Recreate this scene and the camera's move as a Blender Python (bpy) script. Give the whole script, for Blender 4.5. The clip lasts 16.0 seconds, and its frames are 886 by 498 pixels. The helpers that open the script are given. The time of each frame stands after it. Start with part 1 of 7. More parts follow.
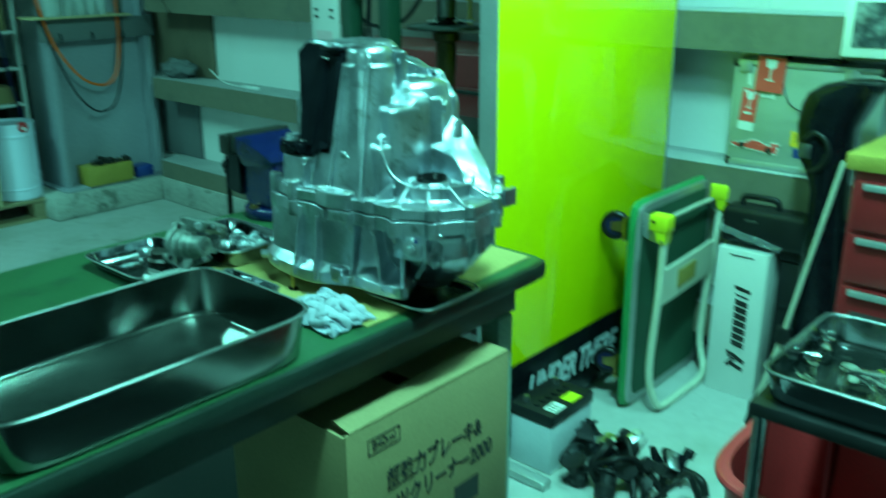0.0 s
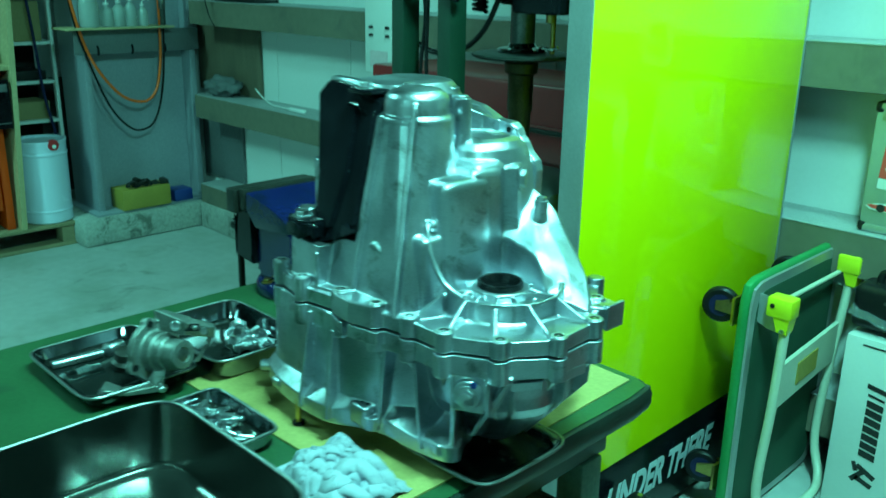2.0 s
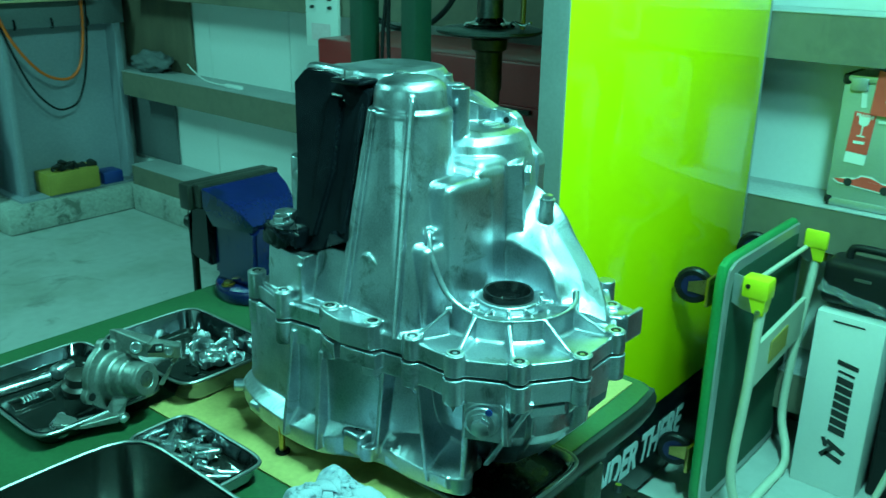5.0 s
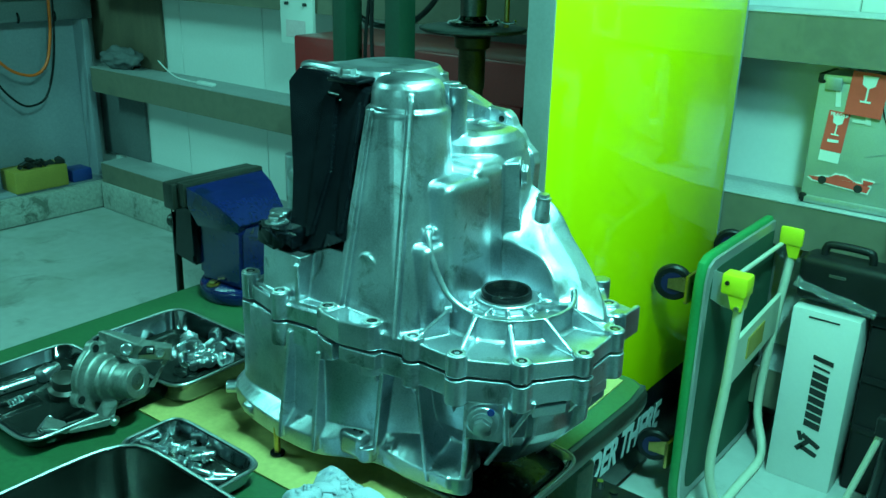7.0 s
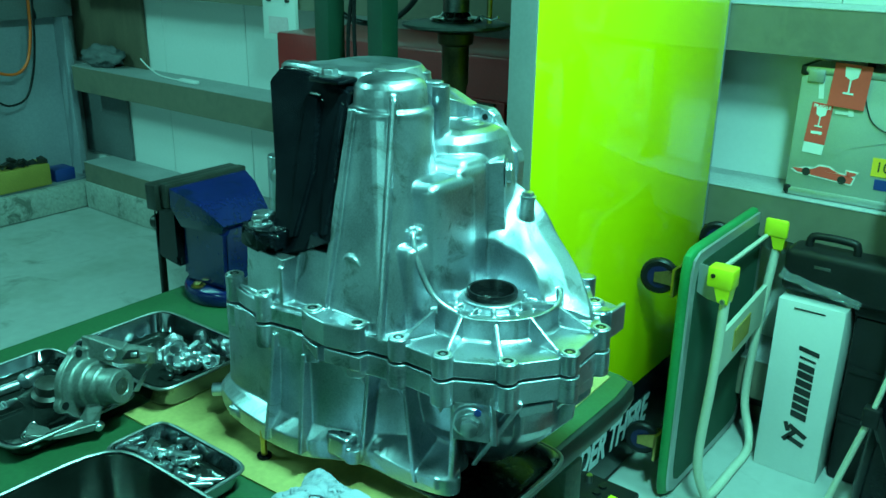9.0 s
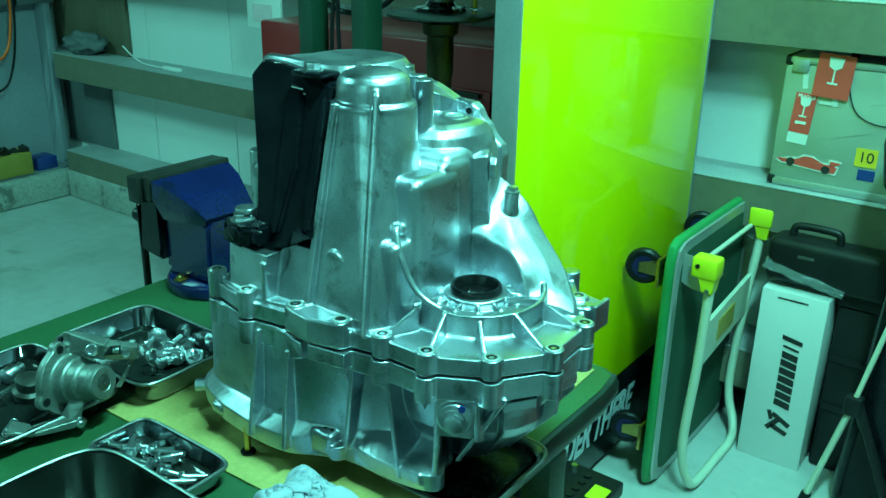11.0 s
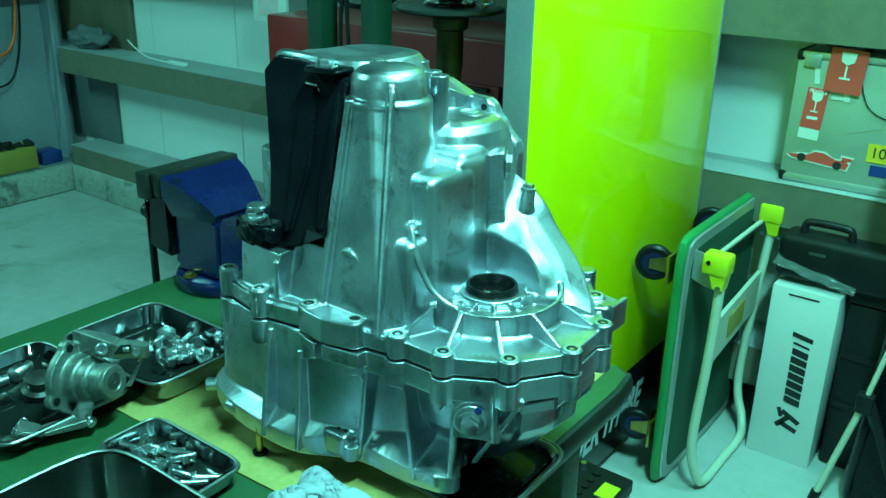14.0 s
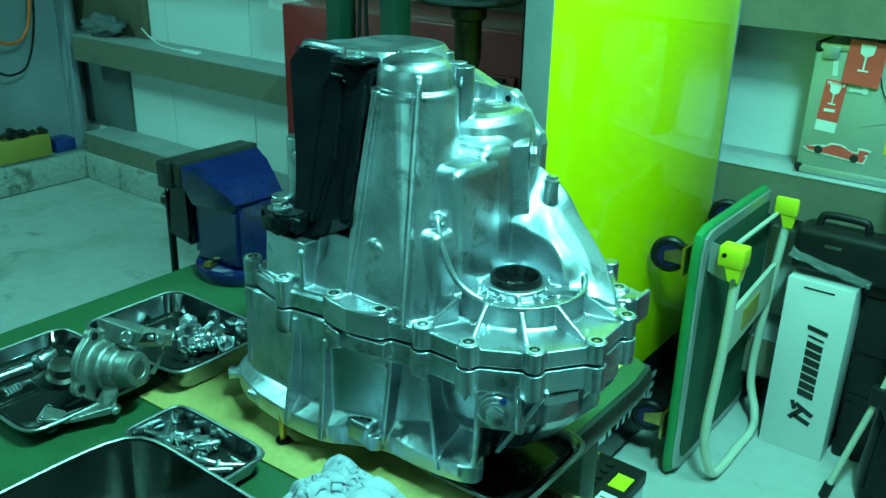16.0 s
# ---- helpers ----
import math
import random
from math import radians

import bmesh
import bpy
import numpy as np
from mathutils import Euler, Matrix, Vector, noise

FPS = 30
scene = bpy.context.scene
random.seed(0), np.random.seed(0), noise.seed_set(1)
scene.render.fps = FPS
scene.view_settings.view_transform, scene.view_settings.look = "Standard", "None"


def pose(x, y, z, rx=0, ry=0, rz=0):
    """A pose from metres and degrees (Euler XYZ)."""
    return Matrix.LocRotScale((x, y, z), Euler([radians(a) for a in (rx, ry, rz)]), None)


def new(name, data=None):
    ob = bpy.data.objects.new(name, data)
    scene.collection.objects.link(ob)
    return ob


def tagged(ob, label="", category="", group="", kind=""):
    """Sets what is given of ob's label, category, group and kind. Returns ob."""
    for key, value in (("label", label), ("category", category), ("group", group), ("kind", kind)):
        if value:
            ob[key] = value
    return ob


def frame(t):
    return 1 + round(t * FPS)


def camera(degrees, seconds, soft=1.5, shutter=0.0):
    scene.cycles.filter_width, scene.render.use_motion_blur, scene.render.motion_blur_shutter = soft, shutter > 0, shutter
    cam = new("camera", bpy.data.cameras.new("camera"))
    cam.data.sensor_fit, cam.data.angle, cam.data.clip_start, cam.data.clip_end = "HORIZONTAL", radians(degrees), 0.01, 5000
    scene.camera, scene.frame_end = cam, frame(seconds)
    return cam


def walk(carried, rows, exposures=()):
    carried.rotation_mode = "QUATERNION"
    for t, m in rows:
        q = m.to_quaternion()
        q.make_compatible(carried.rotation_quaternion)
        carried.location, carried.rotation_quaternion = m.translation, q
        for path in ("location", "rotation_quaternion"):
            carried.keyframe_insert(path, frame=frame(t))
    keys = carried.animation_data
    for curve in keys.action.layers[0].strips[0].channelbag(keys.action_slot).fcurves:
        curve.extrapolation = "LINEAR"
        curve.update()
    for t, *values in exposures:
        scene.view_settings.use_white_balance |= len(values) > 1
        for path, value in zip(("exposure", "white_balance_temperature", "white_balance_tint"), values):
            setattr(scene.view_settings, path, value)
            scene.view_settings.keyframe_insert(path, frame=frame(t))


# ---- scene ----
cam = camera(53.8, 16.0, shutter=0.8)
METRES, EYE, TILT, LEAN, TURN = 1.2, 1.54, -18.55, 0.22, 41.47
ROWS = [
    (0.0, 0.0, 0.0, 0.0, -0.0, 0.0, 0.0),
    (0.5, 0.0165, 0.0319, 0.026, 4.2, 1.93, -1.99),
    (1.0, -0.0166, 0.1288, 0.056, 4.76, 3.16, -3.2),
    (1.5, -0.0539, 0.3254, 0.1087, 2.89, 2.99, -2.9),
    (2.0, -0.0221, 0.4468, 0.1363, 3.62, 0.93, -2.39),
    (2.5, 0.0933, 0.5156, 0.1752, 9.49, -0.23, -3.69),
    (3.0, 0.1139, 0.5378, 0.1787, 11.64, -1.75, -3.86),
    (3.5, 0.1023, 0.5404, 0.1807, 10.32, -1.51, -3.88),
    (4.0, -0.0052, 0.5544, 0.1778, 5.75, -1.18, -2.59),
    (6.5, -0.1263, 0.5468, 0.1773, -3.12, -1.08, -0.41),
    (7.0, -0.1295, 0.5514, 0.1778, -2.93, -1.14, -0.59),
    (7.5, -0.1309, 0.5573, 0.1824, -3.19, -1.19, -0.33),
    (8.0, -0.1279, 0.5627, 0.1841, -3.49, -1.31, 0.05),
    (8.5, -0.1287, 0.5578, 0.184, -3.58, -1.45, 0.12),
    (9.0, -0.1265, 0.5553, 0.1839, -3.77, -1.54, 0.17),
    (9.5, -0.1231, 0.5526, 0.1856, -4.19, -1.78, 0.06),
    (12.0, -0.1245, 0.5627, 0.1941, -4.7, -2.65, 0.37),
    (12.5, -0.1266, 0.558, 0.1924, -4.45, -2.64, 0.3),
    (13.0, -0.1287, 0.558, 0.1926, -4.42, -2.69, 0.21),
    (13.5, -0.1318, 0.565, 0.1941, -4.47, -2.71, 0.15),
    (14.0, -0.1348, 0.5731, 0.1965, -4.46, -2.8, 0.19),
    (14.5, -0.1368, 0.5718, 0.1971, -4.45, -2.87, 0.14),
    (15.0, -0.1422, 0.5677, 0.1977, -4.34, -2.93, 0.15),
    (15.5, -0.1493, 0.5662, 0.1967, -4.09, -3.12, 0.05),
    (16.0, -0.1514, 0.5716, 0.1979, -3.92, -3.47, -0.18),
]
walk(cam, [(t, pose(0, 0, EYE, TILT, LEAN, TURN) @ pose(METRES * x, METRES * y, METRES * z, 90 + pitch, roll, yaw)) for t, x, y, z, yaw, pitch, roll in ROWS])

# ---- world and lamps ----
world = bpy.data.worlds.new("world")
scene.world = world
world.use_nodes = True
world.node_tree.nodes["Background"].inputs[0].default_value = (0.02, 0.05, 0.05, 1)
world.node_tree.nodes["Background"].inputs[1].default_value = 0.3
LAMP_TINT = (0.222, 1.0, 0.83)


def tube_lamp(x, y, z, watts, length=1.2, turn=0, width=0.16):
    data = bpy.data.lights.new("tube_light", "AREA")
    data.shape, data.size, data.size_y, data.energy, data.color = "RECTANGLE", length, width, watts, LAMP_TINT
    ob = new("tube_light", data)
    ob.matrix_world = pose(x, y, z, 0, 0, turn)
    return ob


# All lamps are unseen; the third is added to light the unseen south wall.
LAMPS = [(-0.42, 1.06, 3.2, 150, 0.6, 90), (-0.6, 2.35, 3.3, 46, 1.2, 0), (-0.6, -3.2, 2.9, 45, 1.2, 0), (-4.4, -0.5, 3.5, 118, 1.2, 90)]
for lx, ly, lz, watts, long, turn in LAMPS:
    tube_lamp(lx, ly, lz, watts, long, turn)
scene.view_settings.exposure = 0.0


# ---- materials ----
def material(name, base, rough=0.5, metal=0.0, vary=0.12, scale=6.0, fine=90.0, bump=0.05, second=None, coat=0.0, streak=None, rough_vary=0.12, patch=(0.35, 0.7), depth=0.002, shine=0.5, stain=None):
    """Two scales of variation in colour and gloss, with fine relief."""
    mat = bpy.data.materials.new(name)
    mat.use_nodes = True
    tree = mat.node_tree
    node, link = tree.nodes, tree.links
    bsdf = node["Principled BSDF"]
    coord = node.new("ShaderNodeTexCoord")
    big = node.new("ShaderNodeTexNoise")
    big.inputs["Scale"].default_value, big.inputs["Detail"].default_value = scale, 6
    small = node.new("ShaderNodeTexNoise")
    small.inputs["Scale"].default_value, small.inputs["Detail"].default_value = fine, 4
    source = coord.outputs["Object"]
    if streak:
        mapping = node.new("ShaderNodeMapping")
        mapping.inputs["Scale"].default_value = streak
        link.new(source, mapping.inputs[0])
        source = mapping.outputs[0]
    link.new(source, big.inputs["Vector"])
    link.new(source, small.inputs["Vector"])
    ramp = node.new("ShaderNodeValToRGB")
    dark = tuple(c * (1 - vary) for c in base) if second is None else second
    ramp.color_ramp.elements[0].color, ramp.color_ramp.elements[1].color = (*dark, 1), (*base, 1)
    ramp.color_ramp.elements[0].position, ramp.color_ramp.elements[1].position = patch
    link.new(big.outputs[0], ramp.inputs[0])
    mix = node.new("ShaderNodeMixRGB")
    mix.blend_type = "OVERLAY"
    mix.inputs[0].default_value = min(1.0, vary * 1.6)
    link.new(ramp.outputs[0], mix.inputs[1])
    link.new(small.outputs[0], mix.inputs[2])
    colour = mix.outputs[0]
    if stain:
        tone, size, low, high = stain
        spot = node.new("ShaderNodeTexNoise")
        spot.inputs["Scale"].default_value, spot.inputs["Detail"].default_value, spot.inputs["Roughness"].default_value, spot.inputs["Distortion"].default_value = size, 8, 0.65, 0.8
        link.new(coord.outputs["Object"], spot.inputs["Vector"])
        gate = node.new("ShaderNodeMapRange")
        gate.inputs["From Min"].default_value, gate.inputs["From Max"].default_value = low, high
        link.new(spot.outputs[0], gate.inputs[0])
        dirt = node.new("ShaderNodeMixRGB")
        dirt.inputs[2].default_value = (*tone, 1)
        link.new(gate.outputs[0], dirt.inputs[0])
        link.new(colour, dirt.inputs[1])
        colour = dirt.outputs[0]
    link.new(colour, bsdf.inputs["Base Color"])
    span = node.new("ShaderNodeMapRange")
    span.inputs["To Min"].default_value, span.inputs["To Max"].default_value = max(0.02, rough - rough_vary), min(1, rough + rough_vary)
    link.new(big.outputs[0], span.inputs[0])
    link.new(span.outputs[0], bsdf.inputs["Roughness"])
    bsdf.inputs["Metallic"].default_value = metal
    bsdf.inputs["Coat Weight"].default_value = coat
    bsdf.inputs["Specular IOR Level"].default_value = shine
    if bump:
        relief = node.new("ShaderNodeBump")
        relief.inputs["Strength"].default_value, relief.inputs["Distance"].default_value = bump, depth
        link.new(small.outputs[0], relief.inputs["Height"])
        link.new(relief.outputs[0], bsdf.inputs["Normal"])
    return mat


def glass(name, tint):
    mat = bpy.data.materials.new(name)
    mat.use_nodes = True
    bsdf = mat.node_tree.nodes["Principled BSDF"]
    bsdf.inputs["Base Color"].default_value = (*tint, 1)
    bsdf.inputs["Roughness"].default_value = 0.15
    bsdf.inputs["Transmission Weight"].default_value = 0.7
    return mat


def glow(name, colour, power):
    mat = bpy.data.materials.new(name)
    mat.use_nodes = True
    bsdf = mat.node_tree.nodes["Principled BSDF"]
    bsdf.inputs["Base Color"].default_value = (*colour, 1)
    bsdf.inputs["Emission Color"].default_value = (*colour, 1)
    bsdf.inputs["Emission Strength"].default_value = power
    return mat


CAST = material("cast_aluminium", (0.58, 0.615, 0.675), 0.36, 1.0, 0.20, 14, 420, 0.22, second=(0.385, 0.415, 0.46), rough_vary=0.10, patch=(0.38, 0.58), depth=0.0005, stain=((0.17, 0.185, 0.18), 21, 0.56, 0.70))
DULL_CAST = material("dull_cast", (0.25, 0.268, 0.258), 0.48, 0.8, 0.2, 20, 300, 0.2, rough_vary=0.10, depth=0.0006, stain=((0.12, 0.125, 0.11), 30, 0.55, 0.70))
SMEARED_STEEL = material("smeared_stainless_steel", (0.30, 0.31, 0.30), 0.15, 1.0, 0.06, 9, 200, 0.02, rough_vary=0.05, depth=0.0004, stain=((0.30, 0.31, 0.29), 14, 0.55, 0.72))
STEEL = material("stainless_steel", (0.34, 0.355, 0.375), 0.12, 1.0, 0.06, 9, 200, 0.02, rough_vary=0.05, depth=0.0004, stain=((0.30, 0.31, 0.29), 14, 0.55, 0.72))
# Smeared steel whose base is darkened to stand for what the floor reflects.
TRAY_FLOOR = material("smeared_dark_reflection", (0.10, 0.108, 0.10), 0.17, 0.8, 0.2, 7, 160, 0.04, second=(0.06, 0.065, 0.06), rough_vary=0.10, patch=(0.40, 0.60), depth=0.0005, stain=((0.19, 0.20, 0.185), 6, 0.58, 0.72))
# Near-black base paints in a dark reflection; the paler stain is oil.
OILY_REFLECTION = material("oily_dark_reflection", (0.012, 0.014, 0.013), 0.20, 0.0, 0.3, 7, 120, 0.03, rough_vary=0.12, stain=((0.10, 0.11, 0.105), 19, 0.57, 0.72), shine=0.14)
TRAY_RIM = material("worn_tray_rim", (0.26, 0.27, 0.27), 0.40, 0.9, 0.15, 30, 200, 0.05)
DARK_CLOTH = material("dirty_grey_cloth", (0.13, 0.14, 0.15), 0.95, 0.0, 0.2, 16, 600, 0.3)
MACHINED = material("machined_aluminium", (0.50, 0.53, 0.53), 0.45, 0.8, 0.1, 40, 500, 0.1)
ZINC = material("zinc_plated_steel", (0.64, 0.67, 0.71), 0.30, 1.0, 0.15, 40, 300, 0.05, rough_vary=0.08, depth=0.0004)
CHROME = material("chrome", (0.82, 0.84, 0.84), 0.10, 1.0, 0.1, 20, 200, 0.0)
BRASS = material("yellow_passivated_steel", (0.62, 0.42, 0.14), 0.3, 1.0, 0.2, 30, 300, 0.05)
BLACK_PAINT = material("black_paint", (0.006, 0.007, 0.010), 0.20, 0.0, 0.3, 20, 200, 0.05, shine=0.22)
BLACK_RUBBER = material("black_rubber", (0.010, 0.010, 0.011), 0.4, 0.0, 0.3, 20, 300, 0.05, shine=0.25)
GLOSS_RUBBER = material("oily_black_rubber", (0.008, 0.008, 0.009), 0.16, 0.0, 0.2, 20, 300, 0.02, rough_vary=0.05)
BLACK_PLASTIC = material("black_plastic", (0.013, 0.013, 0.014), 0.45, 0.0, 0.25, 12, 240, 0.1, shine=0.3)
BENCH_GREEN = material("green_bench_mat", (0.022, 0.085, 0.033), 0.45, 0.0, 0.2, 5, 160, 0.10, rough_vary=0.15, stain=((0.012, 0.035, 0.02), 8, 0.58, 0.72))
BENCH_EDGE = material("dark_bench_edge", (0.014, 0.026, 0.02), 0.35, 0.0, 0.3, 8, 200, 0.08)
BENCH_STEEL = material("green_grey_steel", (0.22, 0.36, 0.31), 0.4, 0.0, 0.2, 6, 120, 0.04)
DARK_STEEL = material("dark_painted_steel", (0.03, 0.04, 0.036), 0.42, 0.0, 0.25, 6, 120, 0.05)
PAPER_YELLOW = material("kraft_sheet", (0.42, 0.325, 0.105), 0.75, 0.0, 0.14, 7, 120, 0.1, rough_vary=0.05)
CARDBOARD = material("cardboard", (0.33, 0.25, 0.12), 0.85, 0.0, 0.12, 5, 150, 0.08, rough_vary=0.05)
CLOTH = material("grey_blue_cloth", (0.38, 0.41, 0.49), 0.95, 0.0, 0.18, 16, 900, 0.35, rough_vary=0.03, stain=((0.20, 0.23, 0.31), 17, 0.57, 0.68))
CONCRETE = material("concrete_floor", (0.42, 0.43, 0.425), 0.5, 0.0, 0.10, 2.2, 18, 0.03, second=(0.32, 0.34, 0.31), rough_vary=0.15, patch=(0.32, 0.5), stain=((0.20, 0.21, 0.19), 3.1, 0.56, 0.72))
CONCRETE_RAW = material("raw_concrete", (0.42, 0.43, 0.40), 0.85, 0.0, 0.25, 4, 60, 0.3, rough_vary=0.08, stain=((0.14, 0.15, 0.13), 9, 0.56, 0.66))
WALL_WHITE = material("white_wall_panel", (0.74, 0.76, 0.76), 0.5, 0.0, 0.07, 1.2, 60, 0.03)
AGED_BRASS = material("oily_aged_brass", (0.10, 0.075, 0.035), 0.35, 0.8, 0.3, 20, 200, 0.1)
PLATE_STEEL = material("greasy_steel_plate", (0.22, 0.23, 0.22), 0.35, 0.9, 0.3, 14, 200, 0.1)
ROOF = material("dark_roof_steel", (0.06, 0.065, 0.065), 0.7, 0, 0.2, 1, 30, 0)
DIM_WALL = material("grey_wall_panel", (0.09, 0.095, 0.095), 0.6, 0, 0.1, 1, 30, 0)
GIRT_PAINT = material("brown_primer_steel", (0.17, 0.155, 0.115), 0.6, 0.0, 0.12, 3, 25, 0.02, stain=((0.10, 0.095, 0.08), 5, 0.55, 0.75))
GIRT_TOP = material("dusty_grey_steel", (0.40, 0.41, 0.42), 0.6, 0.0, 0.2, 6, 120, 0.06)
COLUMN_GREY = material("grey_column_paint", (0.29, 0.31, 0.36), 0.42, 0.0, 0.1, 2.5, 80, 0.03)
COLUMN_DARK = material("dark_grey_column_paint", (0.14, 0.15, 0.16), 0.5, 0.0, 0.15, 4, 100, 0.03)
LIME = material("lime_gloss_panel", (0.88, 0.90, 0.003), 0.07, 0.0, 0.05, 1.1, 30, 0.004, rough_vary=0.02, patch=(0.2, 0.8), shine=0.26)
ALU_TRIM = material("aluminium_trim", (0.45, 0.47, 0.47), 0.38, 0.6, 0.08, 6, 150, 0.02)
WHITE_PAINT = material("white_paint", (0.75, 0.76, 0.76), 0.4, 0.0, 0.05, 5, 120, 0.02)
WHITE_CARD = material("white_card", (0.70, 0.70, 0.69), 0.6, 0.0, 0.05, 4, 120, 0.03)
INK = material("black_ink", (0.02, 0.02, 0.02), 0.6, 0.0, 0.2, 30, 200, 0.0)
ORANGE = material("orange_paint", (0.86, 0.068, 0.003), 0.38, 0.0, 0.12, 4, 120, 0.03, shine=0.3)
PLY = material("plywood", (0.50, 0.40, 0.22), 0.65, 0.0, 0.2, 3, 60, 0.08, streak=(1, 6, 1))
PALLET_WOOD = material("pallet_wood", (0.36, 0.28, 0.16), 0.8, 0.0, 0.3, 4, 60, 0.25, streak=(6, 1, 6))
BLUE_PAINT = material("blue_enamel", (0.005, 0.010, 0.065), 0.20, 0.0, 0.25, 9, 160, 0.12, coat=0.1, stain=((0.004, 0.008, 0.03), 25, 0.58, 0.66))
VIVID_BLUE = material("vivid_blue_film", (0.06, 0.035, 0.62), 0.3, 0.0, 0.15, 9, 160, 0.03)
PAIL_WHITE = material("bluish_white_enamel", (0.66, 0.72, 0.88), 0.25, 0.0, 0.05, 5, 120, 0.01)
BLUE_PLASTIC = material("blue_plastic", (0.012, 0.04, 0.22), 0.4, 0.0, 0.15, 9, 160, 0.03)
IRON = material("oily_cast_iron", (0.022, 0.022, 0.019), 0.42, 0.0, 0.3, 14, 200, 0.2, shine=0.35)
PRESS_GREEN = material("press_green_paint", (0.004, 0.036, 0.020), 0.5, 0.0, 0.2, 6, 140, 0.06)
RED_PAINT = material("red_paint", (0.30, 0.012, 0.016), 0.35, 0.0, 0.15, 6, 140, 0.03, coat=0.2)
RED_PLASTIC = material("red_plastic", (0.55, 0.03, 0.035), 0.45, 0.0, 0.15, 6, 140, 0.03)
CART_GREEN = material("green_bumper", (0.02, 0.26, 0.08), 0.4, 0.0, 0.15, 9, 160, 0.05)
DECK_GREEN = material("dark_green_deck_mat", (0.02, 0.085, 0.05), 0.75, 0.0, 0.2, 9, 260, 0.35)
CREAM = material("cream_tube", (0.62, 0.63, 0.52), 0.35, 0.0, 0.1, 8, 140, 0.03)
YELLOW_PLASTIC = material("yellow_plastic", (0.72, 0.75, 0.02), 0.4, 0.0, 0.08, 8, 140, 0.03)
YELLOW_BOX = material("yellow_box", (0.40, 0.29, 0.05), 0.5, 0.0, 0.2, 8, 140, 0.05)
HOSE_ORANGE = material("orange_hose", (0.85,0.12,0.01), 0.4, 0.0, 0.1, 10, 140, 0.0)
BATTERY_CASE = material("translucent_battery_case", (0.55, 0.60, 0.66), 0.45, 0.0, 0.1, 9, 140, 0.03)
CASE_SKIN = material("stippled_aluminium", (0.42, 0.45, 0.40), 0.5, 0.35, 0.1, 8, 500, 0.4, depth=0.0008)
CLEAR_PLASTIC = glass("clear_plastic", (0.85, 0.93, 0.92))
FILM = bpy.data.materials.new("clear_film")
FILM.use_nodes = True
film_nodes, film_links = FILM.node_tree.nodes, FILM.node_tree.links
clear = film_nodes.new("ShaderNodeBsdfTransparent")
clear.inputs[0].default_value = (0.93, 0.96, 0.96, 1)
blend = film_nodes.new("ShaderNodeMixShader")
blend.inputs[0].default_value = 0.16
film_nodes["Principled BSDF"].inputs["Roughness"].default_value = 0.12
film_nodes["Principled BSDF"].inputs["Base Color"].default_value = (0.35, 0.38, 0.38, 1)
film_nodes["Principled BSDF"].inputs["Specular IOR Level"].default_value = 1.0
film_links.new(clear.outputs[0], blend.inputs[1])
film_links.new(film_nodes["Principled BSDF"].outputs[0], blend.inputs[2])
film_links.new(blend.outputs[0], film_nodes["Material Output"].inputs[0])
RIM_BLUE = material("dark_blue_rim", (0.008, 0.010, 0.07), 0.4, 0.0, 0.2, 20, 200, 0.05)
LAMP_GLASS = glow("lamp_tube", LAMP_TINT, 9.0)
STICKER_ORANGE = material("orange_yellow_sticker", (0.85, 0.50, 0.03), 0.5, 0.0, 0.08, 12, 120, 0.0)
STICKER_RED = material("red_sticker", (0.84, 0.075, 0.055), 0.5, 0.0, 0.08, 12, 120, 0.0)
# Tone of the sheet that stands for the soft shadow on the wall.
WALL_SHADE_BROWN = material("brown_wall_shade", (0.16, 0.125, 0.085), 0.6, 0.0, 0.25, 4, 60, 0.1, streak=(6, 6, 1))


# ---- building helpers ----
def weld(bm, other, m=None):
    """Add a copy of another bmesh to bm."""
    if m is not None:
        bmesh.ops.transform(other, matrix=m, verts=other.verts)
    table = {v: bm.verts.new(v.co) for v in other.verts}
    for f in other.faces:
        bm.faces.new([table[v] for v in f.verts])
    other.free()
    return bm


def block(bm, lo, hi, bevel=0.0, m=None, steps=2):
    t = bmesh.new()
    bmesh.ops.create_cube(t, size=1)
    for v in t.verts:
        v.co = Vector([lo[i] + (v.co[i] + 0.5) * (hi[i] - lo[i]) for i in range(3)])
    if bevel:
        bmesh.ops.bevel(t, geom=t.edges[:], offset=bevel, segments=steps, affect="EDGES", profile=0.5)
    return weld(bm, t, m)


def rod(bm, a, b, r0, r1=None, sides=20, bevel=0.0):
    """A round bar from a to b, tapered from r0 to r1."""
    a, b = Vector(a), Vector(b)
    t = bmesh.new()
    bmesh.ops.create_cone(t, cap_ends=True, segments=sides, radius1=r0, radius2=r0 if r1 is None else r1, depth=(b - a).length)
    if bevel:
        rims = [e for e in t.edges if len(e.link_faces) == 2 and any(len(f.verts) > 4 for f in e.link_faces)]
        bmesh.ops.bevel(t, geom=rims, offset=bevel, segments=2, affect="EDGES", profile=0.5)
    turn = (b - a).to_track_quat("Z", "Y").to_matrix().to_4x4()
    return weld(bm, t, Matrix.Translation((a + b) / 2) @ turn)


def hull(bm, points):
    t = bmesh.new()
    for p in points:
        t.verts.new(p)
    bmesh.ops.convex_hull(t, input=t.verts[:])
    for v in [v for v in t.verts if not v.link_faces]:
        t.verts.remove(v)
    return weld(bm, t)


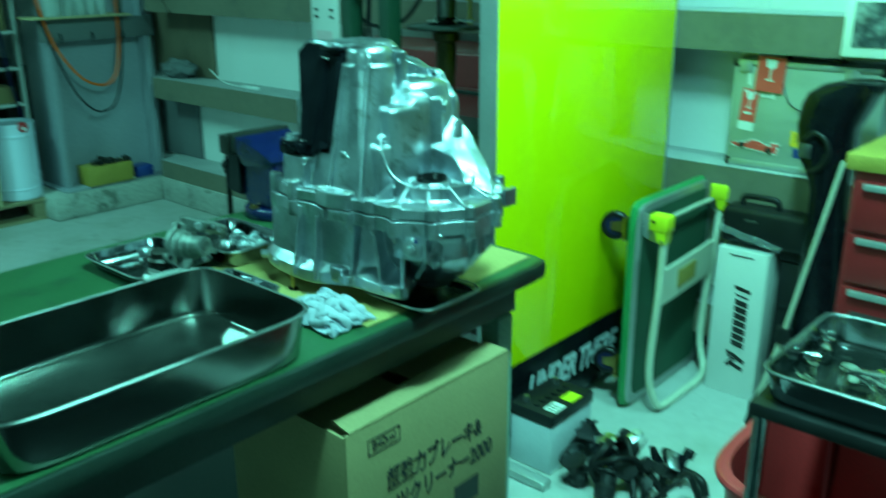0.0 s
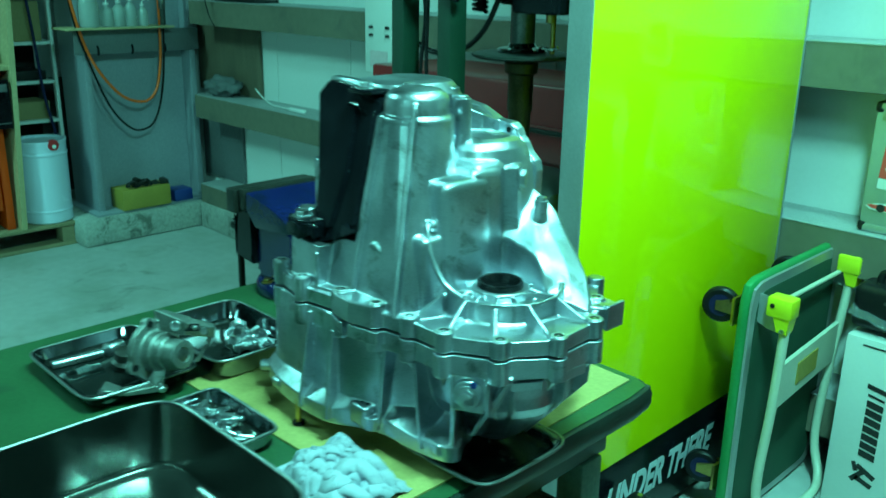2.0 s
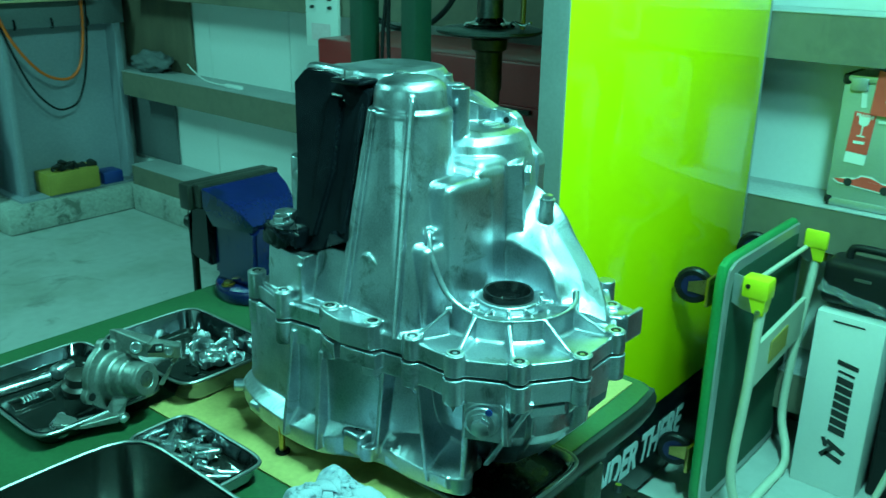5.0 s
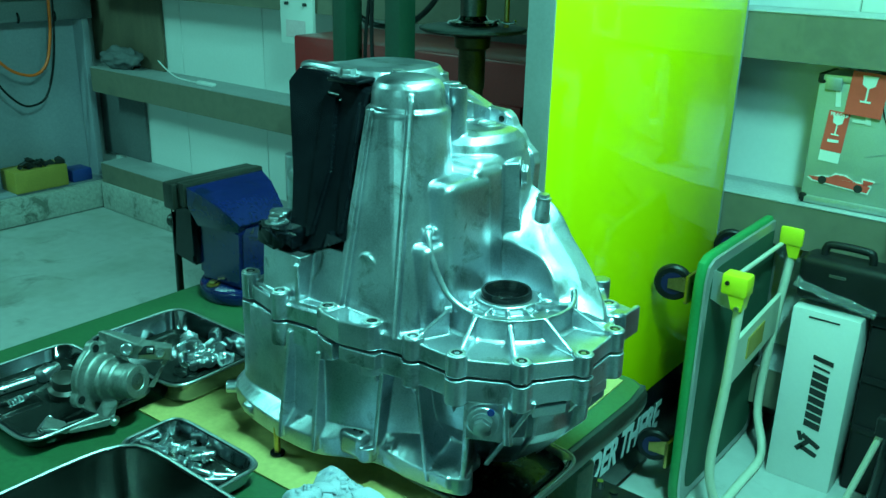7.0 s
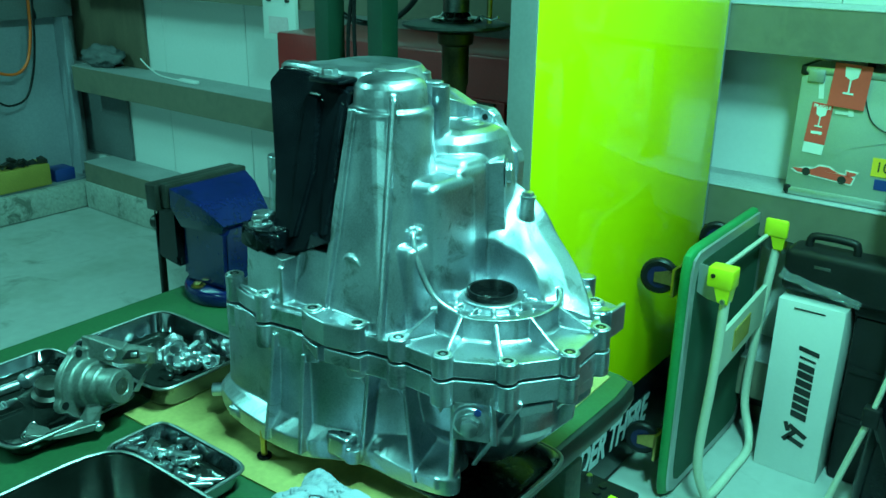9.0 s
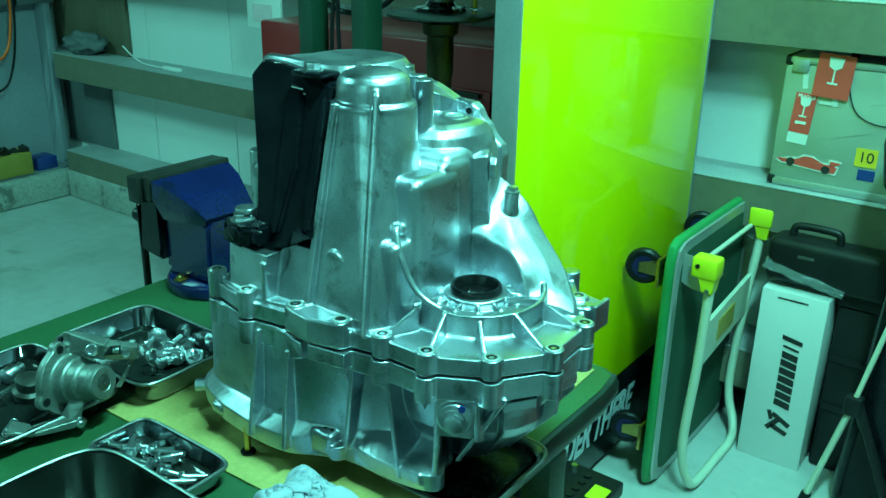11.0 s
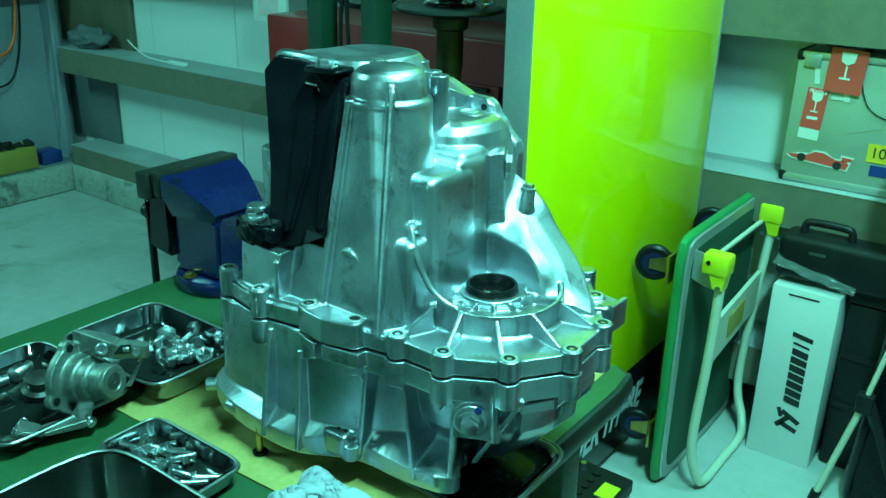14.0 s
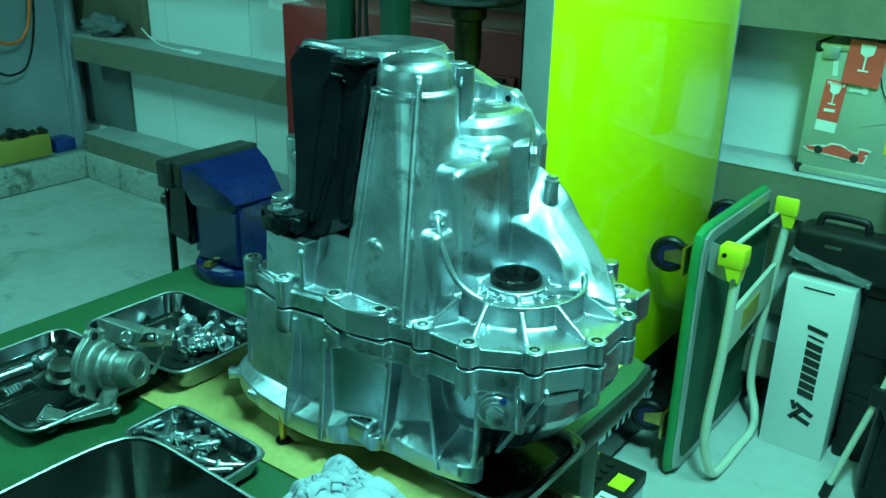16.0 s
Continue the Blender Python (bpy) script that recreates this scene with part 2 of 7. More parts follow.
def loft(bm, rings, caps=True):
    """Skin between rings of equal count."""
    rows = [[bm.verts.new(p) for p in ring] for ring in rings]
    n = len(rows[0])
    for a, b in zip(rows, rows[1:]):
        for i in range(n):
            bm.faces.new((a[i], a[(i + 1) % n], b[(i + 1) % n], b[i]))
    if caps:
        bm.faces.new(rows[0][::-1])
        bm.faces.new(rows[-1])
    return bm


def ring(cx, cy, rx, ry, z, power=2.0, n=48):
    """A superellipse in plan: power 2 is an ellipse, more is squarer."""
    out = []
    for i in range(n):
        a = 2 * math.pi * i / n
        c, s = math.cos(a), math.sin(a)
        r = (abs(c) ** power + abs(s) ** power) ** (-1 / power)
        out.append((cx + rx * r * c, cy + ry * r * s, z))
    return out


def lathe(bm, profile, m=None, n=32):
    """Turn (radius, height) pairs about z."""
    t = bmesh.new()
    loft(t, [[(r * math.cos(2 * math.pi * i / n), r * math.sin(2 * math.pi * i / n), z) for i in range(n)] for r, z in profile])
    return weld(bm, t, m)


def smooth_path(points, steps=8):
    """Points on a smooth curve through the given ones."""
    pts = [Vector(p) for p in points]
    pts = [2 * pts[0] - pts[1], *pts, 2 * pts[-1] - pts[-2]]
    out = []
    for i in range(1, len(pts) - 2):
        p0, p1, p2, p3 = pts[i - 1:i + 3]
        for k in range(steps):
            u = k / steps
            out.append(0.5 * (2 * p1 + (p2 - p0) * u + (2 * p0 - 5 * p1 + 4 * p2 - p3) * u * u + (3 * p1 - p0 - 3 * p2 + p3) * u ** 3))
    out.append(pts[-2])
    return out


def pipe(bm, points, r, sides=10, steps=8, smooth=True):
    """A tube along a path."""
    path = smooth_path(points, steps) if smooth else [Vector(p) for p in points]
    rings, side = [], None
    for i, p in enumerate(path):
        way = (path[min(i + 1, len(path) - 1)] - path[max(i - 1, 0)]).normalized()
        if side is None:
            side = way.orthogonal().normalized()
        side = (side - way * side.dot(way)).normalized()
        up = way.cross(side)
        rings.append([p + r * (math.cos(2 * math.pi * k / sides) * side + math.sin(2 * math.pi * k / sides) * up) for k in range(sides)])
    return loft(bm, rings)


PLACED = {}


def finish(ob, sharp=38):
    ob.data.polygons.foreach_set("use_smooth", [True] * len(ob.data.polygons))
    ob.data.set_sharp_from_angle(angle=radians(sharp))


def thing(name, x, y, z, label, category, group="", kind=""):
    """A top-level thing: an Empty at its base."""
    ob = new(name)
    ob.empty_display_size = 0.05
    ob.matrix_basis = Matrix.Translation((x, y, z))
    PLACED[ob] = ob.matrix_basis.copy()
    return tagged(ob, label, category, group, kind)


def part(name, bm, mat, parent, label="", sharp=38):
    """A mesh in world metres under a thing or a part."""
    bmesh.ops.recalc_face_normals(bm, faces=bm.faces)
    mesh = bpy.data.meshes.new(name)
    bm.to_mesh(mesh)
    bm.free()
    mesh.materials.append(mat)
    ob = new(name, mesh)
    if parent is not None:
        ob.parent = parent
        ob.matrix_parent_inverse = PLACED[parent].inverted()
    PLACED[ob] = Matrix()
    finish(ob, sharp)
    return tagged(ob, label)


def single(name, bm, mat, label, category, group="", kind="", sharp=38):
    """A top-level thing that is one mesh in world metres."""
    ob = part(name, bm, mat, None, "", sharp)
    return tagged(ob, label, category, group, kind)


def fuse(ob, voxel=0.0022, rounds=6):
    """Melt the solids of a casting into one skin with soft fillets."""
    mod = ob.modifiers.new("fuse", "REMESH")
    mod.mode, mod.voxel_size, mod.use_smooth_shade = "VOXEL", voxel, True
    soft = ob.modifiers.new("soften", "SMOOTH")
    soft.factor, soft.iterations = 0.5, rounds


def writing(name, body, size, m, mat, parent, depth=0.0006, align="CENTER", stretch=1.0, bold=0.0):
    """Letters in the built-in font, as a mesh part."""
    curve = bpy.data.curves.new(name, "FONT")
    curve.body, curve.size, curve.extrude, curve.align_x, curve.align_y = body, size, depth, align, "CENTER"
    curve.offset = bold
    temp = bpy.data.objects.new(name, curve)
    scene.collection.objects.link(temp)
    mesh = bpy.data.meshes.new_from_object(temp.evaluated_get(bpy.context.evaluated_depsgraph_get()))
    bpy.data.objects.remove(temp)
    mesh.transform(m @ Matrix.Diagonal((stretch, 1, 1, 1)))
    mesh.materials.clear()
    mesh.materials.append(mat)
    ob = new(name, mesh)
    ob.parent = parent
    ob.matrix_parent_inverse = PLACED[parent].inverted()
    PLACED[ob] = Matrix()
    return ob


def facing(x, y, z, right, up):
    """The pose of a sheet whose x runs along right and whose y runs along up."""
    r, u = Vector(right).normalized(), Vector(up).normalized()
    n = r.cross(u).normalized()
    u = n.cross(r)
    return Matrix.Translation((x, y, z)) @ Matrix((r, u, n)).transposed().to_4x4()


def card(bm, m, w, h, depth=0.0012):
    return block(bm, (-w / 2, -h / 2, -depth / 2), (w / 2, h / 2, depth / 2), 0, m)


def bolt(bm, x, y, z, r=0.007, h=0.006, washer=True, m=None, length=0.0):
    t = bmesh.new()
    if washer:
        rod(t, (0, 0, 0), (0, 0, 0.0018), r * 1.55, sides=20)
    rod(t, (0, 0, 0.0015), (0, 0, 0.0015 + h), r * 1.12, sides=6, bevel=0.0006)
    if length:
        rod(t, (0, 0, 0.002), (0, 0, -length), r * 0.6, sides=12)
    return weld(bm, t, Matrix.Translation((x, y, z)) if m is None else m)


# ---- the large structure ----
X0, X1, Y0, WALL_Y, CEIL = -6.6, 4.2, -4.6, 3.2, 4.3
GIRT_Y = 3.0


def structure(name, bm, mat, label, category):
    return single(name, bm, mat, label, category, kind="structure")


structure("floor", block(bmesh.new(), (X0 - 0.2, Y0 - 0.2, -0.15), (X1 + 0.2, WALL_Y + 0.2, 0)), CONCRETE, "pale worn concrete workshop floor with grey stains", "floor")
# Out of view; added so the steel and castings reflect a dark floor.
unseen_mat = single("floor_mat", block(bmesh.new(), (-0.98, -1.4, 0.0005), (0.75, 1.27, 0.012), 0.004), BLACK_RUBBER, "unseen black mat added beside the bench for dark reflections", "floor mat")
structure("ceiling", block(bmesh.new(), (X0 - 0.2, Y0 - 0.2, CEIL), (X1 + 0.2, WALL_Y + 0.2, CEIL + 0.15)), ROOF, "dark high workshop ceiling", "ceiling")
# White bands are added to these unseen walls to brighten reflections in the metal.
for name, lo, hi, skin_lo, skin_hi in (("wall_west", (X0 - 0.15, Y0), (X0, WALL_Y), (X0, Y0 + 0.015), (X0 + 0.012, WALL_Y - 0.002)), ("wall_east", (X1, Y0), (X1 + 0.15, WALL_Y), (X1 - 0.012, Y0 + 0.015), (X1, WALL_Y - 0.002)), ("wall_south", (X0, Y0 - 0.15), (X1, Y0), (X0 + 0.015, Y0), (X1 - 0.015, Y0 + 0.012))):
    side_wall = structure(name, block(bmesh.new(), (*lo, 0), (*hi, CEIL)), DIM_WALL, "dark workshop wall with an added white reflecting band", "wall")
    part("panel", block(bmesh.new(), (*skin_lo, 0.80), (*skin_hi, 2.43), 0.002, steps=1), WALL_WHITE, side_wall, "white band added as a reflector on an unseen wall")
# Above its panels this wall is out of view, dark for the tray's reflections.
wall = structure("wall_north", block(bmesh.new(), (X0, WALL_Y + 0.012, 0), (X1, WALL_Y + 0.15, CEIL)), DIM_WALL, "white panelled wall behind brown steel girts", "wall")
edges = [X0, -5.86, -5.21, -4.56, -3.91, -3.25, -2.6, -1.95, -1.27, -0.62, 0.03, 0.68, 1.33, 1.98, 2.63, X1]
for a, b in zip(edges, edges[1:]):
    part("panel", block(bmesh.new(), (a + 0.0015, WALL_Y, 0.16), (b - 0.0015, WALL_Y + 0.013, 2.43), 0.002, steps=1), WALL_WHITE, wall)

plinth = block(bmesh.new(), (-5.15, 2.99, 0), (-1.60, WALL_Y + 0.012, 0.16), 0.012)
structure("trim_plinth", plinth, CONCRETE_RAW, "rough concrete plinth along the foot of the wall", "plinth")

for z in (0.275, 0.815, 1.355, 1.895, 2.435):
    girt = thing("trim_girt", -1.0, GIRT_Y, z - 0.135, "horizontal brown steel girt with a dusty grey top", "girt", "girts along the wall", "structure")
    part("web", block(bmesh.new(), (-5.14, GIRT_Y, z - 0.135), (X1, GIRT_Y + 0.006, z - 0.005)), GIRT_PAINT, girt)
    part("top_flange", block(bmesh.new(), (-5.14, GIRT_Y - 0.002, z - 0.005), (X1, WALL_Y - 0.001, z), 0.0015, steps=1), GIRT_TOP, girt, "dusty grey top flange")
    part("bottom_flange", block(bmesh.new(), (-5.14, GIRT_Y + 0.0065, z - 0.135), (X1, GIRT_Y + 0.07, z - 0.129)), GIRT_PAINT, girt)

# building column on its footing
footing = block(bmesh.new(), (-5.95, 2.27, 0), (-5.16, 3.18, 0.15), 0.02)
structure("column_footing", footing, CONCRETE_RAW, "chipped concrete footing under the grey steel column", "footing")
column = thing("column", -5.4, 2.75, 0.15, "wide grey painted steel column on a concrete footing", "column", kind="structure")
part("web", block(bmesh.new(), (-5.40, 2.46, 0.15), (-5.38, 3.06, CEIL)), COLUMN_GREY, column, "flat grey web of the column")
part("flange", block(bmesh.new(), (-5.62, 2.42, 0.15), (-5.285, 2.458, CEIL), 0.003), COLUMN_GREY, column)
part("flange", block(bmesh.new(), (-5.62, 3.062, 0.15), (-5.285, 3.10, CEIL), 0.003), COLUMN_GREY, column)
part("base_plate", block(bmesh.new(), (-5.64, 2.38, 0.1495), (-5.22, 3.13, 0.165), 0.003), COLUMN_GREY, column)
part("cross_plate", block(bmesh.new(), (-5.283, 2.37, 1.06), (-5.272, 3.12, 1.19), 0.003), COLUMN_DARK, column, "dark cross plate under the bottle shelf")

shadow_board = block(bmesh.new(), (-5.38, 3.175, 0.2755), (-4.93, 3.195, 0.675), 0.003)
single("board", shadow_board, COLUMN_DARK, "dark grey board leaning on the lower wall girt", "board", "boards in the corner")
# Thin sheet put where only a soft shadow lies on the wall panels.
shadow_board = block(bmesh.new(), (-5.38, 3.175, 0.8155), (-4.70, 3.195, 1.215), 0.003)
single("board", shadow_board, WALL_SHADE_BROWN, "olive brown sheet standing in for a soft wall shadow", "board", "boards in the corner")

# fixtures for the unseen lamps, all out of view overhead
for lx, ly, lz, watts, long, turn in LAMPS:
    lamp = thing("unseen_light", lx, ly, lz, "unseen hanging light with two tubes at an assumed place", "ceiling light", "ceiling lights")
    spot = pose(lx, ly, lz, 0, 0, turn)
    part("housing", block(bmesh.new(), (-long / 2 - 0.04, -0.11, 0.045), (long / 2 + 0.04, 0.11, 0.10), 0.01, spot), WHITE_PAINT, lamp)
    for side in (-0.05, 0.05):
        part("tube", rod(bmesh.new(), spot @ Vector((-long / 2, side, 0.025)), spot @ Vector((long / 2, side, 0.025)), 0.014), LAMP_GLASS, lamp, "glowing white tube")
    for side in (-0.4 * long, 0.4 * long):
        part("chain", rod(bmesh.new(), spot @ Vector((side, 0, 0.10)), spot @ Vector((side, 0, CEIL - lz)), 0.004, sides=6), ALU_TRIM, lamp)

# lime partition panel
PX = -1.52
panel = thing("partition_panel", PX, 2.45, 0, "glossy lime green partition panel with a black bottom band", "partition panel")
lime = part("board", block(bmesh.new(), (PX - 0.058, 1.9495, 0.285), (PX, 2.985, 2.35), 0.002), LIME, panel, "glossy lime green board")
part("band", block(bmesh.new(), (PX - 0.058, 1.9495, 0.03), (PX - 0.001, 2.985, 0.283), 0.002), BLACK_PAINT, panel, "black band with white italic lettering")
part("post", block(bmesh.new(), (PX - 0.062, 1.9435, 0.0), (PX + 0.0005, 1.949, 2.38), 0.001), ALU_TRIM, panel, "satin aluminium edge post")
part("post", block(bmesh.new(), (PX - 0.04, 2.9865, 0.0), (PX + 0.001, 2.996, 2.38), 0.002), ALU_TRIM, panel, "satin aluminium edge post")
part("top_rail", block(bmesh.new(), (PX - 0.058, 1.9495, 2.352), (PX + 0.002, 2.985, 2.38), 0.003), ALU_TRIM, panel)
part("foot", block(bmesh.new(), (PX - 0.25, 1.895, 0.0), (PX + 0.24, 1.940, 0.028), 0.006), ALU_TRIM, panel, "flat aluminium foot bar")
slant = Matrix(((1, 0.22, 0, 0), (0, 1, 0, 0), (0, 0, 1, 0), (0, 0, 0, 1)))
for body, y in (("UNDER", 2.288), ("THERE", 2.572)):
    writing("lettering", body, 0.122, facing(PX + 0.0005, y, 0.160, (0, 1, 0), (0, 0, 1)) @ slant, BATTERY_CASE, panel, stretch=0.70, bold=0.0042)


# ---- the workbench ----
BX0, BX1, BY0, BY1, BZ = -1.945, -1.068, -0.22, 1.585, 0.88
bench = thing("workbench", -1.5, 0.7, 0, "green topped steel workbench with a dark rounded edge", "workbench")
part("tabletop", block(bmesh.new(), (BX0 + 0.012, BY0 + 0.012, BZ - 0.04), (BX1 - 0.012, BY1 - 0.012, BZ - 0.002), 0.003), DARK_STEEL, bench)
t = bmesh.new()
loft(t, [ring((BX0 + BX1) / 2, (BY0 + BY1) / 2, (BX1 - BX0) / 2 - i, (BY1 - BY0) / 2 - i, z, 40, 160) for i, z in ((0.014, BZ - 0.044), (0.003, BZ - 0.041), (0, BZ - 0.03), (0, BZ - 0.012), (0.003, BZ - 0.004), (0.010, BZ - 0.0015))])
part("edge_band", t, BENCH_EDGE, bench, "dark rounded vinyl edge")
part("mat", loft(bmesh.new(), [ring((BX0 + BX1) / 2, (BY0 + BY1) / 2, (BX1 - BX0) / 2 - i, (BY1 - BY0) / 2 - i, z, 40, 160) for i, z in ((0.012, BZ - 0.003), (0.009, BZ))]), BENCH_GREEN, bench, "worn green rubber mat")
for x in (BX0 + 0.06, BX1 - 0.10):
    part("apron", block(bmesh.new(), (x, BY0 + 0.05, BZ - 0.13), (x + 0.035, BY1 - 0.05, BZ - 0.045), 0.003), DARK_STEEL, bench, "dark steel apron rail")
for y in (BY0 + 0.05, BY1 - 0.085):
    part("end_rail", block(bmesh.new(), (BX0 + 0.10, y, BZ - 0.13), (BX1 - 0.105, y + 0.035, BZ - 0.045), 0.003), DARK_STEEL, bench)
for x in (BX0 + 0.06, BX1 - 0.115):
    for y in (BY0 + 0.06, BY1 - 0.12):
        part("leg", block(bmesh.new(), (x, y, 0.0), (x + 0.055, y + 0.055, BZ - 0.131), 0.006), BENCH_STEEL, bench, "pale green steel leg")
part("lower_shelf", block(bmesh.new(), (BX0 + 0.12, BY0 + 0.12, 0.30), (BX1 - 0.118, BY1 - 0.13, 0.325), 0.004), DARK_STEEL, bench, "dark lower shelf")
part("shelf_lip", block(bmesh.new(), (BX1 - 0.117, BY0 + 0.12, 0.28), (BX1 - 0.10, BY1 - 0.13, 0.33), 0.003), BENCH_STEEL, bench)

sheet = bmesh.new()
outline = [(-1.60, 1.012), (-1.105, 1.03), (-1.103, 1.30), (-1.112, 1.556), (-1.30, 1.562), (-1.61, 1.555)]
loft(sheet, [[(x, y, BZ + 0.0005) for x, y in outline], [(x, y, BZ + 0.003) for x, y in outline]])
single("kraft_sheet", sheet, PAPER_YELLOW, "yellow kraft board lying on the green bench mat", "sheet")


# ---- the gearbox ----
def boss(bm, x, y, z0, z1, r, top=None):
    return rod(bm, (x, y, z0), (x, y, z1), r, top, sides=24)


def rounded(points, steps=4):
    """A smooth closed curve through the points."""
    out = []
    for k in range(len(points)):
        p, q, s, w = [Vector(points[(k + d) % len(points)]) for d in (-1, 0, 1, 2)]
        for m in range(steps):
            u = m / steps
            out.append(0.5 * (2 * q + (s - p) * u + (2 * p - 5 * q + 4 * s - w) * u * u + (3 * q - p - 3 * s + w) * u ** 3))
    return out


def plate(bm, a, b, thick):
    """An upright web: outline a to b as (x, y, z) corners, given a thickness across its plane."""
    corners = [Vector(p) for p in a + b]
    way = Vector((a[-1][0] - b[-1][0], a[-1][1] - b[-1][1], 0))
    side = Vector((-way.y, way.x, 0)).normalized() * thick / 2
    return hull(bm, [p + s for p in corners for s in (side, -side)])


# bolt, its boss height
BOLTS = [(-1.439, 1.099, 1.1135), (-1.360, 1.080, 1.1130), (-1.286, 1.0905, 1.1105), (-1.217, 1.095, 1.1095), (-1.1625, 1.105, 1.1040), (-1.099, 1.105, 1.1035), (-1.037, 1.140, 1.1010),
         (-0.995, 1.200, 1.1020), (-0.999, 1.279, 1.1025), (-1.038, 1.335, 1.1070), (-1.085, 1.40, 1.108), (-1.17, 1.44, 1.108), (-1.27, 1.44, 1.108), (-1.37, 1.41, 1.108), (-1.445, 1.32, 1.108), (-1.465, 1.19, 1.136)]
SEAL = (-1.1275, 1.2389)
AXIS = Matrix.Translation((SEAL[0], SEAL[1], 0))
PART_Z = 1.0755
gearbox = thing("gearbox", -1.27, 1.24, BZ, "bare cast aluminium car gearbox standing on its bell housing", "gearbox")


def towards(x, y, d):
    """A point d metres nearer to the middle of the casting."""
    way = Vector((-1.24 - x, 1.25 - y)).normalized() * d
    return x + way.x, y + way.y


def flange(bm, z0, z1, rise, radius, swell):
    """The bolted rim: a thin waved wall between upright round bosses."""
    inner = [towards(x, y, 0.006) for x, y, _ in BOLTS]
    loft(bm, [[(x, y, z) for x, y in inner] for z in (z0, z1)])
    for i, (x, y, top) in enumerate(BOLTS):
        boss(bm, x, y, z0 - (0 if rise else 0.004), top if rise else z1, radius)
        xb, yb, _ = BOLTS[(i + 1) % len(BOLTS)]
        (xa, ya), (xc, yc) = towards(x, y, 0.0035), towards(xb, yb, 0.0035)
        hull(bm, [(px + dx, py + dy, z) for px, py in ((xa, ya), (xc, yc)) for dx in (-swell, swell) for dy in (-swell, swell) for z in (z0, z1)])


# lower housing: flared bell foot, conical differential bowl, ribs and lugs
FOOT = rounded([(-1.497, 1.15), (-1.483, 1.100), (-1.445, 1.078), (-1.400, 1.067), (-1.340, 1.062), (-1.290, 1.067), (-1.250, 1.088), (-1.215, 1.101), (-1.170, 1.102), (-1.130, 1.105), (-1.098, 1.114), (-1.090, 1.130), (-1.108, 1.155), (-1.14, 1.22), (-1.16, 1.30), (-1.21, 1.37), (-1.30, 1.41), (-1.42, 1.40), (-1.487, 1.29)])
NECK = rounded([(-1.477, 1.155), (-1.464, 1.104), (-1.430, 1.088), (-1.388, 1.087), (-1.335, 1.082), (-1.288, 1.083), (-1.246, 1.096), (-1.212, 1.112), (-1.185, 1.138), (-1.150, 1.158), (-1.124, 1.158), (-1.118, 1.162), (-1.124, 1.18), (-1.145, 1.24), (-1.165, 1.31), (-1.21, 1.36), (-1.30, 1.395), (-1.42, 1.38), (-1.465, 1.29)])


def between(u, z):
    return [(a + (c - a) * u, b + (d - b) * u, z) for (a, b), (c, d) in zip(FOOT, NECK)]


g = bmesh.new()
loft(g, [between(0.05, 0.9125), between(-0.02, 0.9150), between(-0.08, 0.9380), between(0.62, 0.9530), between(0.80, 0.9565), between(0.88, 0.972), between(0.94, 0.99), between(1.0, 1.03), between(1.0, 1.072)])
lathe(g, [(0.022, 0.902), (0.034, 0.907), (0.057, 0.927), (0.080, 0.950), (0.098, 0.972), (0.107, 0.988), (0.1095, 1.006), (0.110, 1.040), (0.112, 1.073)], AXIS, 64)
flange(g, 1.047, PART_Z - 0.0014, False, 0.0132, 0.0062)
for x, y, _ in BOLTS:
    xi, yi = towards(x, y, 0.016)
    hull(g, [(x + dx, y + dy, 1.052) for dx in (-0.008, 0.008) for dy in (-0.008, 0.008)] + [(xi, yi, 1.018)])
# ribs from the rim down to the foot
for (xt, yt, zt), (xb, yb, zb), back, thick in (((-1.340, 1.074, 1.066), (-1.343, 1.0535, 0.922), 0.05, 0.0065), ((-1.290, 1.075, 1.052), (-1.286, 1.0575, 0.922), 0.05, 0.0065), ((-1.204, 1.099, 1.066), (-1.215, 1.094, 0.930), 0.05, 0.0065), ((-1.166, 1.114, 1.050), (-1.134, 1.098, 0.925), 0.05, 0.0055)):
    hull(g, [(x + dx, y + dy, z) for x, y, z in ((xt, yt, zt), (xb, yb, zb)) for dx in (-thick / 2, thick / 2) for dy in (0, back)])
# webs beside the drain, one running down to the foot lug
plate(g, [(-1.089, 1.113, 1.056), (-1.088, 1.114, 0.99), (-1.094, 1.116, 0.93)], [(-1.103, 1.15, 1.056), (-1.105, 1.155, 0.93)], 0.006)
plate(g, [(-1.046, 1.128, 1.056), (-1.044, 1.130, 0.996)], [(-1.062, 1.16, 1.056), (-1.064, 1.165, 0.97)], 0.006)
for a in (-38, -4, 26):
    c, s = math.cos(radians(a)), math.sin(radians(a))
    plate(g, [(SEAL[0] + 0.131 * c, SEAL[1] + 0.131 * s, 1.056), (SEAL[0] + 0.127 * c, SEAL[1] + 0.127 * s, 1.002)], [(SEAL[0] + 0.09 * c, SEAL[1] + 0.09 * s, 1.056), (SEAL[0] + 0.06 * c, SEAL[1] + 0.06 * s, 0.925)], 0.005)
plate(g, [(-1.020, 1.145, 1.052), (-1.075, 1.135, 0.955)], [(-1.05, 1.175, 1.052), (-1.10, 1.18, 0.93)], 0.006)
hull(g, [(x, y, z) for x, y in ((-1.026, 1.150), (-1.003, 1.186), (-1.05, 1.18), (-1.025, 1.21)) for z in (1.030, 1.0425)])
hull(g, [(x, y, z) for x, y in ((-0.998, 1.203), (-0.994, 1.262), (-1.03, 1.205), (-1.025, 1.262)) for z in (1.032, 1.0445)])
# drain boss between two webs
DRAIN = facing(-1.0675, 1.114, 1.0225, (0.90, 0.44, 0), (0, 0, 1))
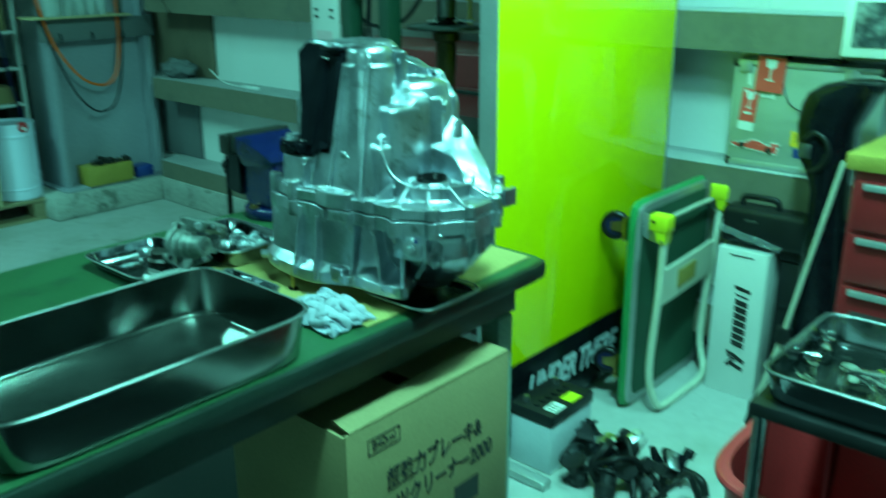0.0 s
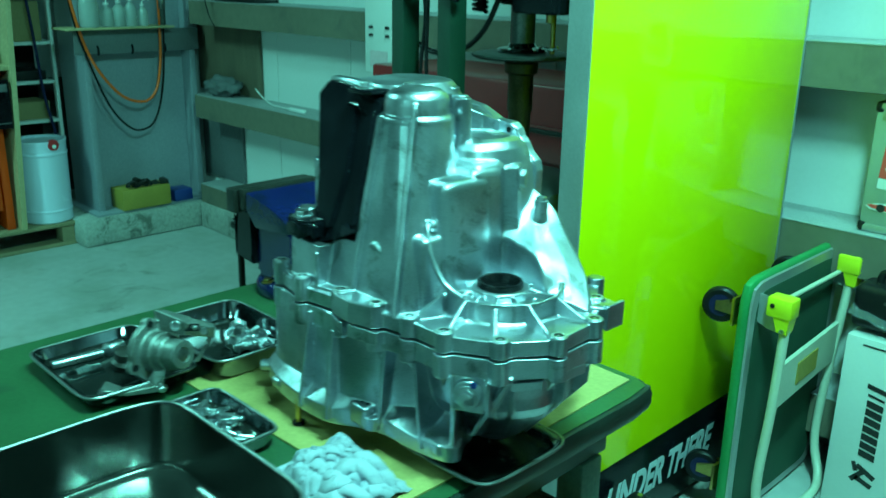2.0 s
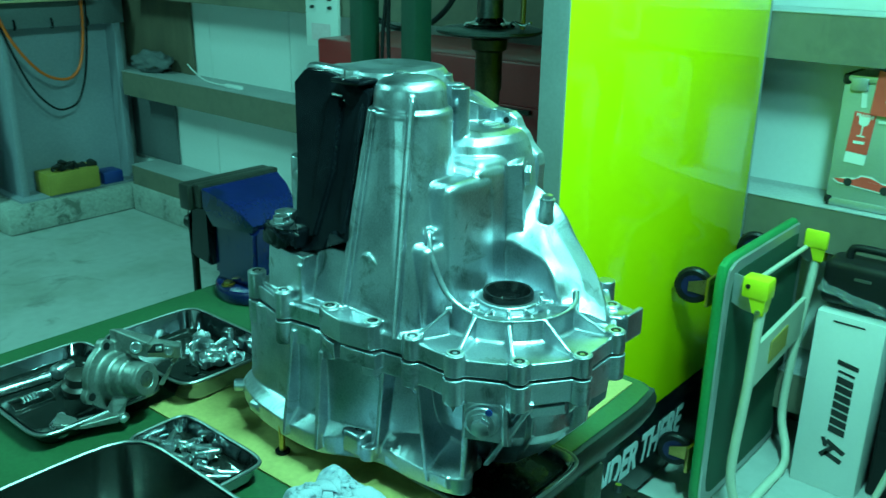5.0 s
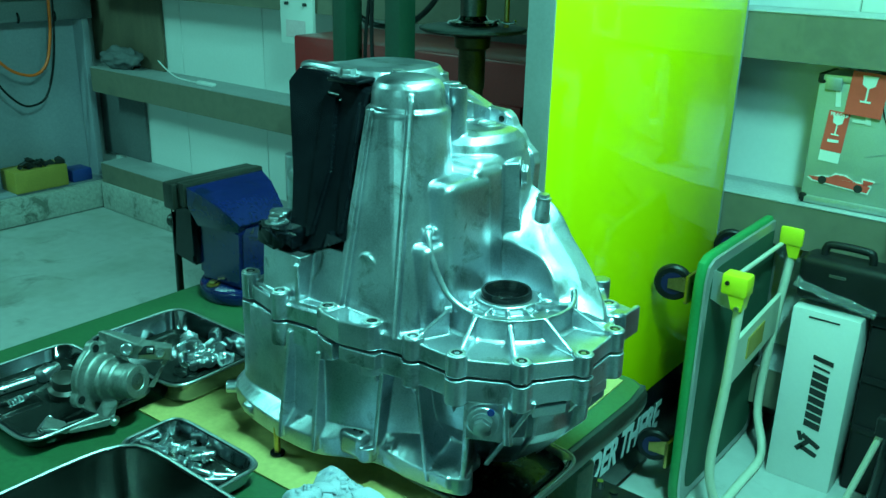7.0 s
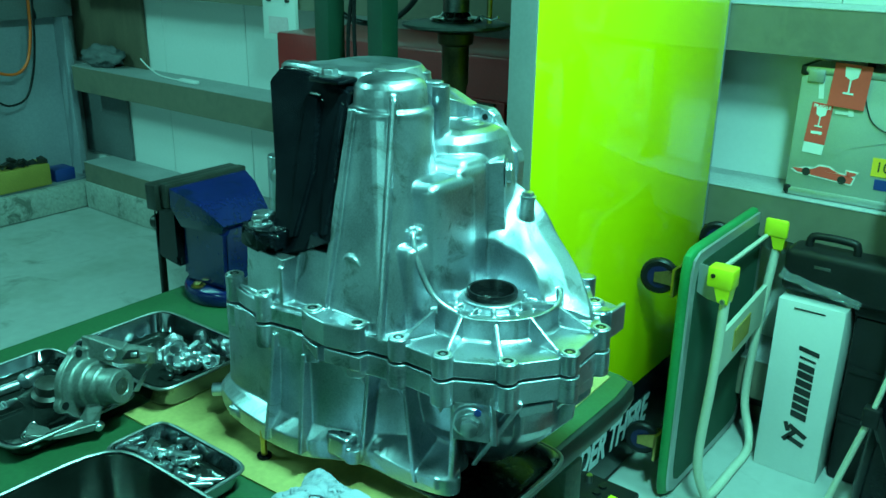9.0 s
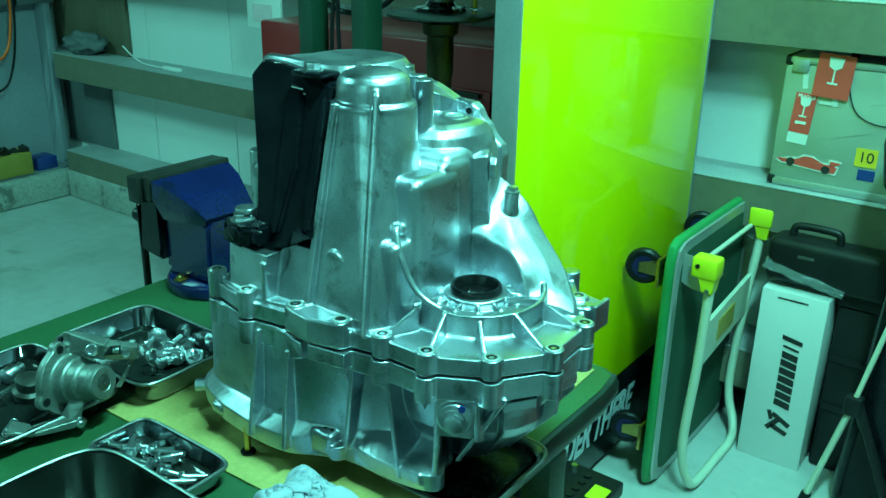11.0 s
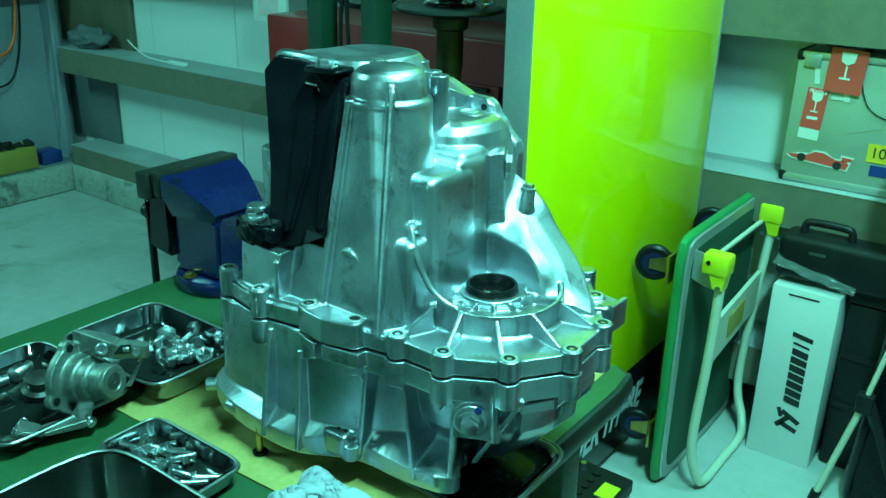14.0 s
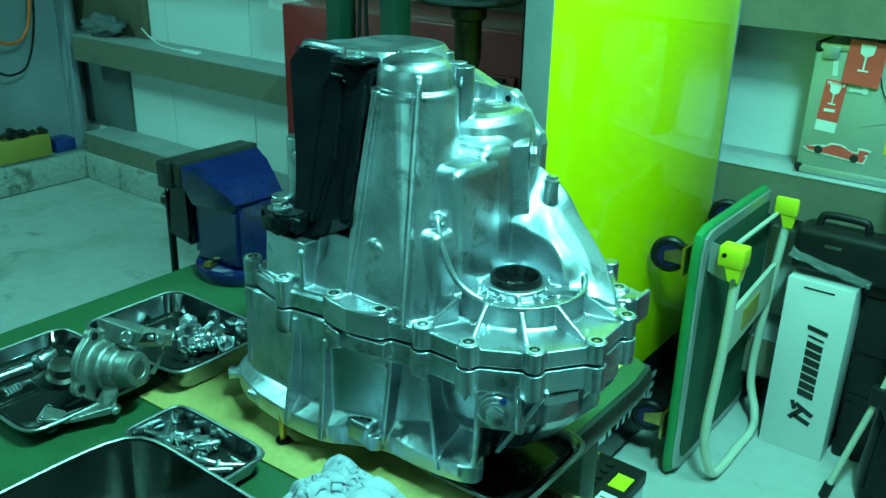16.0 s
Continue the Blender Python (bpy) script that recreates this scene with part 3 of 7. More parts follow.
lathe(g, [(0.021, -0.06), (0.0205, -0.008), (0.0185, -0.002), (0.013, -0.002)], DRAIN)
hull(g, [DRAIN @ Vector(p) for p in ((-0.021, -0.026, -0.007), (0.022, -0.026, -0.007), (-0.021, 0.022, -0.007), (0.022, 0.022, -0.007), (-0.021, -0.020, -0.06), (0.022, -0.020, -0.06), (-0.021, 0.03, -0.06), (0.022, 0.03, -0.06))])
# lugs on the foot
block(g, (-1.262, 1.081, 0.921), (-1.226, 1.13, 0.9535), 0.006)
boss(g, -1.226, 1.094, 0.921, 0.940, 0.0125)
block(g, (-1.141, 1.103, 0.921), (-1.104, 1.17, 0.9405), 0.005)
hull(g, [(-1.205, 1.105, 0.945), (-1.205, 1.098, 0.917), (-1.140, 1.104, 0.917), (-1.15, 1.110, 0.935), (-1.205, 1.14, 0.965), (-1.15, 1.15, 0.945), (-1.14, 1.15, 0.917)])
rod(g, (-1.470, 1.115, 0.925), (-1.498, 1.093, 0.923), 0.0095)
block(g, (-1.430, 1.064, 0.921), (-1.408, 1.10, 0.936), 0.004)
# stepped lip under the rim beside the front pad
hull(g, [(-1.292, 1.078, 1.072), (-1.262, 1.073, 1.072), (-1.262, 1.073, 1.052), (-1.285, 1.080, 1.062), (-1.292, 1.11, 1.072), (-1.262, 1.11, 1.072), (-1.262, 1.11, 1.04)])
hull(g, [(x, y, z) for x, y in ((-1.252, 1.0735), (-1.20, 1.081), (-1.252, 1.12), (-1.20, 1.12)) for z in (PART_Z - 0.0014, 1.055)])
lower = part("bell_housing", g, CAST, gearbox, "ribbed cast bell housing, lower half")
fuse(lower, 0.00115, 4)
rim_line = [towards(x, y, 0.0045) for x, y, _ in BOLTS]
part("gasket_line", loft(bmesh.new(), [[(x, y, z) for x, y in rim_line] for z in (PART_Z - 0.002, PART_Z + 0.0022)]), BLACK_RUBBER, gearbox, "black sealing joint between the halves")

# upper case: rim, gear tower, stepped pads, side dome, shoulder, spoked differential cover
g = bmesh.new()
flange(g, PART_Z + 0.0018, 1.0975, True, 0.0122, 0.0052)
for (x, y, top), (xb, yb, tb) in zip(BOLTS[:4], BOLTS[1:4]):
    (xa, ya), (xc, yc) = towards(x, y, 0.012), towards(xb, yb, 0.012)
    hull(g, [(px + dx, py + dy, z) for px, py in ((xa, ya), (xc, yc)) for dx in (-0.006, 0.006) for dy in (-0.006, 0.02) for z in (1.09, 1.103)])
# flat front pad carrying two bolts
pad_edge = [(x + 0.0135 * math.cos(radians(a)), y + 0.0135 * math.sin(radians(a))) for x, y in ((-1.286, 1.0905), (-1.250, 1.0855), (-1.217, 1.093)) for a in range(0, 360, 30)]
hull(g, [(x, y, z) for x, y in pad_edge for z in (PART_Z + 0.0018, 1.1085)])
# ear behind the far bolt
hull(g, [(-1.038 + dx, 1.32 + dy, z) for dx in (-0.012, 0.012) for dy in (-0.012, 0.03) for z in (1.08, 1.103)] + [(-1.012 + dx, 1.336 + dy, z) for dx in (-0.016, 0.004) for dy in (-0.016, 0.016) for z in (1.082, 1.100)])
block(g, (-1.012, 1.318, 1.070), (-1.005, 1.356, 1.106), 0.001)
boss(g, -1.0185, 1.3256, 1.09, 1.104, 0.008)

# gear tower: round cap on a flat ledge, skirt spreading to the rim
CAP = (-1.2585, 1.2045)
loft(g, [ring(CAP[0], CAP[1], r, r, z, 2.0) for r, z in ((0.050, 1.20), (0.0515, 1.332), (0.0515, 1.3375), (0.0500, 1.3410), (0.0450, 1.3435), (0.0440, 1.358), (0.0425, 1.3655), (0.0390, 1.3715), (0.033, 1.3755), (0.024, 1.3780), (0.010, 1.3795))])
hull(g, [p for p in ring(CAP[0], CAP[1], 0.0505, 0.0505, 1.337, 2.0, 32)] + [p for p in ring(CAP[0] + 0.004, CAP[1] - 0.022, 0.046, 0.052, 1.22, 2.6, 32)] + [(x, y, 1.09) for x, y in ((-1.2785, 1.104), (-1.266, 1.1015), (-1.225, 1.099), (-1.188, 1.102), (-1.176, 1.125), (-1.178, 1.20), (-1.29, 1.25))])
boss(g, -1.2832, 1.213, 1.370, 1.3805, 0.0085)
# corner ridge and front rib of the tower
hull(g, [(-1.275 + dx, y, z) for dx in (-0.004, 0.004) for y, z in ((1.152, 1.343), (1.20, 1.343))] + [(-1.2795 + dx, y, 1.095) for dx in (-0.005, 0.005) for y in (1.0955, 1.16)])
hull(g, [(-1.284, 1.158, 1.342), (-1.272, 1.152, 1.342), (-1.29, 1.20, 1.342), (-1.296, 1.18, 1.342), (-1.284, 1.165, 1.325), (-1.272, 1.157, 1.322), (-1.30, 1.22, 1.31)])
plate(g, [(-1.2185, 1.1620, 1.340), (-1.2195, 1.1645, 1.357), (-1.223, 1.168, 1.361), (-1.1835, 1.0955, 1.095)], [(-1.240, 1.187, 1.361), (-1.205, 1.135, 1.095)], 0.0062)
# rear gear chamber behind the tower
loft(g, [ring(-1.35, 1.28, 0.085, 0.13, 1.095, 3.5), ring(-1.345, 1.275, 0.075, 0.105, 1.25, 3), ring(-1.345, 1.262, 0.070, 0.075, 1.36, 2.8), ring(-1.345, 1.262, 0.060, 0.065, 1.376, 2.6), ring(-1.345, 1.262, 0.045, 0.05, 1.379, 2.4)])
hull(g, [(-1.315, 1.19, 1.20), (-1.315, 1.26, 1.20), (-1.25, 1.24, 1.20), (-1.305, 1.20, 1.364), (-1.31, 1.27, 1.374), (-1.255, 1.252, 1.372)])
hull(g, [(-1.444, 1.203, 1.358), (-1.440, 1.195, 1.368), (-1.395, 1.186, 1.372), (-1.33, 1.192, 1.368), (-1.33, 1.285, 1.372), (-1.40, 1.29, 1.374), (-1.446, 1.26, 1.370), (-1.444, 1.26, 1.345), (-1.33, 1.28, 1.34), (-1.33, 1.20, 1.34)])
pipe(g, [(-1.440, 1.212, 1.345), (-1.443, 1.210, 1.364), (-1.430, 1.204, 1.371), (-1.395, 1.198, 1.3725), (-1.360, 1.200, 1.371), (-1.33, 1.210, 1.368)], 0.0075, 12)
boss(g, -1.293, 1.3015, 1.25, 1.368, 0.0140)
boss(g, -1.262, 1.292, 1.25, 1.360, 0.0115)
boss(g, -1.234, 1.2694, 1.25, 1.361, 0.0122, 0.0112)
# squared mount under the bracket
hull(g, [(x, y, 1.09) for x, y in ((-1.420, 1.112), (-1.412, 1.096), (-1.345, 1.088), (-1.345, 1.20), (-1.42, 1.20))] + [(x, y, 1.160) for x, y in ((-1.415, 1.112), (-1.408, 1.098), (-1.332, 1.090), (-1.332, 1.20), (-1.415, 1.20))])
hull(g, [(x, y, 1.09) for x, y in ((-1.345, 1.101), (-1.275, 1.101), (-1.275, 1.20), (-1.345, 1.20))] + [(x, y, 1.172) for x, y in ((-1.332, 1.118), (-1.275, 1.120), (-1.275, 1.20), (-1.332, 1.20))])
hull(g, [(-1.337 + dx, y, z) for dx in (-0.004, 0.004) for y, z in ((1.086, 1.095), (1.086, 1.150), (1.15, 1.095), (1.15, 1.16))])
boss(g, -1.408, 1.128, 1.09, 1.197, 0.0165, 0.0145)
boss(g, -1.420, 1.170, 1.15, 1.262, 0.016)
# a half-buried round pad low on the tower
rod(g, (-1.246, 1.118, 1.165), (-1.244, 1.145, 1.172), 0.0145)


def pad(bm, x0, x1, y0, y1, top, soft=0.010):
    """A raised squarish pillar with a rolled top edge."""
    cx, cy, rx, ry = (x0 + x1) / 2, (y0 + y1) / 2, (x1 - x0) / 2, (y1 - y0) / 2
    turns = [ring(cx, cy, rx + 0.004, ry + 0.004, 1.10, 6)]
    for k in range(7):
        a = radians(15 * k)
        turns.append(ring(cx, cy, rx - soft * (1 - math.cos(a)), ry - soft * (1 - math.cos(a)), top - soft + soft * math.sin(a), 6))
    loft(bm, turns)


pad(g, -1.232, -1.166, 1.170, 1.26, 1.265, 0.013)
pad(g, -1.232, -1.1705, 1.226, 1.29, 1.2745, 0.014)
pad(g, -1.232, -1.1745, 1.236, 1.30, 1.2795, 0.014)
pad(g, -1.222, -1.171, 1.139, 1.21, 1.196, 0.009)
# side dome with a flat plug face, in front of the arched cover flange
DOME = rounded([(-1.300, 1.252), (-1.240, 1.242), (-1.205, 1.248), (-1.184, 1.272), (-1.172, 1.312), (-1.178, 1.352), (-1.200, 1.376), (-1.300, 1.380)], 5)
mid = Vector((-1.240, 1.318))
loft(g, [[(mid.x + (x - mid.x) * w, mid.y + (y - mid.y) * w, z) for x, y in DOME] for w, z in ((1.10, 1.09), (1.05, 1.16), (1.012, 1.222), (0.992, 1.243), (0.958, 1.262), (0.905, 1.278), (0.83, 1.291), (0.72, 1.300), (0.56, 1.3042), (0.3, 1.305))])
boss(g, -1.232, 1.3283, 1.28, 1.3065, 0.0165)
PLUG = facing(-1.1655, 1.3205, 1.2515, (-0.50, 0.866, 0), (0, 0, 1))
hull(g, [PLUG @ Vector(p) for p in ((-0.016, 0.018, -0.004), (-0.010, 0.021, -0.004), (0.013, 0.019, -0.004), (0.017, -0.02, -0.004), (0.017, -0.13, 0.002), (-0.016, -0.13, 0.002), (-0.020, 0.014, -0.04), (0.020, 0.016, -0.04), (0.020, -0.13, -0.04), (-0.020, -0.13, -0.04))])
ARCH = [(-1.330, 1.338), (-1.300, 1.334), (-1.276, 1.324), (-1.262, 1.318), (-1.248, 1.317), (-1.234, 1.316), (-1.224, 1.309), (-1.218, 1.298), (-1.209, 1.290), (-1.203, 1.280), (-1.195, 1.272), (-1.187, 1.266), (-1.183, 1.252), (-1.184, 1.235), (-1.186, 1.10), (-1.330, 1.10)]
loft(g, [[(x, 1.372 + d, z) for x, z in ARCH] for d in (0, 0.016)])
HOLES = ((-1.2367, 1.3055), (-1.199, 1.2585))
for x, z in HOLES:
    rod(g, (x, 1.3695, z), (x, 1.389, z), 0.0095)
# web from the tower back to the arch
hull(g, [(-1.30, 1.30, 1.35), (-1.262, 1.34, 1.328), (-1.258, 1.372, 1.316), (-1.30, 1.372, 1.330), (-1.30, 1.30, 1.30), (-1.262, 1.34, 1.30), (-1.258, 1.372, 1.30)])
# shoulder: a tilted skirt round the seal well, falling towards the ear
SWEEP = [(140, 0.074, 1.176, 0.128, 1.262), (124, 0.066, 1.174, 0.136, 1.245), (110, 0.0585, 1.169, 0.142, 1.221), (96, 0.0535, 1.1675, 0.137, 1.197), (84, 0.0515, 1.166, 0.127, 1.171), (71, 0.0515, 1.162, 0.121, 1.153), (57, 0.0535, 1.1535, 0.1185, 1.136), (46, 0.0575, 1.141, 0.119, 1.119), (37, 0.0620, 1.122, 0.120, 1.110), (28, 0.066, 1.112, 0.120, 1.102)]
rows = []
for k in range(46):
    at = k / 45 * (len(SWEEP) - 1)
    i = min(int(at), len(SWEEP) - 2)
    u = at - i
    before, after = SWEEP[max(i - 1, 0)], SWEEP[min(i + 2, len(SWEEP) - 1)]
    ang, ri, zi, ro, zo = [0.5 * (2 * q + (s - p) * u + (2 * p - 5 * q + 4 * s - w) * u * u + (3 * q - p - 3 * s + w) * u ** 3) for p, q, s, w in zip(before, SWEEP[i], SWEEP[i + 1], after)]
    c, s = math.cos(radians(ang)), math.sin(radians(ang))
    rows.append([(SEAL[0] + q * c, SEAL[1] + q * s, z) for q, z in ((ri - 0.003, 1.095), (ri - 0.002, zi - 0.004), (ri + 0.001, zi - 0.0005), (ri + 0.25 * (ro - ri), zi + 0.25 * (zo - zi) + 0.002), (ri + 0.6 * (ro - ri), zi + 0.6 * (zo - zi) + 0.003), (ro - 0.004, zo + 0.0005), (ro, zo - 0.001), (ro + 0.003, zo - 0.006), (ro + 0.010, 1.095))])
loft(g, rows)
rod(g, (-1.150, 1.336, 1.15), (-1.1495, 1.346, 1.2165), 0.0135, 0.0095)
plate(g, [(-1.151, 1.330, 1.185), (-1.1505, 1.334, 1.208)], [(-1.151, 1.345, 1.185), (-1.1505, 1.345, 1.21)], 0.006)
# differential cover: pocket floor, ring rib, spokes, seal collar with short ribs
lathe(g, [(0.129, 1.080), (0.126, 1.093), (0.118, 1.0965), (0.090, 1.0985), (0.085, 1.102), (0.083, 1.110), (0.080, 1.1165), (0.050, 1.1155), (0.044, 1.112), (0.028, 1.112), (0.026, 1.10), (0.002, 1.10)], AXIS, 72)
lathe(g, [(0.0405, 1.10), (0.0400, 1.1205), (0.0385, 1.1225), (0.0315, 1.1225), (0.0300, 1.1205), (0.0295, 1.10)], AXIS, 48)
ring_line = [(SEAL[0] + 0.0825 * math.cos(radians(a)), SEAL[1] + 0.0825 * math.sin(radians(a))) for a in range(-104, 56, 4)]
for k, ((xa, ya), (xb, yb)) in enumerate(zip(ring_line, ring_line[1:])):
    lift = 0.006 * max(0.0, 1 - abs(k - 38) / 5) + 0.006 * max(0.0, 1 - k / 8)
    plate(g, [(xa, ya, 1.098), (xa, ya, 1.126 + lift)], [(xb, yb, 1.098), (xb, yb, 1.126 + lift)], 0.0048)
for (xi, yi, zi), (xo, yo, zo) in (((-1.145, 1.1484, 1.1300), (-1.1615, 1.112, 1.1045)), ((-1.113, 1.157, 1.1275), (-1.100, 1.110, 1.1035)), ((-1.0795, 1.176, 1.1245), (-1.043, 1.138, 1.1005)), ((-1.0505, 1.206, 1.1265), (-1.003, 1.196, 1.1015)), ((-1.0466, 1.2586, 1.1245), (-1.004, 1.272, 1.1020)), ((-1.0790, 1.2990, 1.1290), (-1.040, 1.332, 1.1065))):
    plate(g, [(xi, yi, 1.09), (xi, yi, zi)], [(xo, yo, 1.085), (xo, yo, zo - 0.003)], 0.0055)
plate(g, [(-1.095, 1.244, 1.10), (-1.088, 1.244, 1.121)], [(-1.048, 1.258, 1.10), (-1.048, 1.258, 1.126)], 0.0045)
for k in range(12):
    a = radians(k * 30 + 8)
    c, s = math.cos(a), math.sin(a)
    plate(g, [(SEAL[0] + 0.037 * c, SEAL[1] + 0.037 * s, 1.10), (SEAL[0] + 0.037 * c, SEAL[1] + 0.037 * s, 1.1195)], [(SEAL[0] + 0.057 * c, SEAL[1] + 0.057 * s, 1.10), (SEAL[0] + 0.055 * c, SEAL[1] + 0.055 * s, 1.1185)], 0.0036)
rod(g, (-1.190, 1.180, 1.200), (-1.1865, 1.160, 1.2095), 0.0085, 0.0065)
upper = part("gear_case", g, CAST, gearbox, "bright cast gear case with ribs and a tall tower")
fuse(upper, 0.00115, 8)

part("oil_line", pipe(bmesh.new(), [(-1.190, 1.172, 1.206), (-1.1855, 1.158, 1.2085), (-1.179, 1.1525, 1.197), (-1.171, 1.1495, 1.180), (-1.160, 1.149, 1.160), (-1.148, 1.150, 1.144), (-1.134, 1.153, 1.134), (-1.119, 1.157, 1.128)], 0.0034), CAST, gearbox, "thin cast oil line")
for x, y, top in BOLTS[:10]:
    hole = lathe(bmesh.new(), [(0.0096, top - 0.004), (0.0096, top + 0.0004), (0.0090, top + 0.001), (0.0066, top + 0.001), (0.0060, top - 0.004)], Matrix.Translation((x, y, 0)), 24)
    hole = part("bolt_seat", hole, MACHINED, gearbox, "bright machined ring round a bolt hole")
    part("bolt_hole", lathe(bmesh.new(), [(0.0064, top - 0.004), (0.0064, top + 0.0002), (0.003, top)], Matrix.Translation((x, y, 0)), 16), BLACK_RUBBER, hole, "dark empty bolt hole")
seal = part("oil_seal", lathe(bmesh.new(), [(0.0305, 1.110), (0.0315, 1.1275), (0.0300, 1.1305), (0.0270, 1.1300), (0.0250, 1.1235), (0.0235, 1.1245), (0.0215, 1.118), (0.0190, 1.1190), (0.0165, 1.1145), (0.004, 1.1130)], AXIS, 48), GLOSS_RUBBER, gearbox, "black rubber shaft seal")
t = bmesh.new()
weld(t, bolt(bmesh.new(), 0, 0, 0, 0.0115, 0.006), PLUG @ Matrix.Translation((0, 0, -0.002)))
part("filler_plug", t, ZINC, gearbox, "hexagon filler plug")
t = bmesh.new()
weld(t, bolt(bmesh.new(), 0, 0, 0, 0.0098, 0.0085), DRAIN @ Matrix.Translation((0.001, -0.003, -0.002)))
part("drain_plug", t, ZINC, gearbox, "bright hexagon drain plug")
part("drain_mark", lathe(bmesh.new(), [(0.0042, -0.003), (0.0042, -0.0012), (0.002, -0.0010)], DRAIN @ Matrix.Translation((0.009, 0.0145, 0)), 14), BLUE_PLASTIC, gearbox, "dark blue paint dot")
for x, z in HOLES:
    part("bolt_hole", rod(bmesh.new(), (x, 1.3680, z), (x, 1.374, z), 0.0042, sides=16), BLACK_RUBBER, gearbox)
part("breather_bolt", bolt(bmesh.new(), -1.1495, 1.346, 1.2165, 0.0068, 0.006), ZINC, gearbox)
part("dome_plug", lathe(bmesh.new(), [(0.0125, 1.3050), (0.0125, 1.3078), (0.0105, 1.3085), (0.0085, 1.3068), (0.002, 1.3066)], Matrix.Translation((-1.232, 1.3283, 0))), MACHINED, gearbox)
part("cap_plug", lathe(bmesh.new(), [(0.0070, 1.3785), (0.0070, 1.3808), (0.0050, 1.3812), (0.001, 1.3800)], Matrix.Translation((-1.2832, 1.213, 0))), DULL_CAST, gearbox)
for dx in (-0.0055, 0.0055):
    part("dowel_hole", rod(bmesh.new(), (-1.2405 + dx, 1.094, 0.950), (-1.2405 + dx, 1.094, 0.9545), 0.0026, sides=12), BLACK_RUBBER, gearbox)
t = rod(bmesh.new(), (-1.1235, 1.120, 0.939), (-1.1235, 1.120, 0.9425), 0.0035, sides=12)
part("dowel_hole", t, BLACK_RUBBER, gearbox)
pin = bmesh.new()
rod(pin, (-1.362, 1.066, BZ + 0.005), (-1.362, 1.066, 0.925), 0.0042)
part("stud", pin, BRASS, gearbox, "yellow plated stud under the bell housing")
part("stud_foot", rod(bmesh.new(), (-1.362, 1.066, BZ + 0.003), (-1.362, 1.066, BZ + 0.007), 0.010, bevel=0.001), BLACK_PAINT, gearbox, "dark washer under the stud")


# black mounting bracket
def slab(bm, outline, back, lift=0.0):
    """A leaning pressed plate: its face follows the case's slope."""
    face = [(x, 1.1745 - (1.359 - z) * 0.3465 - lift, z) for x, z in outline]
    return loft(bm, [face, [(x, y + back, z) for x, y, z in face]])


def pressed(bm, bevel, steps=3):
    bmesh.ops.bevel(bm, geom=bm.edges[:], offset=bevel, segments=steps, affect="EDGES")
    return bm


t = slab(bmesh.new(), [(-1.437, 1.355), (-1.421, 1.374), (-1.385, 1.374), (-1.352, 1.368), (-1.310, 1.362), (-1.296, 1.357), (-1.293, 1.318), (-1.282, 1.243), (-1.276, 1.186), (-1.300, 1.181), (-1.314, 1.170), (-1.348, 1.158), (-1.375, 1.160), (-1.378, 1.205), (-1.388, 1.249), (-1.412, 1.301)], 0.034)
bracket = part("bracket", pressed(t, 0.0028), BLACK_PAINT, gearbox, "black painted pressed steel mounting bracket")
t = slab(bmesh.new(), [(-1.366, 1.352), (-1.336, 1.350), (-1.322, 1.262), (-1.330, 1.180), (-1.346, 1.176), (-1.346, 1.262)], 0.03, 0.006)
part("bracket_rib", pressed(t, 0.0055), BLACK_PAINT, bracket)
t = slab(bmesh.new(), [(-1.308, 1.346), (-1.298, 1.344), (-1.288, 1.243), (-1.284, 1.192), (-1.294, 1.192), (-1.300, 1.243)], 0.03, 0.0055)
part("bracket_rib", pressed(t, 0.004), BLACK_PAINT, bracket)
t = hull(bmesh.new(), [(x, 1.1745 - (1.359 - z) * 0.3465 - d, z) for x, z, d in ((-1.318, 1.171, 0.0), (-1.282, 1.187, 0.0), (-1.302, 1.196, 0.010), (-1.300, 1.178, 0.012), (-1.318, 1.171, -0.01), (-1.282, 1.187, -0.01), (-1.302, 1.196, -0.01))])
part("bracket_tip", pressed(t, 0.001, 2), BLACK_PAINT, bracket, "bent tip of the bracket")
part("bracket_ear", block(bmesh.new(), (-1.352, 1.160, 1.3645), (-1.302, 1.196, 1.3715), 0.003), BLACK_PAINT, bracket)
t = hull(bmesh.new(), [(x, y, z) for x, y in ((-1.414, 1.100), (-1.406, 1.086), (-1.372, 1.080), (-1.350, 1.090), (-1.350, 1.125), (-1.41, 1.125)) for z in (1.163, 1.190)])
part("bracket_foot", pressed(t, 0.004), BLACK_PAINT, bracket)
part("bracket_bolt", bolt(bmesh.new(), -1.388, 1.104, 1.190, 0.0098, 0.008), ZINC, bracket)
part("bracket_bolt", bolt(bmesh.new(), -1.3304, 1.1763, 1.3715, 0.0088, 0.008), ZINC, bracket)
t = bmesh.new()
weld(t, bolt(bmesh.new(), 0, 0, 0, 0.0085, 0.008), facing(-1.408, 1.158, 1.240, (0.78, 0.62, 0), (0, 0, 1)))
part("bracket_bolt", t, ZINC, bracket)


# ---- trays on the bench ----
def dish(bm, rings):
    loft(bm, rings, False)
    bm.verts.ensure_lookup_table()
    bm.faces.new([bm.verts[i] for i in range(len(bm.verts) - len(rings[-1]), len(bm.verts))])
    return bm


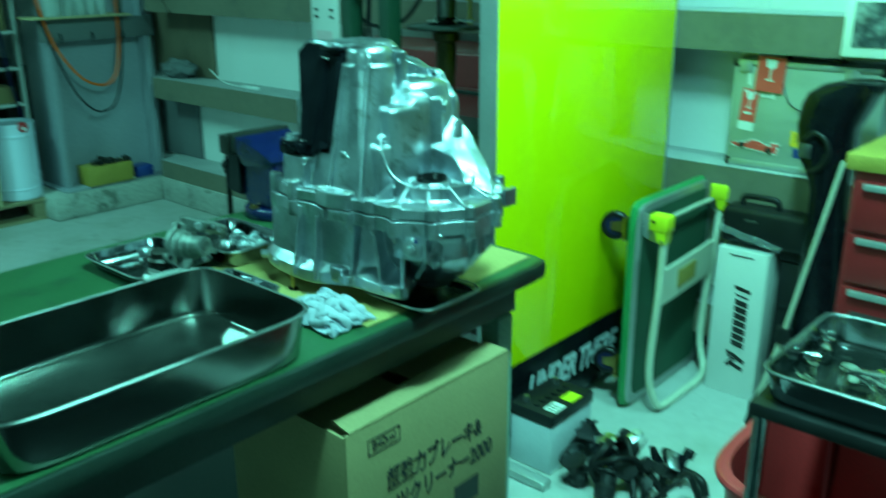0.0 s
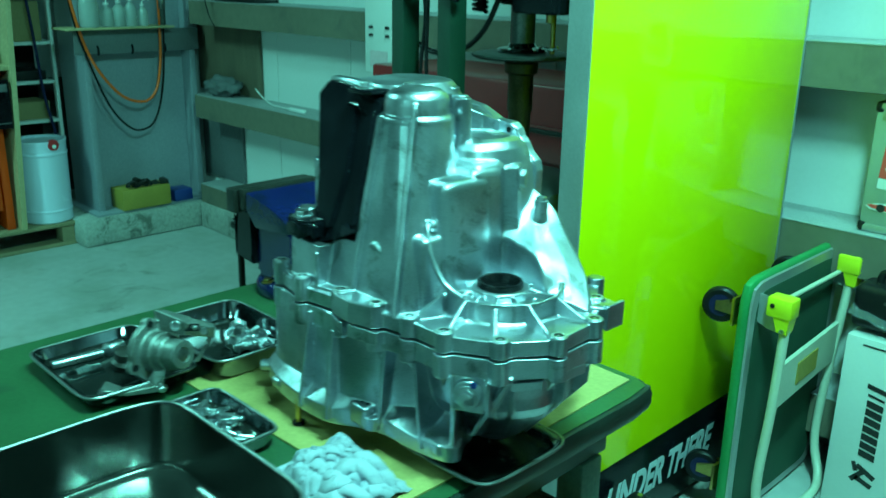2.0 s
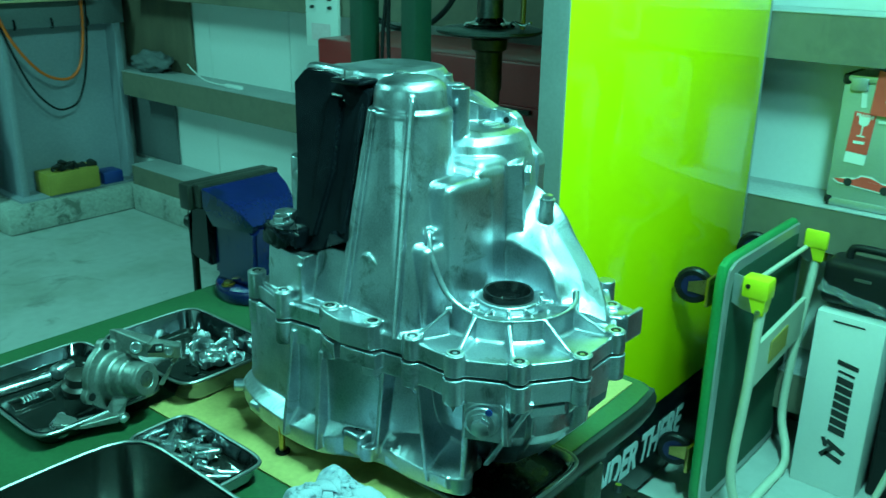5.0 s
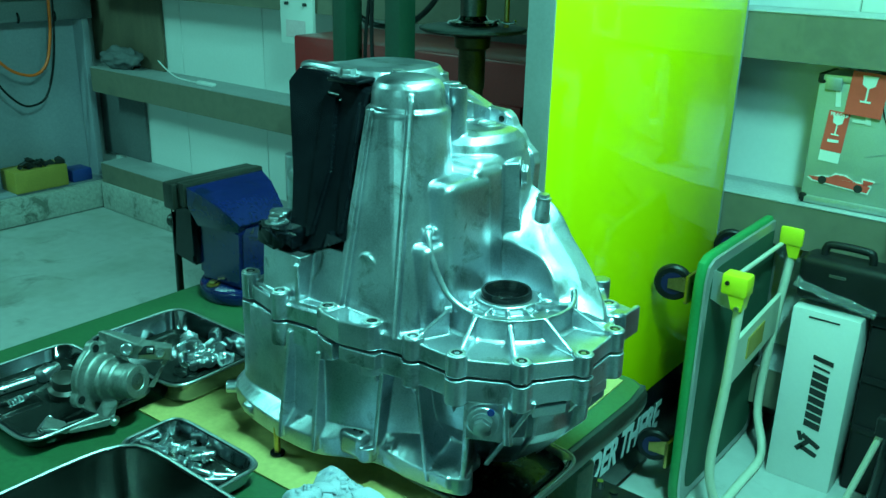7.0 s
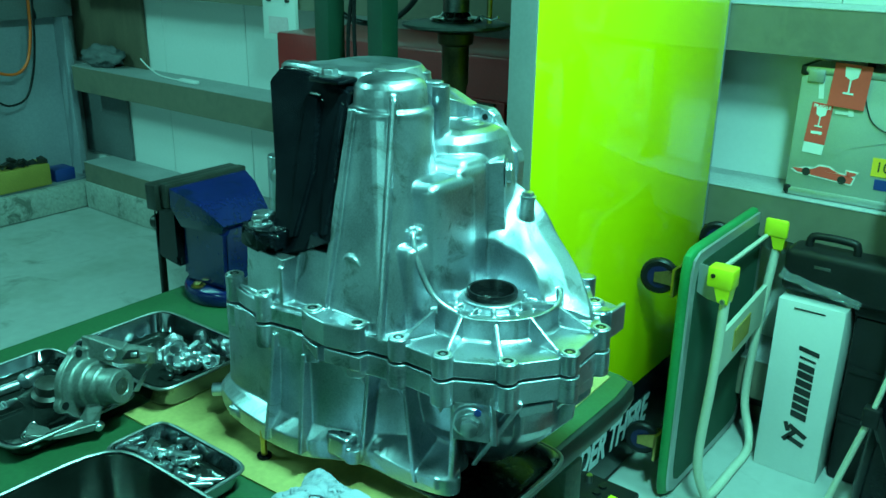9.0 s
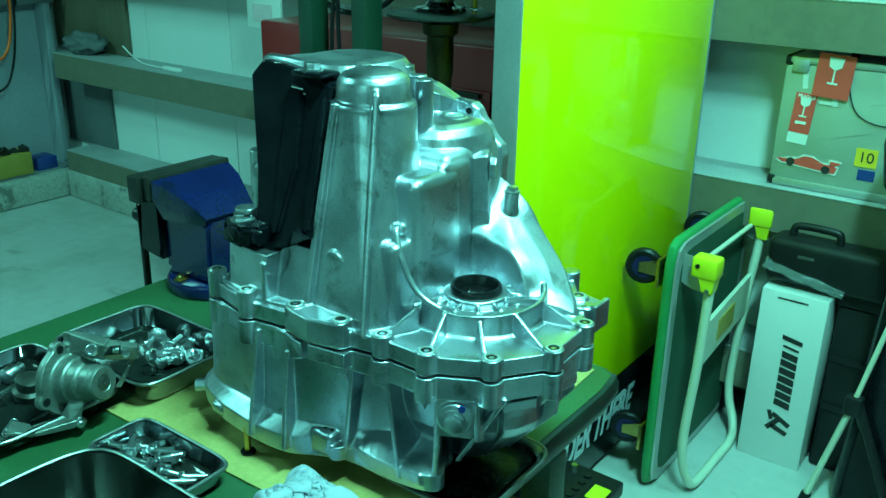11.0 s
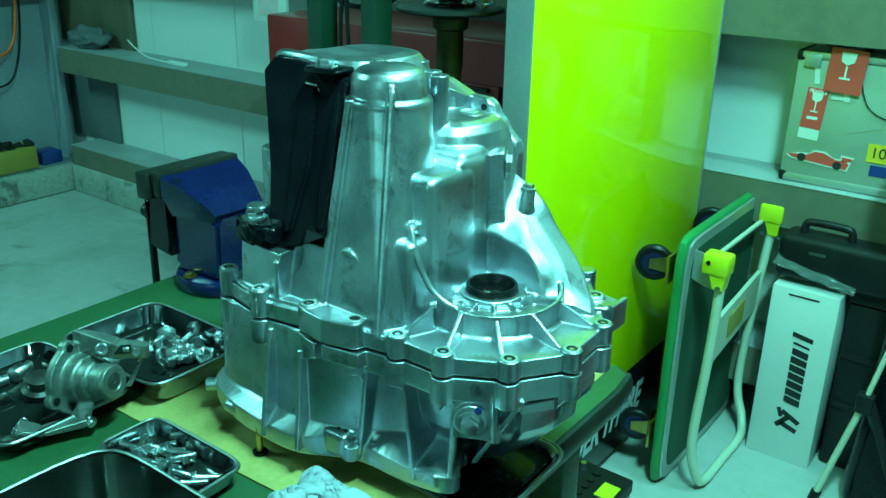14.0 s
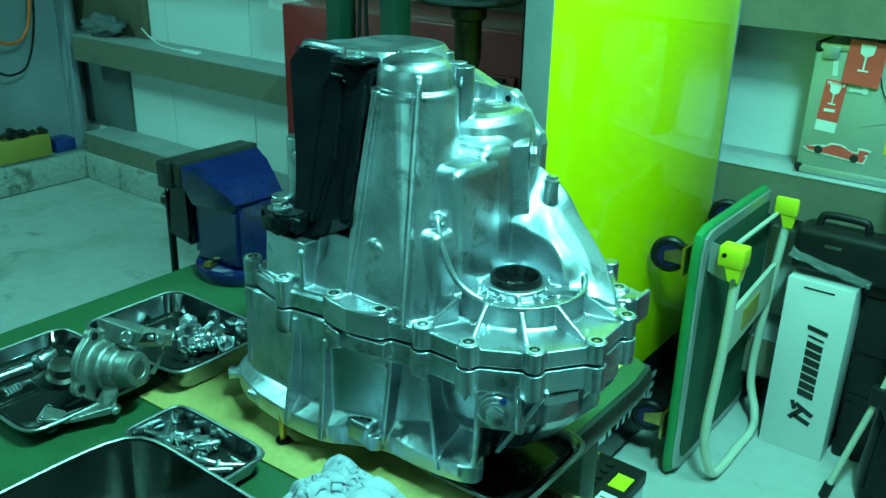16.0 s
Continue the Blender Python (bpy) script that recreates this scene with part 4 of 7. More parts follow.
def tray(name, x0, x1, y0, y1, z, depth, label, group, radius=4.5, wall=0.012, mat=STEEL, rim=0.004, floor_mat=OILY_REFLECTION):
    cx, cy, rx, ry = (x0 + x1) / 2, (y0 + y1) / 2, (x1 - x0) / 2, (y1 - y0) / 2
    base = thing(name, cx, cy, z, label, "tray", group)
    n = 96
    def turn(i, h, p=radius):
        return ring(cx, cy, rx - i, ry - i, z + h, p, n)
    t = bmesh.new()
    loft(t, [turn(wall + 0.020, 0.0), turn(wall + 0.012, 0.0), turn(wall + 0.003, 0.003), turn(wall, 0.010), turn(rim, depth - 0.002), turn(0.0, depth - 0.001), turn(0.0, depth + 0.0012), turn(rim + 0.0012, depth + 0.0012), turn(wall + 0.0014, 0.011), turn(wall + 0.0045, 0.0045), turn(wall + 0.013, 0.0016), turn(wall + 0.020, 0.0016)])
    part("pan", t, mat, base, sharp=60)
    # The bottom's material carries the steel's dark reflection in its colour.
    part("bottom", dish(bmesh.new(), [turn(wall + 0.0019, 0.0130), turn(wall + 0.0026, 0.0090), turn(wall + 0.0052, 0.0054), turn(wall + 0.0135, 0.0028), turn(wall + 0.020, 0.0026)]), floor_mat, base, "oily tray bottom with its dark reflection painted in", sharp=60)
    edge = [Vector(p) for p in turn(0.0, depth)]
    part("rim", pipe(bmesh.new(), edge + edge[:2], rim * 0.5 + 0.0006, 8, smooth=False), TRAY_RIM, base, "rolled steel rim")
    return base


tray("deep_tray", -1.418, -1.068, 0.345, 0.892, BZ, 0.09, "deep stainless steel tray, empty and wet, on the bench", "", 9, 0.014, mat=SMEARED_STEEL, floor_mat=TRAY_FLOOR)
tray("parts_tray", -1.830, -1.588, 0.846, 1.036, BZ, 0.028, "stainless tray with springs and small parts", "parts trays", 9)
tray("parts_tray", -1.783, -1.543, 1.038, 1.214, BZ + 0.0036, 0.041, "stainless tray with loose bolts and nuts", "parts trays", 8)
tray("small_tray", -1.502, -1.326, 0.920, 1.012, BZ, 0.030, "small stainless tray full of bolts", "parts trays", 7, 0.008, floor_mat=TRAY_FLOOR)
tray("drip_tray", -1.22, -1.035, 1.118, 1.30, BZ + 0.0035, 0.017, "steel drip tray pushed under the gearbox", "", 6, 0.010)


def loose_bolt(x, y, z, turn, length, r, tip=0.0, mat=ZINC, group="loose bolts"):
    ob = thing("bolt", x, y, z - r, "zinc plated hexagon bolt lying in a steel tray", "bolt", group)
    t = bmesh.new()
    rod(t, (0, 0, 0), (0, 0, r * 1.3), r * 1.75, sides=6, bevel=0.0005)
    rod(t, (0, 0, r * 1.3), (0, 0, r * 1.7), r * 2.1, sides=16)
    bmesh.ops.transform(t, matrix=pose(x, y, z, 0, 90 + tip, turn), verts=t.verts)
    part("head", t, mat, ob)
    t = bmesh.new()
    lathe(t, [(r, r * 1.6), (r, length * 0.45)] + [(r * (0.86 if k % 2 else 1.0), length * 0.45 + k * length * 0.55 / 14) for k in range(1, 15)] + [(r * 0.6, length * 1.01)], n=12)
    bmesh.ops.transform(t, matrix=pose(x, y, z, 0, 90 + tip, turn), verts=t.verts)
    part("shank", t, mat, ob)
    return ob


rnd = random.Random(4)
for k in range(19):
    u, v = rnd.random(), rnd.random()
    loose_bolt(-1.475 + 0.115 * u, 0.940 + 0.050 * v, BZ + 0.012 + 0.009 * rnd.random(), rnd.choice((20, 35, 50, 200, 215, 170, 120)) + rnd.uniform(-15, 15), rnd.uniform(0.034, 0.050), 0.0036, rnd.uniform(-8, 12))
for k in range(12):
    u, v = rnd.random(), rnd.random()
    loose_bolt(-1.685 + 0.075 * u, 1.135 + 0.05 * v, BZ + 0.015 + 0.010 * rnd.random(), rnd.uniform(0, 360), rnd.uniform(0.02, 0.04), rnd.choice((0.0048, 0.0062, 0.0078)), rnd.uniform(-10, 10))
for x, y, turn, coils, r in ((-1.757, 0.975, 62, 46, 0.0085), (-1.660, 0.912, 40, 70, 0.0045), (-1.745, 0.915, 10, 50, 0.0045)):
    pts = [Vector((r * math.cos(k * 0.55), r * math.sin(k * 0.55), 0.026 * k / 46 * (r / 0.0085) ** 0.3)) for k in range(coils)]
    t = pipe(bmesh.new(), pts, 0.0009 + 0.05 * (r - 0.0045), 6, smooth=False)
    bmesh.ops.transform(t, matrix=pose(x, y, BZ + 0.0045 + r, 90, 0, turn), verts=t.verts)
    single("spring", t, ZINC, "small steel coil spring lying in the tray", "spring", "springs")
t = rod(bmesh.new(), (-1.790, 0.872, BZ + 0.0105), (-1.782, 0.955, BZ + 0.0105), 0.0072, bevel=0.001)
single("pin", t, ZINC, "bright steel pin lying in the tray", "pin")
t = lathe(bmesh.new(), [(0.004, 0.0), (0.011, 0.0), (0.012, 0.002), (0.012, 0.020), (0.008, 0.024), (0.008, 0.034), (0.003, 0.036)], pose(-1.775, 0.960, BZ + 0.016, 90, 0, 200))
single("valve", t, ZINC, "small turned steel valve lying in the tray", "valve")
t = bmesh.new()
block(t, (-0.015, -0.029, 0), (0.015, 0.029, 0.003), 0.001, pose(-1.738, 0.905, BZ + 0.0050, 0, 5, -3))
single("plate", t, CHROME, "small polished metal plate lying in the tray", "plate")
for x, y, turn in ((-1.725, 1.005, 20), (-1.700, 0.985, 75)):
    t = lathe(bmesh.new(), [(0.0085, 0.0), (0.0125, 0.0), (0.0135, 0.003), (0.0125, 0.006), (0.0085, 0.006), (0.0085, 0.0)], pose(x, y, BZ + 0.012, 40, 0, turn), 28)
    single("washer", t, PLATE_STEEL, "dark oily ring washer lying in the tray", "washer", "washers")

t = bmesh.new()
rod(t, (0, 0, 0), (0, 0, 0.014), 0.0165, sides=6, bevel=0.0015)
rod(t, (0, 0, 0.010), (0, 0, 0.0155), 0.0105, sides=24, bevel=0.001)
bmesh.ops.transform(t, matrix=facing(-1.709, 1.178, BZ + 0.019, (0.45, 0.85, 0), (-0.30, 0.15, 0.93)), verts=t.verts)
single("plug", t, ZINC, "large hexagon plug leaning in the steel tray", "plug")
t = bmesh.new()
rod(t, (0, 0, -0.006), (0, 0, 0.008), 0.0115, sides=6, bevel=0.001)
bmesh.ops.transform(t, matrix=facing(-1.632, 1.112, BZ + 0.0175, (0.9, 0.4, 0), (0, 0, 1)), verts=t.verts)
nut = single("nut", t, CHROME, "bright hexagon nut lying in the steel tray", "nut")
t = lathe(bmesh.new(), [(0.0035, 0.0), (0.0062, 0.002), (0.0062, 0.022), (0.0078, 0.024), (0.0078, 0.034), (0.0035, 0.036)], pose(-1.628, 1.126, BZ + 0.0145, 90, 0, 200))
single("stud", t, ZINC, "short stepped steel stud beside the nut", "stud")
for x, y, turn in ((-1.640, 1.185, 20), (-1.605, 1.170, 70), (-1.655, 1.130, 110)):
    t = lathe(bmesh.new(), [(0.009, 0.0), (0.0125, 0.0), (0.0135, 0.003), (0.0125, 0.006), (0.009, 0.006), (0.009, 0.0)], pose(x, y, BZ + 0.020, 62, 0, turn), 28)
    single("washer", t, ZINC, "bright ring washer leaning among the bolts", "washer", "washers")
t = lathe(bmesh.new(), [(0.006, 0.0), (0.022, 0.0), (0.024, 0.012), (0.018, 0.016), (0.018, 0.030), (0.010, 0.034)], pose(-1.715, 0.965, BZ + 0.006, 0, 12, 0))
single("bushing", t, IRON, "dark oily bushing lying in the tray", "bushing")
# pump resting across the trays, its flange turned away from the gearbox
pump = thing("pump", -1.57, 0.98, BZ, "dull aluminium pump body with lever lying across trays", "pump")
axis = facing(-1.610, 0.973, 0.945, (-0.26, 0.96, 0), (-0.14, 0.0, 0.95))
t = bmesh.new()
lathe(t, [(0.0215, 0.052), (0.0235, 0.050), (0.0240, 0.034), (0.0275, 0.031), (0.0285, 0.016), (0.0315, 0.0145), (0.0325, 0.003), (0.0345, -0.0015), (0.0475, -0.0022), (0.0495, -0.004), (0.0495, -0.012), (0.022, -0.014), (0.022, -0.030)], axis, 56)
for a in (94, 194, 308):
    w = Vector((0.0465 * math.cos(radians(a)), 0.0465 * math.sin(radians(a)), -0.013))
    rod(t, axis @ w, axis @ (w + Vector((0, 0, 0.0115))), 0.0105)
    hull(t, [axis @ Vector((r * math.cos(radians(a + d)), r * math.sin(radians(a + d)), h)) for r, d in ((0.044, -26), (0.044, 26), (0.055, -8), (0.055, 8)) for h in (-0.012, -0.0035)])
# rounded rim bead along the flange edge
lathe(t, [(0.0455, -0.003), (0.0470, 0.0000), (0.0488, -0.0008), (0.0496, -0.004)], axis, 56)
# upper arm, web and lower leg
hull(t, [(-1.636, 0.984, 1.006), (-1.622, 0.996, 1.008), (-1.632, 0.980, 0.975), (-1.618, 0.998, 0.975), (-1.556, 0.996, 1.005), (-1.566, 1.012, 1.007), (-1.560, 0.998, 0.980), (-1.570, 1.012, 0.980)])
hull(t, [(-1.557, 0.996, 1.003), (-1.568, 1.012, 1.005), (-1.561, 0.998, 0.981), (-1.571, 1.012, 0.981), (-1.553, 1.044, 0.984), (-1.563, 1.052, 0.985), (-1.556, 1.044, 0.964), (-1.566, 1.051, 0.964)])
hull(t, [(-1.556, 1.044, 0.972), (-1.561, 1.049, 0.972), (-1.572, 1.044, 0.950), (-1.576, 1.047, 0.950), (-1.562, 1.030, 0.962), (-1.566, 1.033, 0.962)])
hull(t, [(-1.570, 1.044, 0.954), (-1.575, 1.047, 0.954), (-1.572, 1.036, 0.950), (-1.570, 1.022, 0.924), (-1.576, 1.024, 0.924), (-1.573, 1.012, 0.928)])
hull(t, [(-1.590, 0.958, 0.930), (-1.566, 0.966, 0.930), (-1.584, 0.950, 0.925), (-1.596, 0.940, 0.902), (-1.574, 0.944, 0.902), (-1.590, 0.950, 0.897), (-1.570, 0.956, 0.897)])
body = fuse(part("body", t, DULL_CAST, pump), 0.0015, 3)
t = lathe(bmesh.new(), [(0.0222, 0.044), (0.0232, 0.046), (0.0232, 0.057), (0.0215, 0.0595), (0.0122, 0.0600), (0.0116, 0.0590), (0.0105, 0.0582), (0.0022, 0.0582), (0.0016, 0.0560), (0.0006, 0.0560)], axis, 48)
part("cap", t, DULL_CAST, pump, "dull grey end cap")
part("cap_disc", lathe(bmesh.new(), [(0.0104, 0.0580), (0.0104, 0.0592), (0.0094, 0.0596), (0.0022, 0.0594), (0.0018, 0.0582)], axis, 36), PLATE_STEEL, pump, "machined end disc")
side = Vector((0.72, -0.62, 0.30)).normalized()
for x, y, z, r in ((-1.575, 0.990, 0.995, 0.0082), (-1.553, 1.026, 0.982, 0.0052)):
    m = Matrix.Translation((x, y, z)) @ side.to_track_quat("Z", "Y").to_matrix().to_4x4()
    part("bolt_head", lathe(bmesh.new(), [(r, -0.006), (r, 0.004), (r * 0.86, 0.0052), (r * 0.62, 0.0050), (r * 0.55, 0.003), (0.0008, 0.003)], m, 24), ZINC, pump, "bright round bolt head")
m = Matrix.Translation((-1.5565, 1.008, 0.993)) @ side.to_track_quat("Z", "Y").to_matrix().to_4x4()
part("slot", block(bmesh.new(), (-0.011, -0.006, -0.002), (0.011, 0.006, 0.0042), 0.0015, m), BLACK_RUBBER, pump, "dark slot in the arm")
part("roller", rod(bmesh.new(), m @ Vector((0.001, 0, 0.002)), m @ Vector((0.009, 0, 0.002)), 0.0042, bevel=0.0008), ZINC, pump, "bright roller")
for a in (94, 194):
    w = Vector((0.0465 * math.cos(radians(a)), 0.0465 * math.sin(radians(a)), -0.0012))
    part("bolt_hole", lathe(bmesh.new(), [(0.0055, 0.0), (0.0055, 0.0010), (0.003, 0.0010)], axis @ Matrix.Translation(w), 16), BLACK_RUBBER, pump)
t = bmesh.new()
hull(t, [(-1.590, 0.950, 0.909), (-1.566, 0.952, 0.909), (-1.588, 0.948, 0.897), (-1.566, 0.950, 0.897), (-1.606, 0.908, 0.899), (-1.586, 0.900, 0.899), (-1.606, 0.908, 0.906), (-1.586, 0.900, 0.906)])
hull(t, [(-1.607, 0.909, 0.907), (-1.585, 0.899, 0.907), (-1.607, 0.909, 0.8995), (-1.585, 0.899, 0.8995), (-1.626, 0.892, 0.9095), (-1.600, 0.872, 0.9095), (-1.626, 0.892, 0.916), (-1.600, 0.872, 0.916)])
pressed(t, 0.0016)
part("lever", t, DULL_CAST, pump, "flat cast lever arm")
part("pivot", lathe(bmesh.new(), [(0.0062, -0.012), (0.0062, 0.0), (0.0052, 0.0032), (0.0028, 0.005), (0.0006, 0.0054)], Matrix.Translation((-1.566, 0.954, 0.902)) @ side.to_track_quat("Z", "Y").to_matrix().to_4x4(), 20), ZINC, pump, "round pivot pin")

# crumpled rag
rnd = random.Random(12)
FOLDS = []
for k in range(60):
    FOLDS.append((rnd.uniform(-0.9, 0.9), rnd.uniform(-0.9, 0.9), rnd.uniform(0, math.pi), rnd.uniform(0.25, 0.8), rnd.uniform(0.07, 0.20), rnd.uniform(0.010, 0.036)))


def fold_height(u, v):
    """Tent-shaped folds laid over one another, steeper on one side."""
    h = 0.0
    for cu, cv, turn, reach, width, tall in FOLDS:
        a = (u - cu) * math.cos(turn) + (v - cv) * math.sin(turn)
        d = (v - cv) * math.cos(turn) - (u - cu) * math.sin(turn) + 0.10 * math.sin(3 * a + cu * 9)
        end = max(0.0, 1 - (a / reach) ** 2)
        h = max(h, tall * end * max(0.0, 1 - (d / width if d > 0 else -d / (0.45 * width))))
    return h


t = bmesh.new()
n = 120
grid = [[None] * n for _ in range(n)]
for i in range(n):
    for j in range(n):
        u, v = i / (n - 1) * 2 - 1, j / (n - 1) * 2 - 1
        edge = 1 - max(abs(u), abs(v)) ** 6
        ang = math.atan2(v, u)
        spread = 1 + 0.16 * noise.noise(Vector((2 * math.cos(ang), 2 * math.sin(ang), 4.0)))
        h = fold_height(u, v) * (0.35 + 0.65 * edge) + 0.012 * edge * max(0.0, 1 - (u * u + v * v) * 0.6) + 0.0025 * noise.noise(Vector((u * 7, v * 7, 1.0)))
        slope = (fold_height(u + 0.03, v) - fold_height(u - 0.03, v)) / 0.06, (fold_height(u, v + 0.03) - fold_height(u, v - 0.03)) / 0.06
        lean = [max(-0.009, min(0.009, 0.06 * q)) * edge for q in slope]
        grid[i][j] = t.verts.new((-1.192 + u * 0.078 * spread - lean[0], 1.012 + v * 0.058 * spread - lean[1], BZ + 0.0055 + max(0.0, h)))
for i in range(n - 1):
    for j in range(n - 1):
        t.faces.new((grid[i][j], grid[i + 1][j], grid[i + 1][j + 1], grid[i][j + 1]))
rag = single("rag", t, CLOTH, "crumpled pale grey cotton rag on the bench", "rag", sharp=180)
soft = rag.modifiers.new("soften", "SMOOTH")
soft.factor, soft.iterations = 0.5, 2
soft = rag.modifiers.new("thick", "SOLIDIFY")
soft.thickness = 0.0022

# bench vise
vise = thing("vise", -1.845, 1.41, BZ, "blue enamelled bench vise with dark worn jaws", "vise")
t = lathe(bmesh.new(), [(0.080, BZ), (0.086, BZ + 0.002), (0.088, BZ + 0.006), (0.088, BZ + 0.022), (0.085, BZ + 0.027), (0.078, BZ + 0.029), (0.05, BZ + 0.030)], Matrix.Translation((-1.845, 1.41, 0)), 56)
part("swivel_base", t, BLUE_PAINT, vise, "round blue swivel base")
t = bmesh.new()
hull(t, [(-1.905, 1.345, 0.909), (-1.788, 1.353, 0.909), (-1.786, 1.462, 0.909), (-1.905, 1.472, 0.909), (-1.893, 1.348, 0.945), (-1.893, 1.468, 0.945), (-1.895, 1.345, 1.030), (-1.782, 1.352, 1.034), (-1.784, 1.460, 1.030), (-1.895, 1.470, 1.030)])
bmesh.ops.bevel(t, geom=t.edges[:], offset=0.006, segments=3, affect="EDGES")
part("body", t, BLUE_PAINT, vise, "chipped blue vise body")
t = hull(bmesh.new(), [(-1.883, 1.316, 1.096), (-1.886, 1.493, 1.095), (-1.884, 1.316, 1.060), (-1.886, 1.493, 1.060), (-1.845, 1.325, 1.083), (-1.848, 1.484, 1.081), (-1.815, 1.337, 1.066), (-1.818, 1.473, 1.063), (-1.779, 1.349, 1.038), (-1.784, 1.463, 1.034), (-1.790, 1.352, 1.022), (-1.794, 1.460, 1.020), (-1.884, 1.335, 1.020), (-1.886, 1.480, 1.020)])
bmesh.ops.bevel(t, geom=[e for e in t.edges if e.is_manifold and e.calc_face_angle(0) > 0.45], offset=0.0045, segments=3, affect="EDGES")
part("hood", t, BLUE_PAINT, vise, "sloping blue hood with a chipped edge")
part("jaw", block(bmesh.new(), (-1.907, 1.312, 1.058), (-1.887, 1.496, 1.103), 0.003), IRON, vise, "dark fixed jaw")
part("jaw", block(bmesh.new(), (-1.940, 1.303, 1.050), (-1.909, 1.500, 1.100), 0.004), IRON, vise, "dark sliding jaw")
t = hull(bmesh.new(), [(x, y, z) for y in (1.333, 1.478) for x, z in ((-1.955, 1.052), (-1.965, 1.03), (-1.965, 0.950), (-1.955, 0.942), (-1.896, 0.935), (-1.896, 1.052))])
bmesh.ops.bevel(t, geom=t.edges[:], offset=0.005, segments=2, affect="EDGES")
part("slide", t, BLACK_PAINT, vise, "dark slide block")
part("screw", rod(bmesh.new(), (-1.960, 1.395, 0.975), (-2.045, 1.395, 0.975), 0.014), IRON, vise)
part("handle", rod(bmesh.new(), (-2.030, 1.382, 0.58), (-2.030, 1.386, 1.00), 0.0075), IRON, vise, "dark bar handle hanging down")
part("handle_knob", rod(bmesh.new(), (-1.968, 1.352, 1.006), (-1.988, 1.346, 1.006), 0.013, bevel=0.004), IRON, vise)
for x, y in ((-1.853, 1.338), (-1.776, 1.395), (-1.80, 1.480)):
    part("bolt", bolt(bmesh.new(), x, y, BZ + 0.0295, 0.0085, 0.006), BRASS, vise)
blockwood = block(bmesh.new(), (-1.745, 1.50, BZ), (-1.58, 1.56, BZ + 0.06), 0.004)
single("wood_block", blockwood, PLY, "short raw wood block beside the vise", "wood block")

# cardboard cartons on the lower shelf
carton = thing("carton", -1.22, 1.17, 0.325, "closed brown cardboard carton with printed black lettering", "carton")
CB0, CB1, CBZ = 0.925, 1.413, 0.712
t = block(bmesh.new(), (-1.064, CB0, 0.326), (-1.058, CB1, CBZ), 0.001)
body = part("front_wall", t, CARDBOARD, carton)
part("back_wall", block(bmesh.new(), (-1.42, CB0, 0.326), (-1.414, CB1, CBZ), 0.001), CARDBOARD, carton)
for y in (CB0, CB1 - 0.006):
    part("side_wall", block(bmesh.new(), (-1.4138, y, 0.326), (-1.0642, y + 0.006, CBZ - 0.006), 0.001), CARDBOARD, carton)
part("bottom", block(bmesh.new(), (-1.4138, CB0 + 0.0062, 0.326), (-1.0642, CB1 - 0.0062, 0.332)), CARDBOARD, carton)
t = bmesh.new()
flap_edge = [(CB0 + 0.016, -1.112), (CB0 + 0.07, -1.110), (CB0 + 0.16, -1.113), (CB0 + 0.17, -1.118), (CB0 + 0.30, -1.121), (CB1 - 0.05, -1.119), (CB1 - 0.004, -1.122)]
front = [(-1.0575, CB0 + 0.008 + (CB1 - CB0 - 0.012) * k / 6) for k in range(7)]
loft(t, [[(x, y, CBZ + 0.0005 + h) for x, y in front] + [(x, y, CBZ + 0.001 + 0.004 * abs(math.sin(9 * y)) + h) for y, x in flap_edge[::-1]] for h in (0.0, 0.004)])
part("flap", t, CARDBOARD, carton, "folded front flap with a torn edge")
part("flap", block(bmesh.new(), (-1.4138, CB0 + 0.003, CBZ - 0.016), (-1.0645, CB0 + 0.225, CBZ - 0.011), 0.001), CARDBOARD, carton, "folded side flap")
part("flap", block(bmesh.new(), (-1.4138, CB1 - 0.225, CBZ - 0.016), (-1.0645, CB1 - 0.003, CBZ - 0.011), 0.001), CARDBOARD, carton, "folded side flap")
single("wood_block", block(bmesh.new(), (-1.40, 1.16, BZ + 0.003), (-1.24, 1.34, 0.9215), 0.003), PLY, "raw wood block carrying the gearbox", "wood block")
FRONT = ((0, 1, 0), (0, 0, 1))
writing("lettering", "超強力ブレーキ&", 0.053, facing(-1.0572, 1.172, 0.566, *FRONT), INK, body, stretch=0.72, bold=0.0011)
writing("lettering", "パーツクリーナー2000", 0.053, facing(-1.0572, 1.165, 0.503, *FRONT), INK, body, stretch=0.72, bold=0.0011)
writing("lettering", "840ml", 0.026, facing(-1.0572, 1.022, 0.662, *FRONT), INK, body)
for z in (0.646, 0.678):
    part("label_line", card(bmesh.new(), facing(-1.0574, 1.022, z, *FRONT), 0.084, 0.0022), INK, body)
for y in (0.98, 1.064):
    part("label_line", card(bmesh.new(), facing(-1.0574, y, 0.662, *FRONT), 0.0022, 0.034), INK, body)
part("print_bar", card(bmesh.new(), facing(-1.0572, 1.268, 0.425, *FRONT), 0.08, 0.055), INK, body)
part("print_bar", card(bmesh.new(), facing(-1.0572, 1.13, 0.440, *FRONT), 0.10, 0.016), INK, body)

